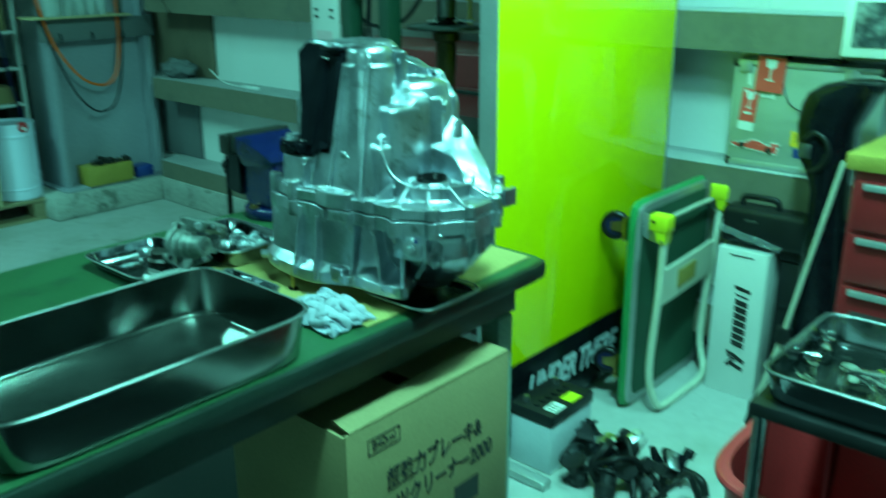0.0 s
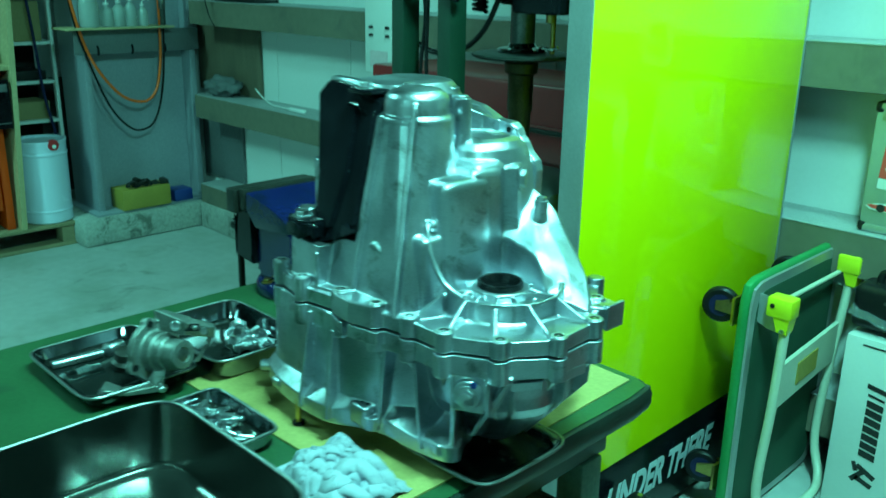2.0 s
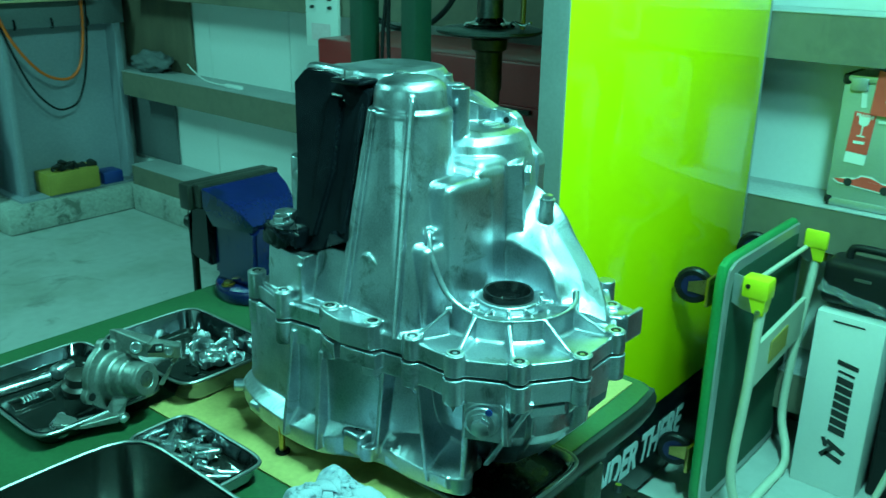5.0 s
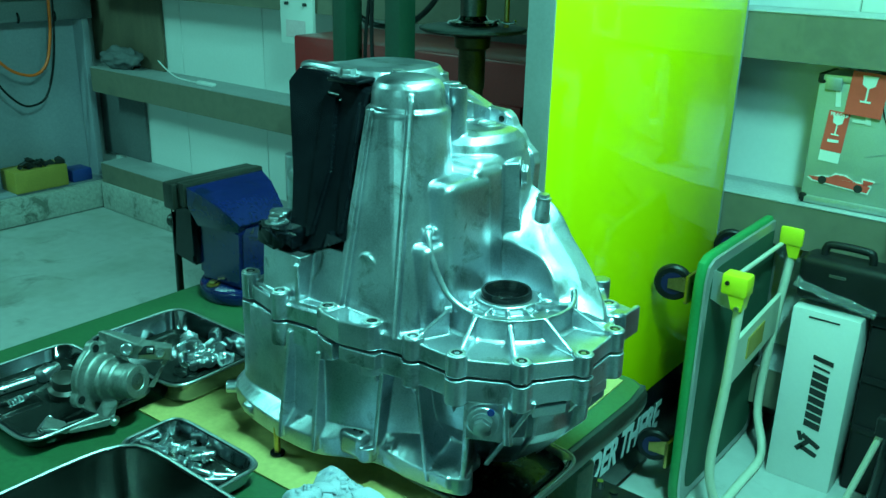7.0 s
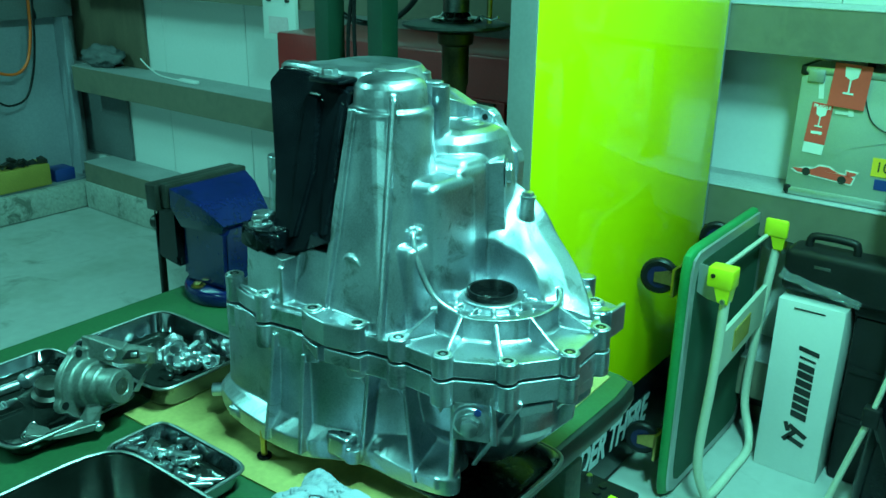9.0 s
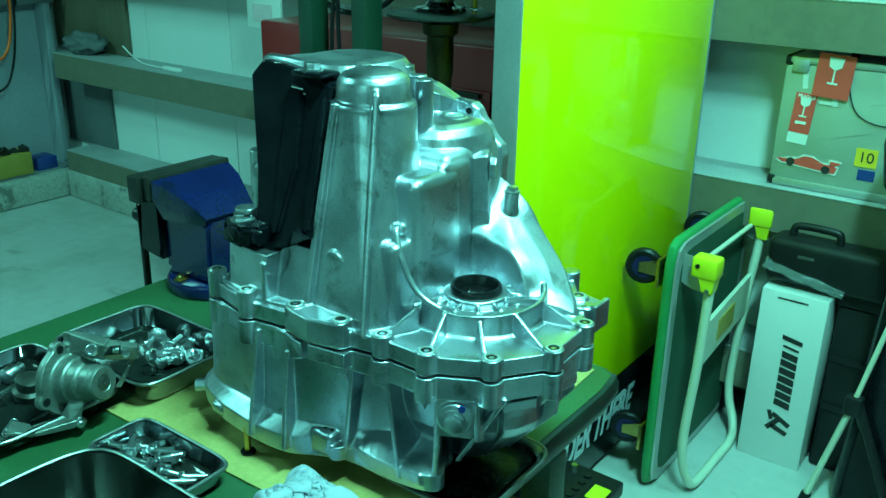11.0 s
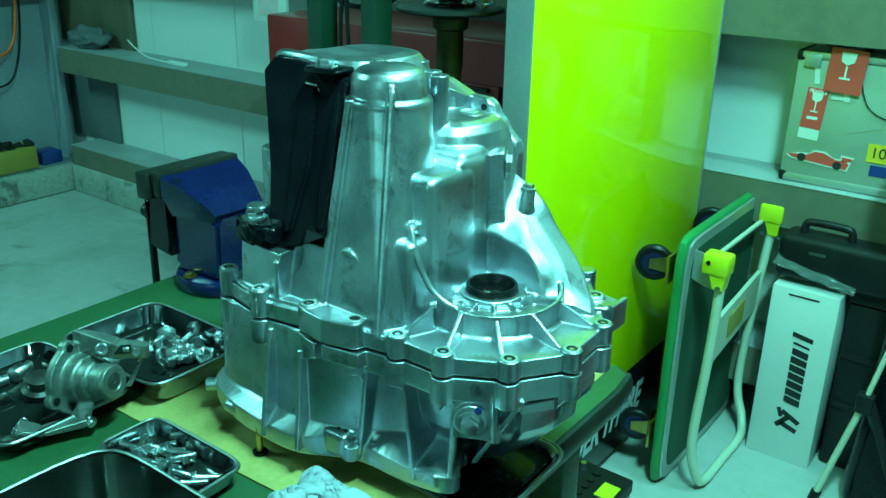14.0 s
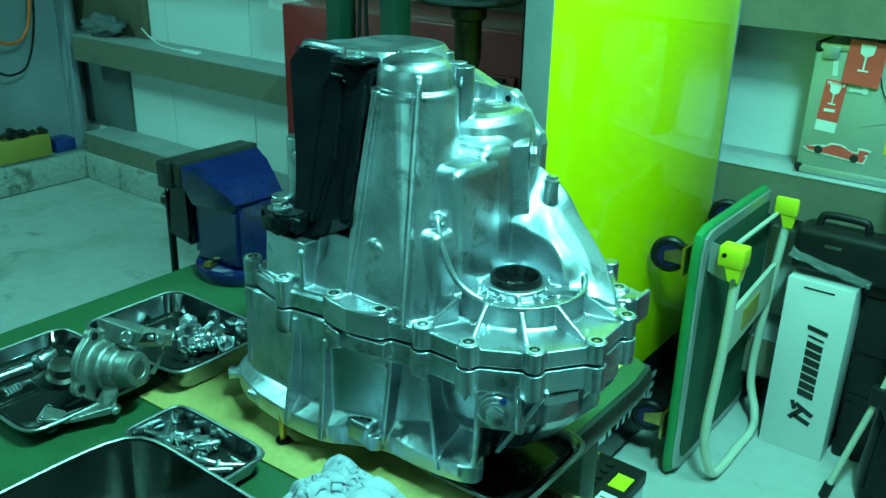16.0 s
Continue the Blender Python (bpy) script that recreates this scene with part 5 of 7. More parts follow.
# battery on the floor
battery = thing("car_battery", -1.40, 2.06, 0, "car battery with a pale case and black lid", "battery")
part("case", block(bmesh.new(), (-1.475, 1.985, 0.0), (-1.318, 2.215, 0.165), 0.006), BATTERY_CASE, battery, "translucent pale plastic case")
part("lid", block(bmesh.new(), (-1.478, 1.982, 0.1655), (-1.315, 2.218, 0.205), 0.006), BLACK_PLASTIC, battery, "black plastic lid")
for x, y in ((-1.44, 2.02), (-1.44, 2.18)):
    part("terminal", rod(bmesh.new(), (x, y, 0.205), (x, y, 0.225), 0.009, 0.008), ZINC, battery)
for k in range(6):
    part("cap", rod(bmesh.new(), (-1.40, 2.02 + 0.032 * k, 0.205), (-1.40, 2.02 + 0.032 * k, 0.211), 0.011), BLACK_PLASTIC, battery)
for x, y, m in ((-1.345, 2.04, WHITE_CARD), (-1.345, 2.13, YELLOW_PLASTIC)):
    part("label", block(bmesh.new(), (x - 0.022, y - 0.03, 0.2055), (x + 0.022, y + 0.03, 0.2075)), m, battery, "bright printed label")
for y in (2.020, 2.034, 2.048):
    part("label_print", card(bmesh.new(), pose(-1.345, y, 0.2078), 0.030, 0.005, 0.0008), INK, battery)

# folded platform trolley standing on end
cart = thing("platform_trolley", -1.39, 2.78, 0, "folded platform trolley with green bumper and cream handle", "trolley")
CY0, CY1, CZ1 = 2.490, 3.075, 0.765


def upright(cx, y0, y1, z0, z1, i, power=16, n=80):
    return [(cx, y, z) for y, z, _ in ring((y0 + y1) / 2, (z0 + z1) / 2, (y1 - y0) / 2 - i, (z1 - z0) / 2 - i, 0, power, n)]


t = bmesh.new()
loft(t, [upright(x, CY0, CY1, 0.0, CZ1, i) for x, i in ((-1.386, 0.010), (-1.383, 0.003), (-1.379, 0.0), (-1.368, 0.0), (-1.363, 0.003), (-1.358, 0.012))])
part("bumper", t, CART_GREEN, cart, "green rubber bumper edge")
t = bmesh.new()
loft(t, [upright(x, CY0, CY1, 0.0, CZ1, i) for x, i in ((-1.3575, 0.010), (-1.352, 0.013))])
part("deck_frame", t, ALU_TRIM, cart, "pale deck frame")
t = bmesh.new()
loft(t, [upright(x, CY0 + 0.040, CY1 - 0.040, 0.040, CZ1 - 0.040, 0.0, 14) for x in (-1.3525, -1.3505)])
part("deck_mat", t, DECK_GREEN, cart, "dark green ribbed deck mat")
for y, slip in ((2.535, Matrix()), (3.025, Matrix.Translation((-0.016, -0.004, 0.008)))):
    t = block(bmesh.new(), (-1.318, y - 0.028, 0.678), (-1.248, y + 0.026, 0.735), 0.008)
    hull(t, [(-1.300, y - 0.024, 0.69), (-1.252, y - 0.024, 0.69), (-1.300, y + 0.022, 0.69), (-1.252, y + 0.022, 0.69), (-1.285, y - 0.02, 0.640), (-1.258, y - 0.02, 0.640), (-1.285, y + 0.018, 0.640), (-1.258, y + 0.018, 0.640), (-1.278, y, 0.625), (-1.262, y, 0.625)])
    bmesh.ops.transform(t, matrix=slip, verts=t.verts)
    clamp = part("clamp", t, YELLOW_PLASTIC, cart, "bright yellow folding clamp")
    part("rivet", rod(bmesh.new(), (-1.300, y - 0.031, 0.712), (-1.300, y - 0.026, 0.712), 0.006), BLACK_PLASTIC, clamp)
    part("rivet", rod(bmesh.new(), (-1.270, y - 0.026, 0.645), (-1.270, y - 0.018, 0.645), 0.007), ZINC, clamp)
    t = hull(bmesh.new(), [(x, y + d, z) for x, z in ((-1.351, 0.725), (-1.310, 0.72), (-1.285, 0.69), (-1.27, 0.645), (-1.285, 0.628), (-1.32, 0.632), (-1.351, 0.645)) for d in (0.004, 0.008)])
    part("bracket", t, ALU_TRIM, cart, "grey steel hinge bracket")
part("strut", rod(bmesh.new(), (-1.325, 2.56, 0.685), (-1.325, 3.00, 0.685), 0.007), CREAM, cart, "thin cream strut")
t = bmesh.new()
path = [(-1.270, 2.535, 0.66), (-1.274, 2.530, 0.42), (-1.285, 2.528, 0.17), (-1.268, 2.548, 0.055), (-1.256, 2.59, 0.018), (-1.254, 2.74, 0.016), (-1.254, 2.88, 0.018), (-1.272, 2.94, 0.05), (-1.312, 2.978, 0.15), (-1.310, 3.000, 0.40), (-1.296, 3.018, 0.66)]
pipe(t, path, 0.0132, 14, 6)
part("handle", t, CREAM, cart, "cream tubular handle")
part("cross_plate", hull(bmesh.new(), [(x + dx, y, z) for x, y in ((-1.284, 2.535), (-1.312, 3.0)) for dx in (0, 0.012) for z in (0.405, 0.53)]), CREAM, cart, "cream cross plate")
part("badge", hull(bmesh.new(), [(x + dx, y, z) for x, y in ((-1.2805, 2.68), (-1.2895, 2.83)) for dx in (0, 0.003) for z in (0.435, 0.50)]), YELLOW_BOX, cart, "faded yellow badge")
for y in (2.575, 2.985):
    for z in (0.15, 0.66):
        m = facing(-1.462, y - 0.028, z, (0.95, 0.3, 0), (0, 0, 1))
        wheel = part("wheel", lathe(bmesh.new(), [(0.030, -0.013), (0.044, -0.013), (0.050, -0.008), (0.050, 0.008), (0.044, 0.013), (0.030, 0.013)], m), BLACK_RUBBER, cart, "black rubber castor wheel")
        part("rim", lathe(bmesh.new(), [(0.008, -0.014), (0.031, -0.014), (0.031, 0.014), (0.008, 0.014)], m), RIM_BLUE, wheel, "dark blue rim")
        t = bmesh.new()
        for side in (-0.019, 0.017):
            hull(t, [m @ Vector((a, b, side + d)) for a, b in ((-0.012, -0.012), (-0.012, 0.014), (0.05, 0.030), (0.058, -0.022)) for d in (0, 0.003)])
        block(t, (-1.408, y - 0.075, z - 0.035), (-1.3985, y + 0.03, z + 0.045), 0.002)
        part("fork", t, BRASS, wheel, "yellow plated fork")

# tall white box
box = thing("carton", -1.13, 2.92, 0, "tall white card box with a black printed logo", "carton")
t = block(bmesh.new(), (-1.225, 2.862, 0.0), (-1.040, 2.994, 0.556), 0.002)
white_body = part("body", t, WHITE_CARD, box)
part("slot", card(bmesh.new(), facing(-1.135, 2.861, 0.536, (1, 0, 0), (0, 0, 1)) @ pose(0, 0, 0, 0, 0, 0), 0.085, 0.0045), INK, white_body)
shear = Matrix(((1, 0.18, 0, 0), (0, 1, 0, 0), (0, 0, 1, 0), (0, 0, 0, 1)))
for k, (w, h) in enumerate(((0.0205, 0.046), (0.0205, 0.046), (0.0205, 0.046), (0.0205, 0.046), (0.0205, 0.046), (0.0205, 0.046), (0.0205, 0.046), (0.007, 0.046), (0.014, 0.058))):
    part("logo_bar", card(bmesh.new(), facing(-1.118, 2.8610, 0.205 + 0.0262 * k, (0, 0, 1), (-1, 0, 0)) @ shear, w, h), INK, white_body)
for dz, dx, w, h, tilt in ((0.152, 0.012, 0.015, 0.060, 62), (0.132, -0.010, 0.015, 0.048, -40), (0.118, 0.010, 0.015, 0.052, 70), (0.160, -0.020, 0.012, 0.030, 20)):
    part("logo_mark", card(bmesh.new(), facing(-1.125 + dx, 2.8612 - 0.0002 * w, dz, (1, 0, 0), (0, 0, 1)) @ pose(0, 0, 0, 0, 0, tilt), w, h), INK, white_body)
film = bmesh.new()
n = 16
mesh_rows = [[film.verts.new((-1.235 + 0.225 * i / n, 2.93 - 0.075 * j / n + 0.007 * noise.noise(Vector((i * 0.5, j * 0.6, 2))), 0.655 - 0.045 * i / n - 0.034 * j / n + 0.008 * noise.noise(Vector((i * 0.7, j * 0.4, 5))))) for j in range(n + 1)] for i in range(n + 1)]
for i in range(n):
    for j in range(n):
        film.faces.new((mesh_rows[i][j], mesh_rows[i + 1][j], mesh_rows[i + 1][j + 1], mesh_rows[i][j + 1]))
film = single("plastic_film", film, FILM, "crumpled clear plastic film lying over the box", "plastic film", sharp=180)
thick = film.modifiers.new("thick", "SOLIDIFY")
thick.thickness = 0.0006
soft = film.modifiers.new("smooth", "SUBSURF")
soft.levels = soft.render_levels = 2

# aluminium case on the wall girt
case = thing("aluminium_case", -1.03, 3.08, 0.815, "grey aluminium carrying case with travel stickers on the girt", "case")
part("shell", block(bmesh.new(), (-1.305, 3.035, 0.820), (-0.80, 3.165, 1.19), 0.006), CASE_SKIN, case)
for z0, z1 in ((0.8155, 0.840), (1.172, 1.194)):
    part("edge", block(bmesh.new(), (-1.309, 3.029, z0), (-0.796, 3.171, z1), 0.007), ALU_TRIM, case, "rounded aluminium edge")
for x in (-1.309, -0.820):
    part("corner", block(bmesh.new(), (x, 3.0285, 1.165), (x + 0.024, 3.172, 1.1955), 0.008), BLACK_PLASTIC, case)
    part("corner", block(bmesh.new(), (x, 3.0285, 0.8152), (x + 0.024, 3.172, 0.845), 0.008), BLACK_PLASTIC, case)
part("handle", pipe(bmesh.new(), [(-1.14, 3.10, 1.192), (-1.13, 3.10, 1.212), (-1.05, 3.10, 1.22), (-0.97, 3.10, 1.212), (-0.96, 3.10, 1.192)], 0.011), BLACK_PLASTIC, case)


def sticker(x, z, w, h, mat, y=3.0335, tilt=0):
    return part("sticker", card(bmesh.new(), facing(x, y, z, (1, 0, 0), (0, 0, 1)) @ pose(0, 0, 0, 0, 0, tilt), w, h), mat, case)


def goblet(x, z, s, tilt, y=3.0322):
    m = facing(x, y, z, (1, 0, 0), (0, 0, 1)) @ pose(0, 0, 0, 0, 0, tilt)
    t = bmesh.new()
    hull(t, [m @ Vector((a * s, b * s, d)) for a, b in ((-0.5, 1), (0.5, 1), (0.42, 0.35), (0, 0.1), (-0.42, 0.35)) for d in (0, 0.0008)])
    block(t, (-0.06 * s, -0.75 * s, 0), (0.06 * s, 0.15 * s, 0.0008), 0, m)
    block(t, (-0.35 * s, -0.85 * s, 0), (0.35 * s, -0.72 * s, 0.0008), 0, m)
    part("sticker_print", t, WHITE_CARD, case)


sticker(-1.170, 1.148, 0.098, 0.120, STICKER_RED, y=3.0265, tilt=-3)
goblet(-1.170, 1.160, 0.040, -3, 3.0252)
sticker(-1.238, 1.035, 0.058, 0.115, STICKER_RED, tilt=-4)
sticker(-1.243, 0.9615, 0.056, 0.03, WHITE_CARD, tilt=-4)
goblet(-1.236, 1.050, 0.030, -4)
writing("sticker_print", "FRAGILE", 0.013, facing(-1.234, 3.0322, 1.083, (1, 0, 0), (0, 0, 1)) @ pose(0, 0, 0, 0, 0, -4), WHITE_CARD, case, bold=0.0004)
for z, w in ((1.090, 0.04), (1.008, 0.03)):
    part("sticker_print", card(bmesh.new(), facing(-1.178 if w > 0.03 else -1.24, 3.0322, z - 0.018 if w > 0.03 else z, (1, 0, 0), (0, 0, 1)), w, 0.008), WHITE_CARD, case)
sticker(-1.245, 1.130, 0.014, 0.05, WHITE_CARD, tilt=6)
sticker(-1.158, 1.082, 0.014, 0.035, WHITE_CARD, tilt=8)
m = facing(-1.205, 3.0325, 0.896, (1, 0, 0), (0, 0, 1)) @ pose(0, 0, 0, 0, 0, -5)
CAR = (((-0.085, -0.006), (-0.05, 0.000), (-0.02, 0.004), (0.07, 0.008), (0.085, 0.004), (0.08, -0.014), (-0.07, -0.014)), ((-0.03, 0.003), (-0.012, 0.016), (0.012, 0.018), (0.045, 0.008)), ((0.066, 0.006), (0.062, 0.020), (0.090, 0.020), (0.088, 0.015), (0.076, 0.006)))
for grow, depth, mat, name in ((0.004, 0.0004, WHITE_CARD, "sticker"), (0.0, 0.0010, STICKER_RED, "sticker_print")):
    t = bmesh.new()
    for piece in CAR:
        mx, my = sum(p[0] for p in piece) / len(piece), sum(p[1] for p in piece) / len(piece)
        hull(t, [m @ Vector((a + math.copysign(grow, a - mx), b + math.copysign(grow, b - my), d)) for a, b in piece for d in (-0.001, depth)])
    part(name, t, mat, case, "red racing car sticker")
for a in (-0.045, 0.055):
    part("sticker_print", rod(bmesh.new(), m @ Vector((a, -0.008, 0)), m @ Vector((a, -0.008, 0.0012)), 0.012), INK, case)
sticker(-1.050, 0.935, 0.058, 0.052, STICKER_ORANGE)
writing("sticker_number", "10", 0.042, facing(-1.050, 3.0325, 0.935, (1, 0, 0), (0, 0, 1)), INK, case)
sticker(-1.043, 0.886, 0.045, 0.03, BLUE_PLASTIC)

# framed picture on the wall
frame_thing = thing("picture_frame", -0.82, 3.0, 1.23, "white framed picture with a dark mottled print", "picture frame")
part("frame", block(bmesh.new(), (-0.935, 2.975, 1.23), (-0.66, 2.997, 1.47), 0.004), WHITE_PAINT, frame_thing)
part("print", block(bmesh.new(), (-0.905, 2.9725, 1.262), (-0.69, 2.9745, 1.40)), material("grey_print", (0.35, 0.38, 0.38), 0.5, 0, 0.5, 18, 60, 0, second=(0.03, 0.04, 0.05)), frame_thing)

# black suitcase under the girt, and bags
crate = thing("crate", -0.83, 2.93, 0, "black plastic crate with a lid under the suitcase", "crate")
part("body", block(bmesh.new(), (-1.028, 2.925, 0.0), (-0.63, 2.990, 0.530), 0.012), BLACK_PLASTIC, crate)
part("lid", block(bmesh.new(), (-1.034, 2.920, 0.531), (-0.62, 2.994, 0.570), 0.010), BLACK_PLASTIC, crate)
for z in (0.20, 0.36):
    part("rib", block(bmesh.new(), (-1.022, 2.918, z), (-0.64, 2.9245, z + 0.02), 0.002), BLACK_PLASTIC, crate)
suit = thing("suitcase", -1.0, 2.95, 0.571, "black hard plastic tool case lying on crates", "suitcase")
part("shell", block(bmesh.new(), (-1.236, 2.885, 0.5705), (-0.62, 2.997, 0.702), 0.022, steps=4), BLACK_PLASTIC, suit)
part("handle", pipe(bmesh.new(), [(-1.185, 2.94, 0.695), (-1.183, 2.94, 0.722), (-1.165, 2.94, 0.735), (-1.075, 2.94, 0.735), (-1.057, 2.94, 0.722), (-1.055, 2.94, 0.695)], 0.011), BLACK_PLASTIC, suit)
part("plate", block(bmesh.new(), (-1.150, 2.884, 0.657), (-1.105, 2.888, 0.666), 0.001), PLATE_STEEL, suit, "bright metal name plate")

# black seat-like plastic housing on a stand, and the tool chest behind the steel cart
stand = thing("light_stand", -0.93, 2.70, 0, "black and beige telescopic stand on the floor", "stand")
part("foot", rod(bmesh.new(), (-0.985, 2.70, 0.0), (-0.975, 2.70, 0.05), 0.014, bevel=0.003), BLACK_RUBBER, stand, "black rubber foot")
part("pole", rod(bmesh.new(), (-0.975, 2.70, 0.05), (-0.905, 2.70, 0.36), 0.009), CREAM, stand, "beige pole")
part("clip", block(bmesh.new(), (-0.925, 2.682, 0.33), (-0.882, 2.718, 0.385), 0.006), BLACK_PLASTIC, stand, "black clamp")
part("pole", rod(bmesh.new(), (-0.902, 2.70, 0.38), (-0.800, 2.72, 0.95), 0.007), CREAM, stand, "beige pole")
part("leg", rod(bmesh.new(), (-0.895, 2.70, 0.36), (-0.80, 2.86, 0.0), 0.012), BLACK_PLASTIC, stand)
part("leg", rod(bmesh.new(), (-0.890, 2.70, 0.36), (-0.72, 2.66, 0.0), 0.012), BLACK_PLASTIC, stand)
bag = thing("equipment_bag", -0.80, 2.72, 0, "glossy black equipment bag standing on end", "bag")
t = bmesh.new()
loft(t, [ring(cx, 2.80, rx, 0.075, z, 2.8) for cx, rx, z in ((-0.83, 0.09, 0.0), (-0.83, 0.10, 0.10), (-0.84, 0.07, 0.45), (-0.845, 0.050, 0.70), (-0.855, 0.055, 0.84), (-0.865, 0.066, 0.90), (-0.875, 0.078, 0.94), (-0.880, 0.086, 1.04), (-0.865, 0.094, 1.10), (-0.850, 0.096, 1.135), (-0.820, 0.085, 1.165), (-0.80, 0.05, 1.18))])
for v in t.verts:
    v.co += v.normal * 0 + Vector((0.012 * noise.noise(v.co * 9), 0.012 * noise.noise(v.co * 9 + Vector((5, 0, 0))), 0))
part("body", t, BLACK_PAINT, bag, "crumpled glossy black fabric", sharp=80)
part("strap", pipe(bmesh.new(), [(-0.925, 2.725, 1.00), (-0.895, 2.715, 1.025), (-0.86, 2.71, 1.01), (-0.845, 2.71, 0.97), (-0.865, 2.715, 0.925), (-0.90, 2.73, 0.90)], 0.008), BLACK_PLASTIC, bag, "black carrying strap")
part("buckle", block(bmesh.new(), (-0.935, 2.712, 0.945), (-0.90, 2.722, 0.99), 0.004), PLATE_STEEL, bag)

chest = thing("tool_chest", -0.40, 2.45, 0, "red steel tool chest with drawers and yellow top", "tool chest")
cb = part("body", block(bmesh.new(), (-0.655, 2.32, 0.06), (-0.02, 2.75, 1.02), 0.008), RED_PAINT, chest)
part("top_mat", block(bmesh.new(), (-0.675, 2.30, 1.021), (0.0, 2.77, 1.065), 0.008), YELLOW_BOX, chest, "yellow top board")
for k in range(6):
    z = 0.16 + k * 0.142
    d = part("drawer", block(bmesh.new(), (-0.64, 2.300, z), (-0.035, 2.319, z + 0.128), 0.004), RED_PAINT, chest)
    part("pull", block(bmesh.new(), (-0.62, 2.285, z + 0.108), (-0.055, 2.2995, z + 0.124), 0.003), ALU_TRIM, d, "aluminium drawer pull")
for x in (-0.60, -0.08):
    for y in (2.37, 2.70):
        part("castor", rod(bmesh.new(), (x - 0.015, y, 0.03), (x + 0.015, y, 0.03), 0.03), BLACK_RUBBER, chest)

# stainless parts trolley with its tray
trolley = thing("parts_trolley", -0.25, 1.6, 0, "stainless parts trolley with dark edged shelf", "trolley")
part("shelf", block(bmesh.new(), (-0.507, 1.375, 0.772), (0.22, 1.92, 0.80), 0.006), BLACK_PLASTIC, trolley, "dark edged top shelf")
part("shelf", block(bmesh.new(), (-0.50, 1.37, 0.20), (0.18, 1.89, 0.225), 0.004), STEEL, trolley)
for x in (-0.485, 0.17):
    for y in (1.39, 1.87):
        part("leg", rod(bmesh.new(), (x, y, 0.07), (x, y, 0.773), 0.013), STEEL, trolley)
        part("castor", rod(bmesh.new(), (x - 0.012, y, 0.035), (x + 0.012, y, 0.035), 0.035), BLACK_RUBBER, trolley)
tray("tool_tray", -0.497, 0.12, 1.383, 1.73, 0.8005, 0.058, "stainless tray with sockets and wrenches", "", 16, 0.010)
rnd = random.Random(9)
for k in range(9):
    x, y, a = -0.33 + 0.30 * rnd.random(), 1.50 + 0.12 * rnd.random(), rnd.uniform(-25, 25)
    t = bmesh.new()
    L = rnd.uniform(0.12, 0.2)
    block(t, (-L / 2, -0.007, 0), (L / 2, 0.007, 0.005), 0.002)
    for s in (-1, 1):
        lathe(t, [(0.007, 0), (0.014, 0), (0.014, 0.008), (0.007, 0.008)], Matrix.Translation((s * L / 2, 0, -0.001)), 12)
    bmesh.ops.transform(t, matrix=pose(x, y, 0.806 + 0.006 * k, 0, 0, a), verts=t.verts)
    single("wrench", t, CHROME, "chrome ring wrench lying in the steel tray", "wrench", "wrenches in the tray")
for k in range(30):
    x, y = -0.465 + 0.30 * rnd.random() ** 1.3, 1.42 + 0.27 * rnd.random()
    size, high = rnd.choice((0.010, 0.012, 0.015)), rnd.choice((0.026, 0.034, 0.055))
    upright_turn = rnd.choice((0, 0, 78, 86))
    t = lathe(bmesh.new(), [(size * 0.8, 0), (size, 0.001), (size, high * 0.55), (size * 0.86, high * 0.62), (size * 0.86, high), (size * 0.5, high + 0.0005), (size * 0.45, high * 0.5)], pose(x, y, 0.805 + (size if upright_turn else 0.0) + 0.008 * rnd.random(), upright_turn, 0, rnd.uniform(0, 360)), 18)
    single("socket", t, CHROME, "chrome wrench socket standing in the tray" if not upright_turn else "chrome wrench socket lying in the tray", "socket", "sockets in the tray")
bin_thing = thing("bin", -0.33, 1.62, 0, "red plastic bin under the parts trolley", "bin")
t = bmesh.new()
loft(t, [ring(-0.36, 1.66, 0.20 + i, 0.20 + i, z, 4) for i, z in ((0, 0.226), (0.02, 0.40), (0.035, 0.56), (0.045, 0.565), (0.045, 0.585), (0.028, 0.585), (0.0, 0.25))])
part("body", t, RED_PLASTIC, bin_thing)
t = bmesh.new()
edge = [Vector(p) for p in ring(-0.36, 1.66, 0.246, 0.246, 0.578, 4, 64)]
part("rim", pipe(t, edge + edge[:2], 0.009, 8, smooth=False), RED_PLASTIC, bin_thing, "rolled red rim")

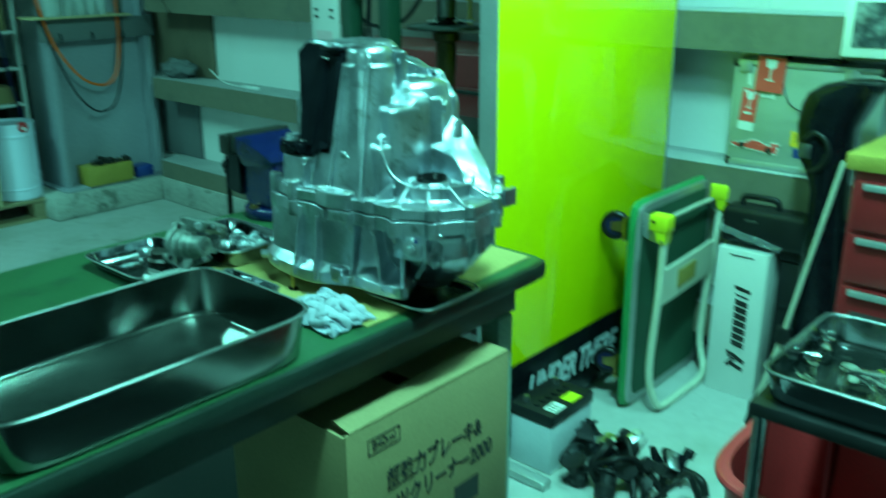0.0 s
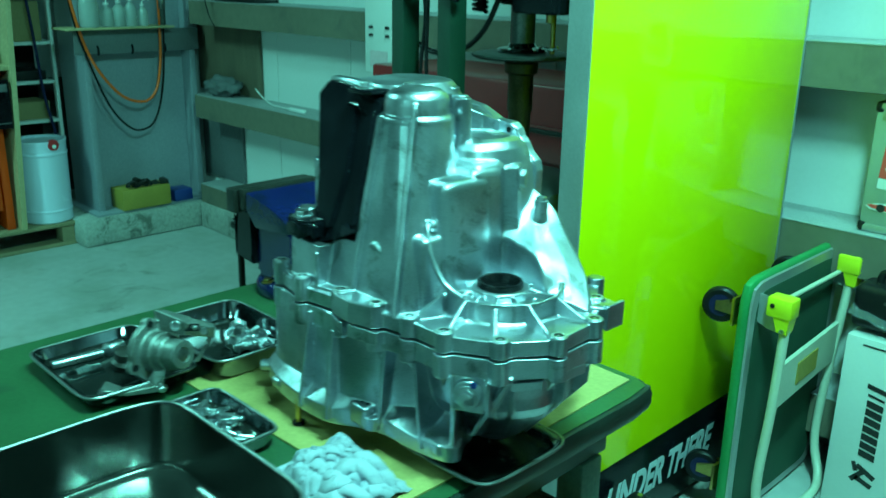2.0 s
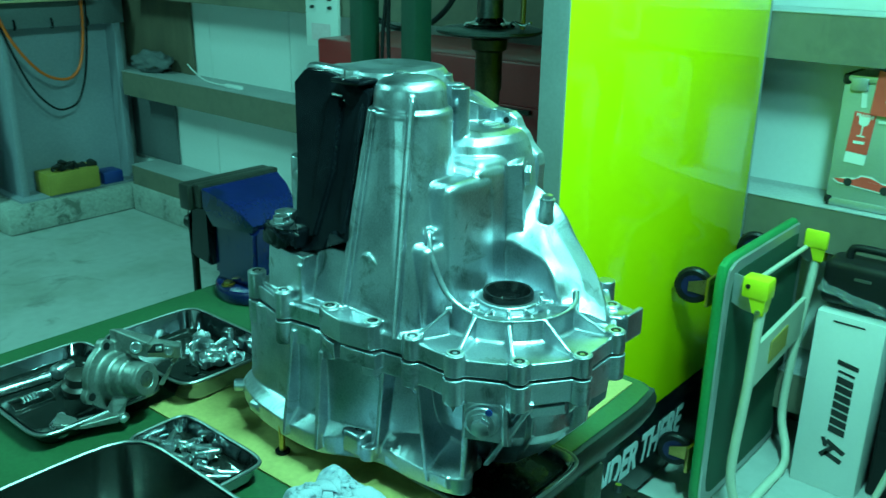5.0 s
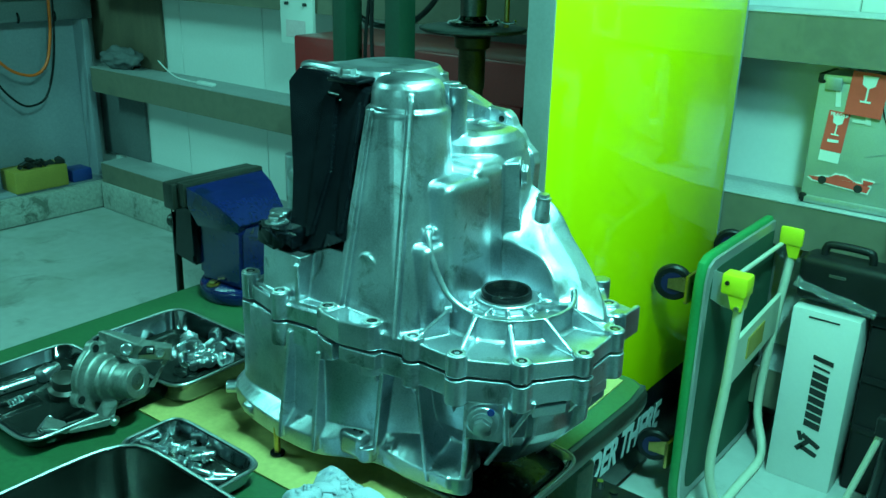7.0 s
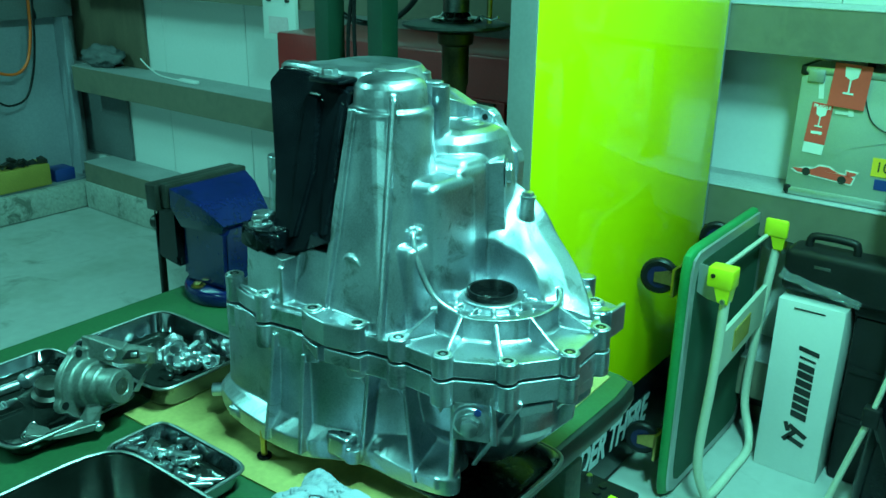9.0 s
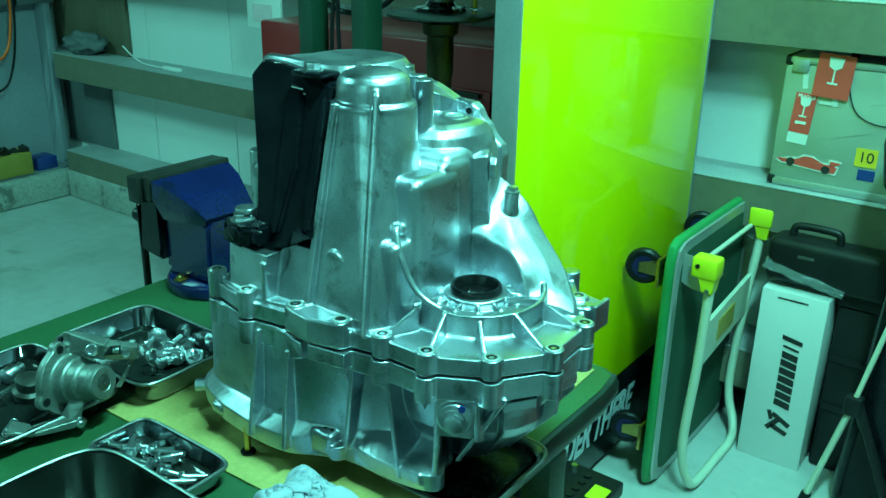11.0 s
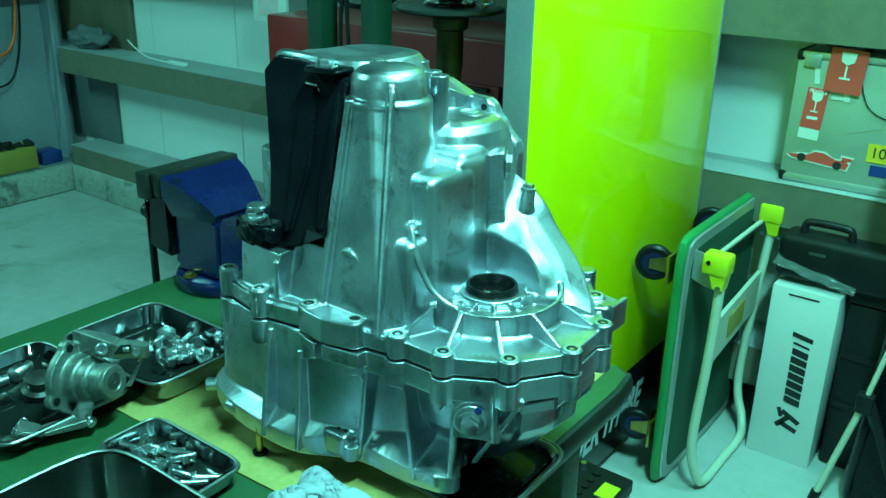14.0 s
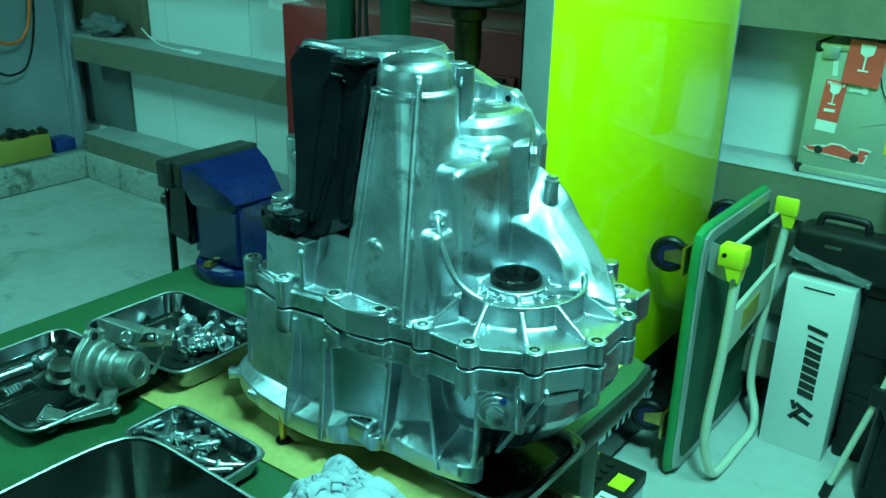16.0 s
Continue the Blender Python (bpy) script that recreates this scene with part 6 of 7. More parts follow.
# discarded black car parts on the floor
rnd = random.Random(21)
heap = thing("engine_parts", -1.15, 2.12, 0, "heap of oily black engine brackets and hoses", "engine parts")
for k, (x, y, z) in enumerate([(-1.30, 2.20, 0.05), (-1.27, 2.14, 0.09), (-1.31, 2.12, 0.03), (-1.25, 2.05, 0.03), (-1.23, 2.00, 0.03), (-1.20, 2.12, 0.05), (-1.16, 2.05, 0.03), (-1.15, 2.16, 0.06), (-1.10, 2.10, 0.03), (-1.08, 2.20, 0.03), (-1.04, 2.12, 0.03), (-1.03, 2.05, 0.03), (-1.12, 1.99, 0.03), (-0.99, 2.22, 0.06), (-0.97, 2.17, 0.03), (-1.05, 2.26, 0.03), (-1.20, 2.21, 0.03)]):
    t = bmesh.new()
    turn = pose(x, y, z, rnd.uniform(-50, 50), rnd.uniform(-50, 50), rnd.uniform(0, 180))
    kind = k % 4
    if kind == 0:
        lathe(t, [(0.012, -0.045), (0.030, -0.040), (0.034, -0.01), (0.026, 0.0), (0.026, 0.03), (0.038, 0.034), (0.038, 0.042), (0.014, 0.044)], turn, 20)
    elif kind == 1:
        block(t, (-0.055, -0.006, -0.022), (0.055, 0.006, 0.022), 0.003, turn)
        for a in (-0.04, 0.04):
            rod(t, turn @ Vector((a, -0.016, 0)), turn @ Vector((a, 0.018, 0)), 0.015)
        hull(t, [turn @ Vector(p) for p in ((-0.03, 0.0, 0.02), (0.03, 0.0, 0.02), (-0.01, 0.05, 0.02), (0.02, 0.05, 0.02), (-0.03, 0.0, 0.012), (0.03, 0.0, 0.012), (-0.01, 0.05, 0.012), (0.02, 0.05, 0.012))])
    elif kind == 2:
        pipe(t, [turn @ Vector(p) for p in ((-0.07, 0, 0), (-0.03, 0.03, 0.01), (0.01, 0.02, 0.035), (0.05, -0.02, 0.02), (0.08, -0.01, -0.01))], 0.014, 12)
        rod(t, turn @ Vector((-0.076, -0.006, 0)), turn @ Vector((-0.055, 0.012, 0.004)), 0.018)
    else:
        hull(t, [turn @ Vector((rnd.uniform(-0.05, 0.05), rnd.uniform(-0.035, 0.035), rnd.uniform(-0.025, 0.025))) for _ in range(14)])
        bmesh.ops.bevel(t, geom=t.edges[:], offset=0.004, segments=2, affect="EDGES")
    low = min(v.co.z for v in t.verts)
    if low < 0.001:
        bmesh.ops.translate(t, vec=(0, 0, 0.001 - low), verts=t.verts)
    part(("housing", "bracket", "hose", "block")[kind], t, BLACK_PLASTIC if kind != 1 else BLACK_PAINT, heap)
for x, y, z, turn in ((-1.212, 2.131, 0.105, 30), (-1.165, 2.225, 0.09, 70), (-1.01, 2.19, 0.085, 120)):
    t = bmesh.new()
    block(t, (-0.032, -0.016, -0.006), (0.032, 0.016, 0.006), 0.003, pose(x, y, z, 14, -18, turn))
    rod(t, pose(x, y, z, 14, -18, turn) @ Vector((0.012, 0, 0)), pose(x, y, z, 14, -18, turn) @ Vector((0.012, 0, 0.018)), 0.011)
    part("bright_bracket", t, ZINC, heap, "pale zinc plated bracket")
for x0, y0, x1, y1 in ((-1.26, 1.98, -0.98, 2.10), (-1.28, 2.24, -1.04, 2.02), (-1.0, 2.0, -0.89, 2.14)):
    part("hose", pipe(bmesh.new(), [(x0, y0, 0.012), ((2 * x0 + x1) / 3 + 0.03, (2 * y0 + y1) / 3, 0.11), ((x0 + 2 * x1) / 3, (y0 + 2 * y1) / 3 + 0.03, 0.10), (x1, y1, 0.012)], 0.010), BLACK_RUBBER, heap)

# ---- press behind the bench ----
press = thing("shop_press", -1.90, 1.98, 0, "dark green hydraulic shop press with steel ram and handwheel", "press")
for x in (-2.045, -1.885):
    part("post", block(bmesh.new(), (x, 1.845, 0.04), (x + 0.043, 1.90, 1.80), 0.004), PRESS_GREEN, press, "green channel post")
part("head", block(bmesh.new(), (-2.12, 1.905, 1.510), (-1.735, 2.20, 1.72), 0.008), PRESS_GREEN, press, "green cross head")
part("head_block", block(bmesh.new(), (-1.734, 1.93, 1.44), (-1.60, 2.20, 1.74), 0.008), BLACK_PAINT, press, "black end block")
for x in (-2.10, -2.00, -1.94, -1.84):
    t = bmesh.new()
    weld(t, bolt(bmesh.new(), 0, 0, 0, 0.011, 0.012), facing(x, 1.9045, 1.575, (1, 0, 0), (0, 0, 1)))
    part("bolt", t, BLACK_PAINT, press)
t = hull(bmesh.new(), [(x, y, z) for y in (1.838, 1.8445) for x, z in ((-2.165, 1.80), (-2.03, 1.80), (-2.03, 1.500), (-2.055, 1.498), (-2.095, 1.515), (-2.12, 1.545), (-2.165, 1.60))])
part("gusset", t, PRESS_GREEN, press, "dark gusset plate")
for x, z in ((-2.155, 1.585), (-2.115, 1.535), (-2.075, 1.508)):
    t = bmesh.new()
    weld(t, bolt(bmesh.new(), 0, 0, 0, 0.011, 0.014), facing(x + 0.02, 1.8375, z + 0.03, (1, 0, 0), (0, 0, 1)))
    part("bolt", t, BLACK_PAINT, press)
part("pump_barrel", rod(bmesh.new(), (-2.020, 1.826, 1.532), (-1.888, 1.826, 1.538), 0.015, bevel=0.003), DARK_STEEL, press, "dark pump barrel")
t = hull(bmesh.new(), [(x, y, z) for y in (1.835, 1.8445) for x, z in ((-1.895, 1.51), (-1.80, 1.51), (-1.80, 1.49), (-1.815, 1.462), (-1.84, 1.468), (-1.86, 1.485), (-1.895, 1.488))])
part("lug", t, BLACK_PAINT, press, "black bracket lug")
part("cylinder", rod(bmesh.new(), (-1.80, 2.05, 1.455), (-1.80, 2.05, 1.5095), 0.058, bevel=0.006), BLACK_PAINT, press, "black hydraulic cylinder")
part("back_plate", block(bmesh.new(), (-1.80, 2.276, 0.05), (-1.60, 2.29, 1.80), 0.003), BLACK_PAINT, press, "dark back plate")
part("base", block(bmesh.new(), (-2.10, 1.82, 0.0), (-1.60, 2.30, 0.05), 0.006), PRESS_GREEN, press)
part("bed", block(bmesh.new(), (-2.10, 1.96, 0.90), (-1.62, 2.22, 1.035), 0.006), DARK_STEEL, press, "dark steel press bed")
part("post", block(bmesh.new(), (-1.70, 2.221, 0.04), (-1.648, 2.275, 1.80), 0.004), PRESS_GREEN, press, "green channel post")
part("ram", rod(bmesh.new(), (-1.80, 2.05, 1.345), (-1.80, 2.05, 1.456), 0.030), PLATE_STEEL, press, "greasy grey steel ram")
part("handwheel", lathe(bmesh.new(), [(0.02, 1.326), (0.112, 1.330), (0.122, 1.335), (0.122, 1.340), (0.110, 1.343), (0.02, 1.345)], Matrix.Translation((-1.80, 2.05, 0)), 48), DARK_STEEL, press, "thin dark round plate")
part("collar", lathe(bmesh.new(), [(0.02, 1.343), (0.056, 1.344), (0.060, 1.348), (0.056, 1.353), (0.036, 1.357), (0.030, 1.366), (0.02, 1.366)], Matrix.Translation((-1.80, 2.05, 0)), 48), CHROME, press, "polished collar")
part("sleeve", lathe(bmesh.new(), [(0.02, 1.10), (0.026, 1.10), (0.028, 1.20), (0.031, 1.205), (0.031, 1.29), (0.040, 1.296), (0.042, 1.318), (0.034, 1.3255)], Matrix.Translation((-1.80, 2.05, 0))), AGED_BRASS, press, "dark brass toned sleeve")
part("tie_rod", rod(bmesh.new(), (-1.715, 2.06, 1.345), (-1.715, 2.06, 1.44), 0.006), BRASS, press, "yellow passivated tie rod")
part("fitting", rod(bmesh.new(), (-1.690, 2.02, 1.418), (-1.690, 2.02, 1.4395), 0.012, bevel=0.002), BRASS, press, "brass hose fitting")
part("hook", pipe(bmesh.new(), [(-1.71, 2.0, 1.352), (-1.69, 1.99, 1.366), (-1.66, 1.985, 1.362), (-1.64, 1.985, 1.368)], 0.003), CHROME, press, "bright wire hook")
pts = [(-1.872 + 0.017 * math.cos(k * 0.6), 1.975 + 0.017 * math.sin(k * 0.6), 1.436 + 0.00105 * k) for k in range(72)]
part("spring", pipe(bmesh.new(), pts, 0.0042, 6, smooth=False), BLACK_PAINT, press, "black coil spring")
part("hose", pipe(bmesh.new(), [(-1.775, 1.95, 1.505), (-1.786, 1.95, 1.476), (-1.832, 1.95, 1.40), (-1.893, 1.95, 1.352), (-1.96, 1.95, 1.335), (-2.03, 1.95, 1.340), (-2.095, 1.95, 1.375), (-2.125, 1.95, 1.43), (-2.128, 1.95, 1.50)], 0.0065), BLACK_RUBBER, press)
for dx, bend in ((0.0, 0.006), (0.018, -0.004)):
    part("cable", pipe(bmesh.new(), [(-1.958 + dx, 1.87, 1.52), (-1.955 + dx + bend, 1.868, 1.42), (-1.962 + dx, 1.868, 1.32), (-1.960 + dx - bend, 1.868, 1.20)], 0.0045), BLACK_RUBBER, press)
part("cable_clip", rod(bmesh.new(), (-1.965, 1.87, 1.487), (-1.928, 1.87, 1.487), 0.012, bevel=0.003), DARK_STEEL, press)

chest = thing("tool_chest", -2.45, 2.75, 0, "dark red steel tool chest with black trimmed drawers", "tool chest")
part("body", block(bmesh.new(), (-3.0, 2.58, 0.08), (-1.98, 2.985, 1.19), 0.01), RED_PAINT, chest)
for k in range(7):
    z = 0.20 + k * 0.125
    d = part("drawer", block(bmesh.new(), (-2.93, 2.562, z), (-2.0, 2.579, z + 0.112), 0.004), RED_PAINT, chest)
    part("pull", block(bmesh.new(), (-2.90, 2.545, z + 0.092), (-2.03, 2.5615, z + 0.106), 0.003), IRON, d, "dark drawer pull")
for k in range(3):
    z = 0.80 + k * 0.11
    d = part("drawer", block(bmesh.new(), (-1.979, 2.62, z), (-1.962, 2.95, z + 0.1), 0.004), RED_PAINT, chest)

# Black block added to stand for the shaded gap right of the chest.
single("locker", block(bmesh.new(), (-1.955, 2.62, 0.0), (-1.60, 2.985, 1.16), 0.01), BLACK_PLASTIC, "black block filling the shaded gap beside the red chest", "locker")

# notice board hung on the girt
board = thing("socket_board", -3.4, 2.98, 1.1, "narrow white board with hooks hanging from the girt", "board")
part("sheet", block(bmesh.new(), (-3.52, 2.975, 1.09), (-3.32, 2.992, 1.415), 0.003), WHITE_CARD, board)
for x in (-3.47, -3.36):
    for z in (1.29, 1.255):
        part("hook", rod(bmesh.new(), (x, 2.974, z), (x, 2.960, z), 0.007), INK, board)
part("note", block(bmesh.new(), (-3.482, 2.972, 1.118), (-3.365, 2.9745, 1.188)), material("pink_note", (0.70, 0.52, 0.55), 0.6), board)

# ---- the far corner: racks, pail, orange cabinets ----
rack = thing("shelf_rack", -5.62, 2.2, 0, "dark storage rack with white shelf edges", "rack")
part("back", block(bmesh.new(), (-5.98, 1.2, 0.14), (-5.96, 2.40, 2.2)), BLACK_PLASTIC, rack)
for y in (2.10, 2.395):
    part("upright", block(bmesh.new(), (-5.70, y, 0.14), (-5.66, y + 0.02, 2.2), 0.003), WHITE_PAINT if y > 2.2 else BLACK_PLASTIC, rack)
for z in (0.44, 0.66, 0.885, 1.105, 1.52):
    s = part("shelf", block(bmesh.new(), (-5.955, 2.122, z - 0.01), (-5.66, 2.393, z + 0.008)), WHITE_PAINT, rack, "white shelf")
for z, h, m in ((0.67, 0.10, CARDBOARD), (0.895, 0.05, BLACK_PLASTIC), (1.115, 0.22, CARDBOARD)):
    single("carton", block(bmesh.new(), (-5.92, 2.15, z - 0.0015), (-5.69, 2.36, z + h), 0.004), m, "small storage box on the rack shelf", "box", "boxes on the rack")

single("cable", pipe(bmesh.new(), [(-5.63, 2.20, 2.1), (-5.62, 2.25, 1.6), (-5.62, 2.286, 1.168), (-5.62, 2.309, 0.827), (-5.61, 2.343, 0.60), (-5.60, 2.36, 0.42)], 0.008), RIM_BLUE, "dark blue cable hanging down in front of the rack", "cable")

pallet = thing("pallet", -5.75, 1.6, 0, "weathered wooden pallet under the cabinets", "pallet")
for x in (-6.3, -6.08, -5.86, -5.64, -5.42):
    part("deck_board", block(bmesh.new(), (x, 0.4, 0.118), (x + 0.14, 2.34, 0.139), 0.004), PALLET_WOOD, pallet)
for y in (0.42, 0.98, 1.54, 2.20):
    for x in (-6.28, -5.84, -5.40):
        part("block", block(bmesh.new(), (x, y, 0.022), (x + 0.1, y + 0.13, 0.1175), 0.004), PALLET_WOOD, pallet)
for k in range(4):
    part("mark", card(bmesh.new(), facing(-5.2995, 1.575 + k * 0.02, 0.072, (0, 1, 0), (0, 0, 1)), 0.012, 0.026), INK, pallet, "stencilled mark")
for x in (-6.28, -5.84, -5.40):
    part("runner", block(bmesh.new(), (x, 0.4, 0.0), (x + 0.1, 2.34, 0.0215), 0.003), PALLET_WOOD, pallet)

pail = thing("pail", -5.42, 2.18, 0.139, "white steel pail with a red cap on a pallet", "pail")
part("drum", lathe(bmesh.new(), [(0.125, 0.140), (0.132, 0.146), (0.132, 0.20), (0.136, 0.204), (0.136, 0.212), (0.132, 0.216), (0.135, 0.52), (0.139, 0.525), (0.139, 0.535), (0.135, 0.54), (0.136, 0.585), (0.140, 0.595), (0.140, 0.605), (0.125, 0.603), (0.120, 0.592)], Matrix.Translation((-5.42, 2.18, 0)), 48), PAIL_WHITE, pail)
cap = rod(bmesh.new(), (-5.30, 2.20, 0.585), (-5.278, 2.203, 0.585), 0.030)
cap = part("cap", cap, RED_PLASTIC, pail, "round red cap")
part("cap_dot", rod(bmesh.new(), (-5.278, 2.203, 0.578), (-5.272, 2.203, 0.578), 0.011), WHITE_PAINT, cap)

cab = thing("tool_cabinet", -5.6, 1.6, 0.139, "orange steel workshop cabinet with plywood worktop", "cabinet")
part("drawer_unit", block(bmesh.new(), (-5.95, 0.75, 0.85), (-5.33, 1.985, 1.0), 0.006), ORANGE, cab, "orange drawer unit")
for y0, y1 in ((0.76, 1.365), (1.375, 1.98)):
    part("drawer", block(bmesh.new(), (-5.3295, y0, 0.852), (-5.311, y1, 0.957), 0.005), ORANGE, cab, "orange drawer front")
part("rail", block(bmesh.new(), (-5.3295, 0.75, 0.972), (-5.308, 1.985, 1.0), 0.003), ORANGE, cab)
part("gap", block(bmesh.new(), (-5.3297, 0.76, 0.958), (-5.322, 1.98, 0.9715)), BLACK_PLASTIC, cab, "dark drawer gap")
for y in (1.752, 1.783):
    part("keyhole", block(bmesh.new(), (-5.3108, y - 0.011, 0.872), (-5.3085, y + 0.011, 0.898), 0.001), BLACK_PLASTIC, cab, "small black socket")
part("body", block(bmesh.new(), (-5.95, 1.485, 0.255), (-5.315, 1.915, 0.70), 0.008), ORANGE, cab, "orange cupboard")
part("leg", block(bmesh.new(), (-5.95, 1.925, 0.14), (-5.325, 1.968, 0.85), 0.004), ORANGE, cab)
part("leg", block(bmesh.new(), (-5.95, 1.40, 0.14), (-5.40, 1.44, 0.85), 0.004), ORANGE, cab)
part("base", block(bmesh.new(), (-5.93, 1.50, 0.1395), (-5.40, 1.89, 0.254), 0.004), BLACK_PLASTIC, cab)
part("worktop", block(bmesh.new(), (-5.97, 0.70, 1.001), (-5.29, 2.03, 1.026), 0.003), PLY, cab, "plywood worktop")
side = hull(bmesh.new(), [(x, y + lean, z) for x in (-5.97, -5.27) for z, lean in ((0.1395, -0.055), (2.3, 0.055)) for y in (2.035, 2.063)])
part("side_panel", side, PLY, cab, "tall plywood side panel")
for y, z in ((1.749, 0.655), (1.74, 0.315)):
    part("latch", block(bmesh.new(), (-5.3145, y - 0.025, z - 0.012), (-5.305, y + 0.025, z + 0.012), 0.003), ZINC, cab)
top_box = thing("machine", -5.62, 1.55, 1.026, "orange steel machine case standing on the worktop", "machine")
part("case", block(bmesh.new(), (-5.90, 0.95, 1.0265), (-5.40, 1.80, 1.42), 0.015), ORANGE, top_box)
part("cover", block(bmesh.new(), (-5.3995, 1.00, 1.135), (-5.391, 1.785, 1.405), 0.006), ORANGE, top_box, "orange cover sheet")
part("slot", block(bmesh.new(), (-5.3997, 1.60, 1.106), (-5.394, 1.79, 1.117)), BLACK_PLASTIC, top_box, "dark ventilation slot")
part("frame_post", block(bmesh.new(), (-5.41, 1.878, 1.0265), (-5.375, 1.897, 1.62), 0.003), ORANGE, top_box, "thin orange upright")
part("frame_rail", block(bmesh.new(), (-5.41, 1.0, 1.60), (-5.375, 1.877, 1.62), 0.003), ORANGE, top_box)
part("cable", pipe(bmesh.new(), [(-5.36, 1.69, 1.33), (-5.36, 1.68, 1.22), (-5.36, 1.645, 1.14), (-5.36, 1.58, 1.10), (-5.36, 1.48, 1.075), (-5.37, 1.2, 1.05)], 0.008), BLACK_RUBBER, top_box, "dark hose")
scraper = thing("scraper", -5.39, 1.855, 1.07, "flat steel scraper with a pale wooden handle", "scraper")
part("blade", hull(bmesh.new(), [(-5.398 + dx, 1.838 + y, z) for dx in (0, 0.006) for y, z in ((-0.034, 1.0268), (0.034, 1.0268), (0.032, 1.19), (0.014, 1.24), (-0.014, 1.24), (-0.032, 1.19))]), PLATE_STEEL, scraper, "grey steel blade")
part("handle", rod(bmesh.new(), (-5.395, 1.835, 1.215), (-5.395, 1.842, 1.33), 0.012, 0.015), PLY, scraper, "pale wooden handle")
t = bmesh.new()
bmesh.ops.create_icosphere(t, subdivisions=4, radius=1.0)
for v in t.verts:
    q = v.co.copy()
    v.co = Vector((-5.372 + 0.020 * q.x, 1.765 + 0.045 * q.y, 1.270 + 0.030 * q.z)) + q * (0.022 * noise.noise(q * 2.1) + 0.014 * abs(noise.noise(q * 4.4)))
single("rag", t, CLOTH, "small pale rag tucked on the orange machine", "rag", sharp=180)
roll = thing("tape_roll", -5.40, 1.945, 1.0265, "white tape roll standing on edge beside the machine", "tape roll")
part("roll", lathe(bmesh.new(), [(0.048, -0.018), (0.074, -0.018), (0.078, -0.014), (0.078, 0.014), (0.074, 0.018), (0.048, 0.018), (0.048, -0.018)], facing(-5.40, 1.945, 1.1045, (-0.80, 0.6, 0), (0, 0, 1)), 40), WHITE_PAINT, roll)
pack = thing("glove_pack", -5.29, 1.90, 0.70, "bunched blue pouch over a black packet hanging on the cabinet", "packet")
t = hull(bmesh.new(), [(x, y, z) for x, g in ((-5.308, 0.0), (-5.266, 0.006)) for y, z in ((1.808 + g, 0.945 - g), (2.012 - g, 0.957 - g), (2.008 - g, 0.694 + g), (1.818 + g, 0.700 + g))])
part("bag", t, BLACK_PAINT, pack, "glossy black packet")
part("window", block(bmesh.new(), (-5.2665, 1.935, 0.895), (-5.2645, 1.995, 0.935), 0.001), DARK_CLOTH, pack, "grey label on the packet")
part("seam", block(bmesh.new(), (-5.2665, 1.90, 0.728), (-5.2635, 1.998, 0.733), 0.001), DARK_CLOTH, pack)
t = bmesh.new()
bmesh.ops.create_icosphere(t, subdivisions=4, radius=1.0)
for v in t.verts:
    q = v.co.copy()
    v.co = Vector((-5.258 + 0.020 * q.x, 1.860 + 0.058 * q.y - 0.10 * (q.z * 0.06), 0.917 + 0.062 * q.z)) + Vector((0.3 * q.x, q.y, q.z)) * (0.018 * noise.noise(q * 2.0) + 0.010 * abs(noise.noise(q * 4.6)))
part("pouch", t, VIVID_BLUE, pack, "bunched blue plastic pouch")
writing("lettering", "V-40", 0.068, facing(-5.2652, 1.850, 0.780, (0, 0, -1), (0, 1, 0)), VIVID_BLUE, pack, bold=0.0022)

# things on the column
shelf = thing("wall_shelf", -5.3, 2.7, 1.2, "narrow wooden shelf fixed across the column", "shelf")
part("board", block(bmesh.new(), (-5.379, 2.30, 1.197), (-5.19, 2.93, 1.208), 0.003), PLY, shelf)
rnd = random.Random(3)
for k, (y, r, h) in enumerate(((2.46, 0.055, 0.20), (2.56, 0.038, 0.13), (2.63, 0.036, 0.14), (2.70, 0.034, 0.15), (2.77, 0.030, 0.12))):
    btl = thing("bottle", -5.25, y, 1.208, "translucent white plastic bottle on the column shelf", "bottle", "bottles on the shelf")
    part("body", lathe(bmesh.new(), [(r * 0.9, 1.2085), (r, 1.214), (r, 1.208 + h * 0.62), (r * 0.85, 1.208 + h * 0.75), (r * 0.35, 1.208 + h * 0.86), (r * 0.35, 1.208 + h * 0.92)], Matrix.Translation((-5.25, y, 0)), 24), CLEAR_PLASTIC, btl)
    part("cap", rod(bmesh.new(), (-5.25, y, 1.208 + h * 0.92), (-5.25, y, 1.208 + h), r * 0.42), WHITE_PAINT, btl)
    if k:
        part("spout", pipe(bmesh.new(), [(-5.25, y, 1.208 + h), (-5.25, y + 0.004, 1.225 + h), (-5.235, y + 0.018, 1.236 + h), (-5.22, y + 0.030, 1.230 + h)], 0.0035), WHITE_PAINT, btl, "bent dispensing spout")
hose = single("air_hose", pipe(bmesh.new(), [(-5.26, 2.31, 1.75), (-5.255, 2.36, 1.40), (-5.25, 2.41, 1.15), (-5.25, 2.48, 0.98), (-5.25, 2.60, 0.83), (-5.25, 2.722, 0.782), (-5.25, 2.80, 0.82), (-5.255, 2.845, 0.93), (-5.26, 2.87, 1.15), (-5.26, 2.88, 1.75)], 0.008), HOSE_ORANGE, "orange air hose hanging in a loop on the column", "hose")
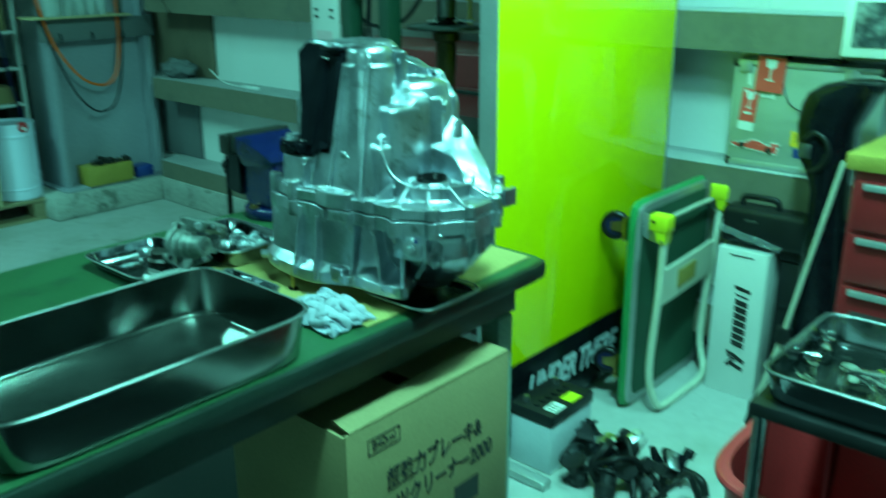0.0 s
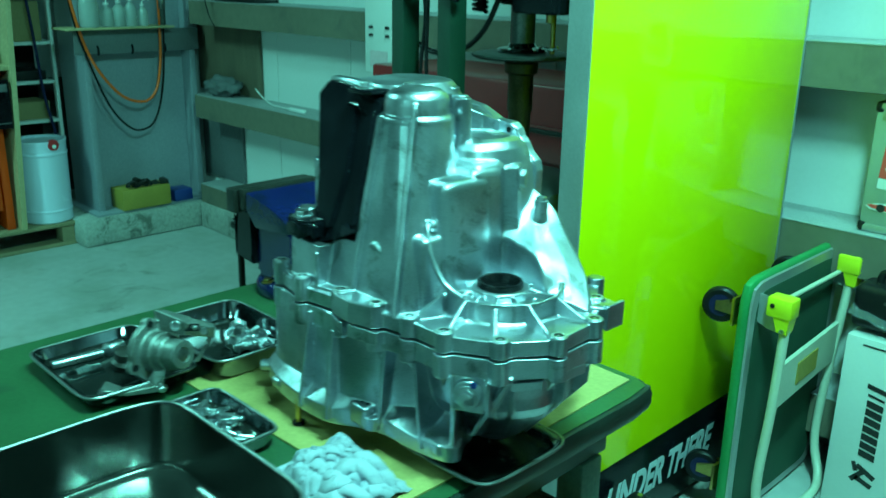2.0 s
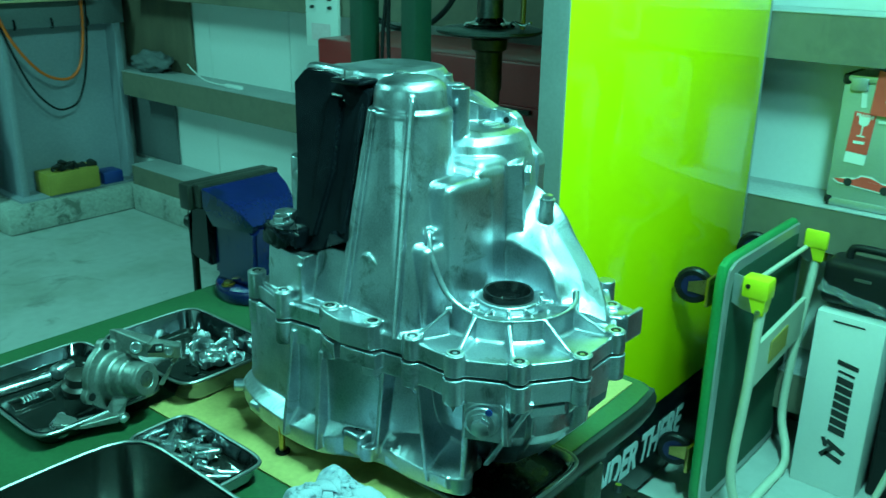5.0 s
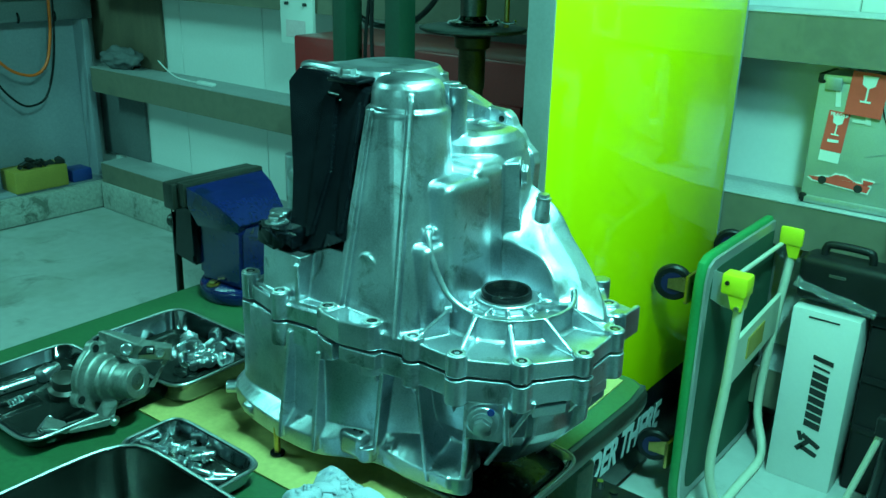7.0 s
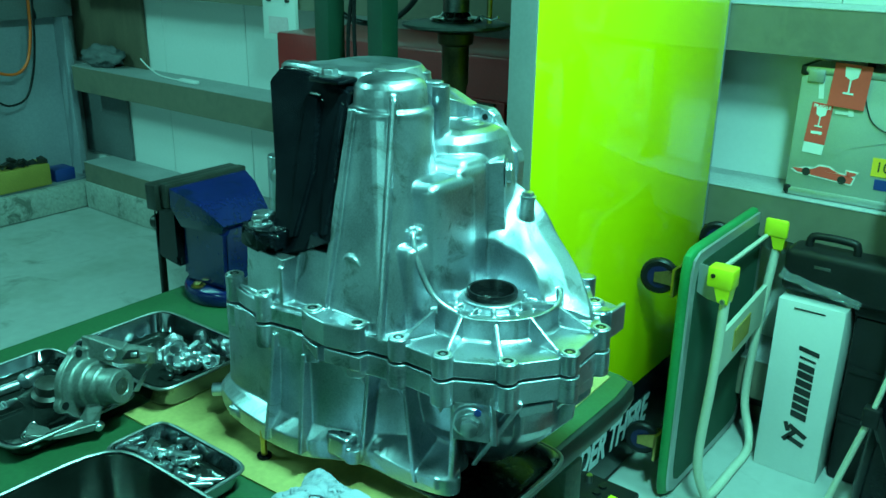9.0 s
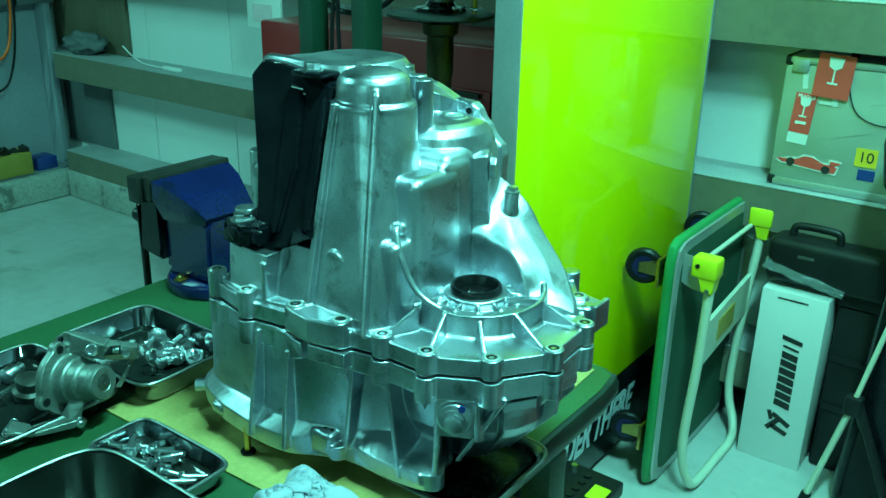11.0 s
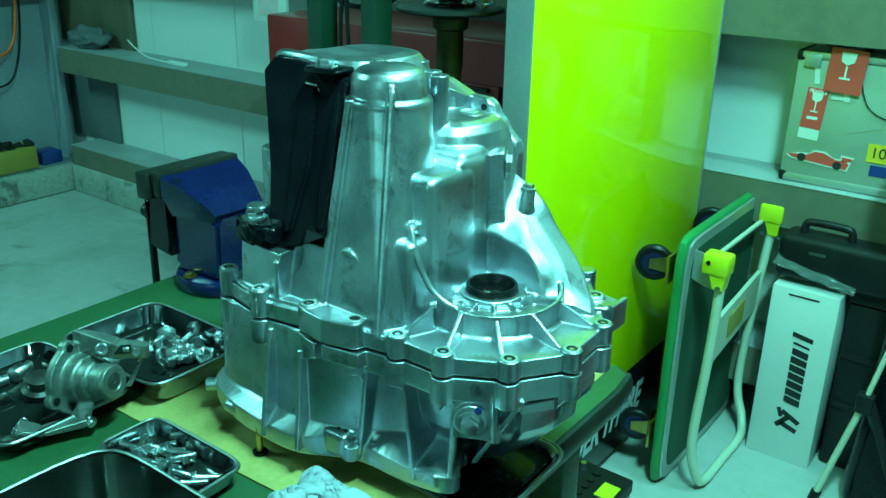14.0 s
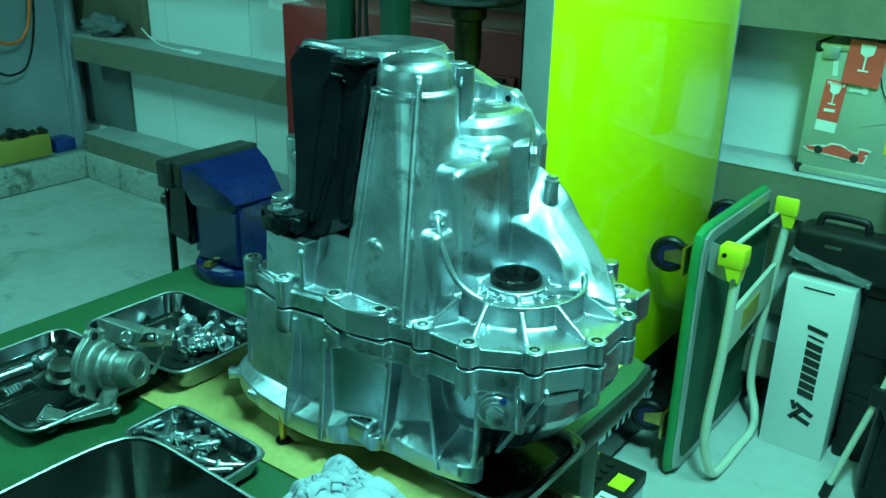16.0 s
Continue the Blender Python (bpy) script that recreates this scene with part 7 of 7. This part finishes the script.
hose = single("cable_loop", pipe(bmesh.new(), [(-5.27, 2.34, 1.75), (-5.265, 2.37, 1.3), (-5.26, 2.45, 0.99), (-5.26, 2.54, 0.76), (-5.26, 2.64, 0.64), (-5.26, 2.72, 0.62), (-5.26, 2.80, 0.67), (-5.265, 2.865, 0.86), (-5.27, 2.90, 1.2), (-5.27, 2.905, 1.75)], 0.006), BLACK_RUBBER, "dark cable hanging in a loop on the column", "cable")
ybox = thing("parts_box", -5.26, 2.67, 0.165, "yellow open box filled with dark metal parts", "box")
part("box", block(bmesh.new(), (-5.36, 2.53, 0.1655), (-5.20, 2.83, 0.285), 0.005), YELLOW_BOX, ybox)
t = bmesh.new()
for k in range(10):
    c = Vector((-5.28 + rnd.uniform(-0.05, 0.05), 2.68 + rnd.uniform(-0.12, 0.12), 0.285))
    hull(t, [c + Vector((rnd.uniform(-0.035, 0.035), rnd.uniform(-0.035, 0.035), rnd.uniform(-0.004, 0.045))) for _ in range(8)])
part("scrap", t, IRON, ybox, "dark metal scrap")
single("parts_box", block(bmesh.new(), (-5.33, 2.86, 0.1655), (-5.21, 2.98, 0.235), 0.006), BLUE_PLASTIC, "small blue plastic box beside the yellow box", "box")

# things lying on the girts
t = bmesh.new()
bmesh.ops.create_icosphere(t, subdivisions=4, radius=1.0)
for v in t.verts:
    q = v.co.copy()
    v.co = Vector((-4.97 + 0.15 * q.x, 3.09 + 0.07 * q.y, 0.868 + 0.053 * q.z)) + q * (0.03 * noise.noise(q * 2.3) + 0.02 * abs(noise.noise(q * 5.1)))
single("rag", t, DARK_CLOTH, "bundled dirty grey rag lying on the wall girt", "rag", sharp=180)
tool = thing("brush", -4.3, 3.06, 0.815, "thin white brush with a handle lying on the girt", "brush")
part("wire", pipe(bmesh.new(), [(-4.56, 3.05, 0.90), (-4.50, 3.05, 0.865), (-4.42, 3.055, 0.832), (-4.33, 3.06, 0.823), (-4.25, 3.06, 0.822)], 0.0035), WHITE_PAINT, tool)
part("handle", block(bmesh.new(), (-4.25, 3.046, 0.8155), (-4.12, 3.074, 0.834), 0.006), WHITE_PAINT, tool, "short white handle")

pipe_thing = thing("conduit", -5.25, 2.89, 1.208, "dark steel conduit running up the column", "conduit")
part("tube", rod(bmesh.new(), (-5.25, 2.89, 1.209), (-5.25, 2.905, 2.6), 0.016), DARK_STEEL, pipe_thing)
part("coupling", rod(bmesh.new(), (-5.25, 2.890, 1.30), (-5.25, 2.891, 1.36), 0.021, bevel=0.003), PLATE_STEEL, pipe_thing)
box_thing = thing("machine", -4.65, 3.08, 1.355, "black electrical device standing on the wall girt", "device")
part("case", block(bmesh.new(), (-4.82, 3.01, 1.372), (-4.66, 3.15, 1.70), 0.008), BLACK_PLASTIC, box_thing)
part("base", block(bmesh.new(), (-4.86, 3.005, 1.3555), (-4.46, 3.16, 1.3718), 0.004), BLACK_PLASTIC, box_thing)
part("knob", rod(bmesh.new(), (-4.70, 3.01, 1.45), (-4.70, 2.99, 1.45), 0.016), DARK_STEEL, box_thing)
drop = thing("air_line", -4.87, 2.94, 1.36, "grey air line drop with a brass coupler", "air line")
part("tube", rod(bmesh.new(), (-4.87, 2.95, 1.42), (-4.87, 2.95, 2.43), 0.008), PLATE_STEEL, drop)
part("coupler", rod(bmesh.new(), (-4.87, 2.95, 1.365), (-4.87, 2.95, 1.42), 0.013, bevel=0.002), ZINC, drop, "bright quick coupler")
part("cord", pipe(bmesh.new(), [(-4.87, 2.95, 1.365), (-4.85, 2.96, 1.28), (-4.83, 2.98, 1.22)], 0.003), BLACK_RUBBER, drop)
for y in (2.50, 2.70, 2.90):
    single("hook", pipe(bmesh.new(), [(-5.30, y, 1.12), (-5.27, y, 1.10), (-5.262, y, 1.075), (-5.272, y, 1.058), (-5.285, y, 1.065)], 0.006), BLACK_PAINT, "black steel hook on the column plate", "hook", "hooks on the column")

# fittings of the aluminium case
for x in (-1.262, -0.905):
    latch = part("latch", block(bmesh.new(), (x - 0.022, 3.026, 1.150), (x + 0.022, 3.0345, 1.186), 0.003), ALU_TRIM, case, "small steel latch")
part("wire", pipe(bmesh.new(), [(-1.13, 3.031, 1.185), (-1.125, 3.031, 1.12), (-1.10, 3.031, 1.06), (-1.06, 3.031, 1.035), (-1.01, 3.031, 1.03), (-0.96, 3.031, 1.05)], 0.0016), BLACK_RUBBER, case, "thin dark cord")
for x, z, w, h in ((-1.10, 0.99, 0.10, 0.002), (-0.95, 0.93, 0.002, 0.09), (-1.0, 1.10, 0.14, 0.0018)):
    part("scratch", card(bmesh.new(), facing(x, 3.0345, z, (1, 0, 0), (0, 0, 1)) @ pose(0, 0, 0, 0, 0, 17), w, h), ALU_TRIM, case)
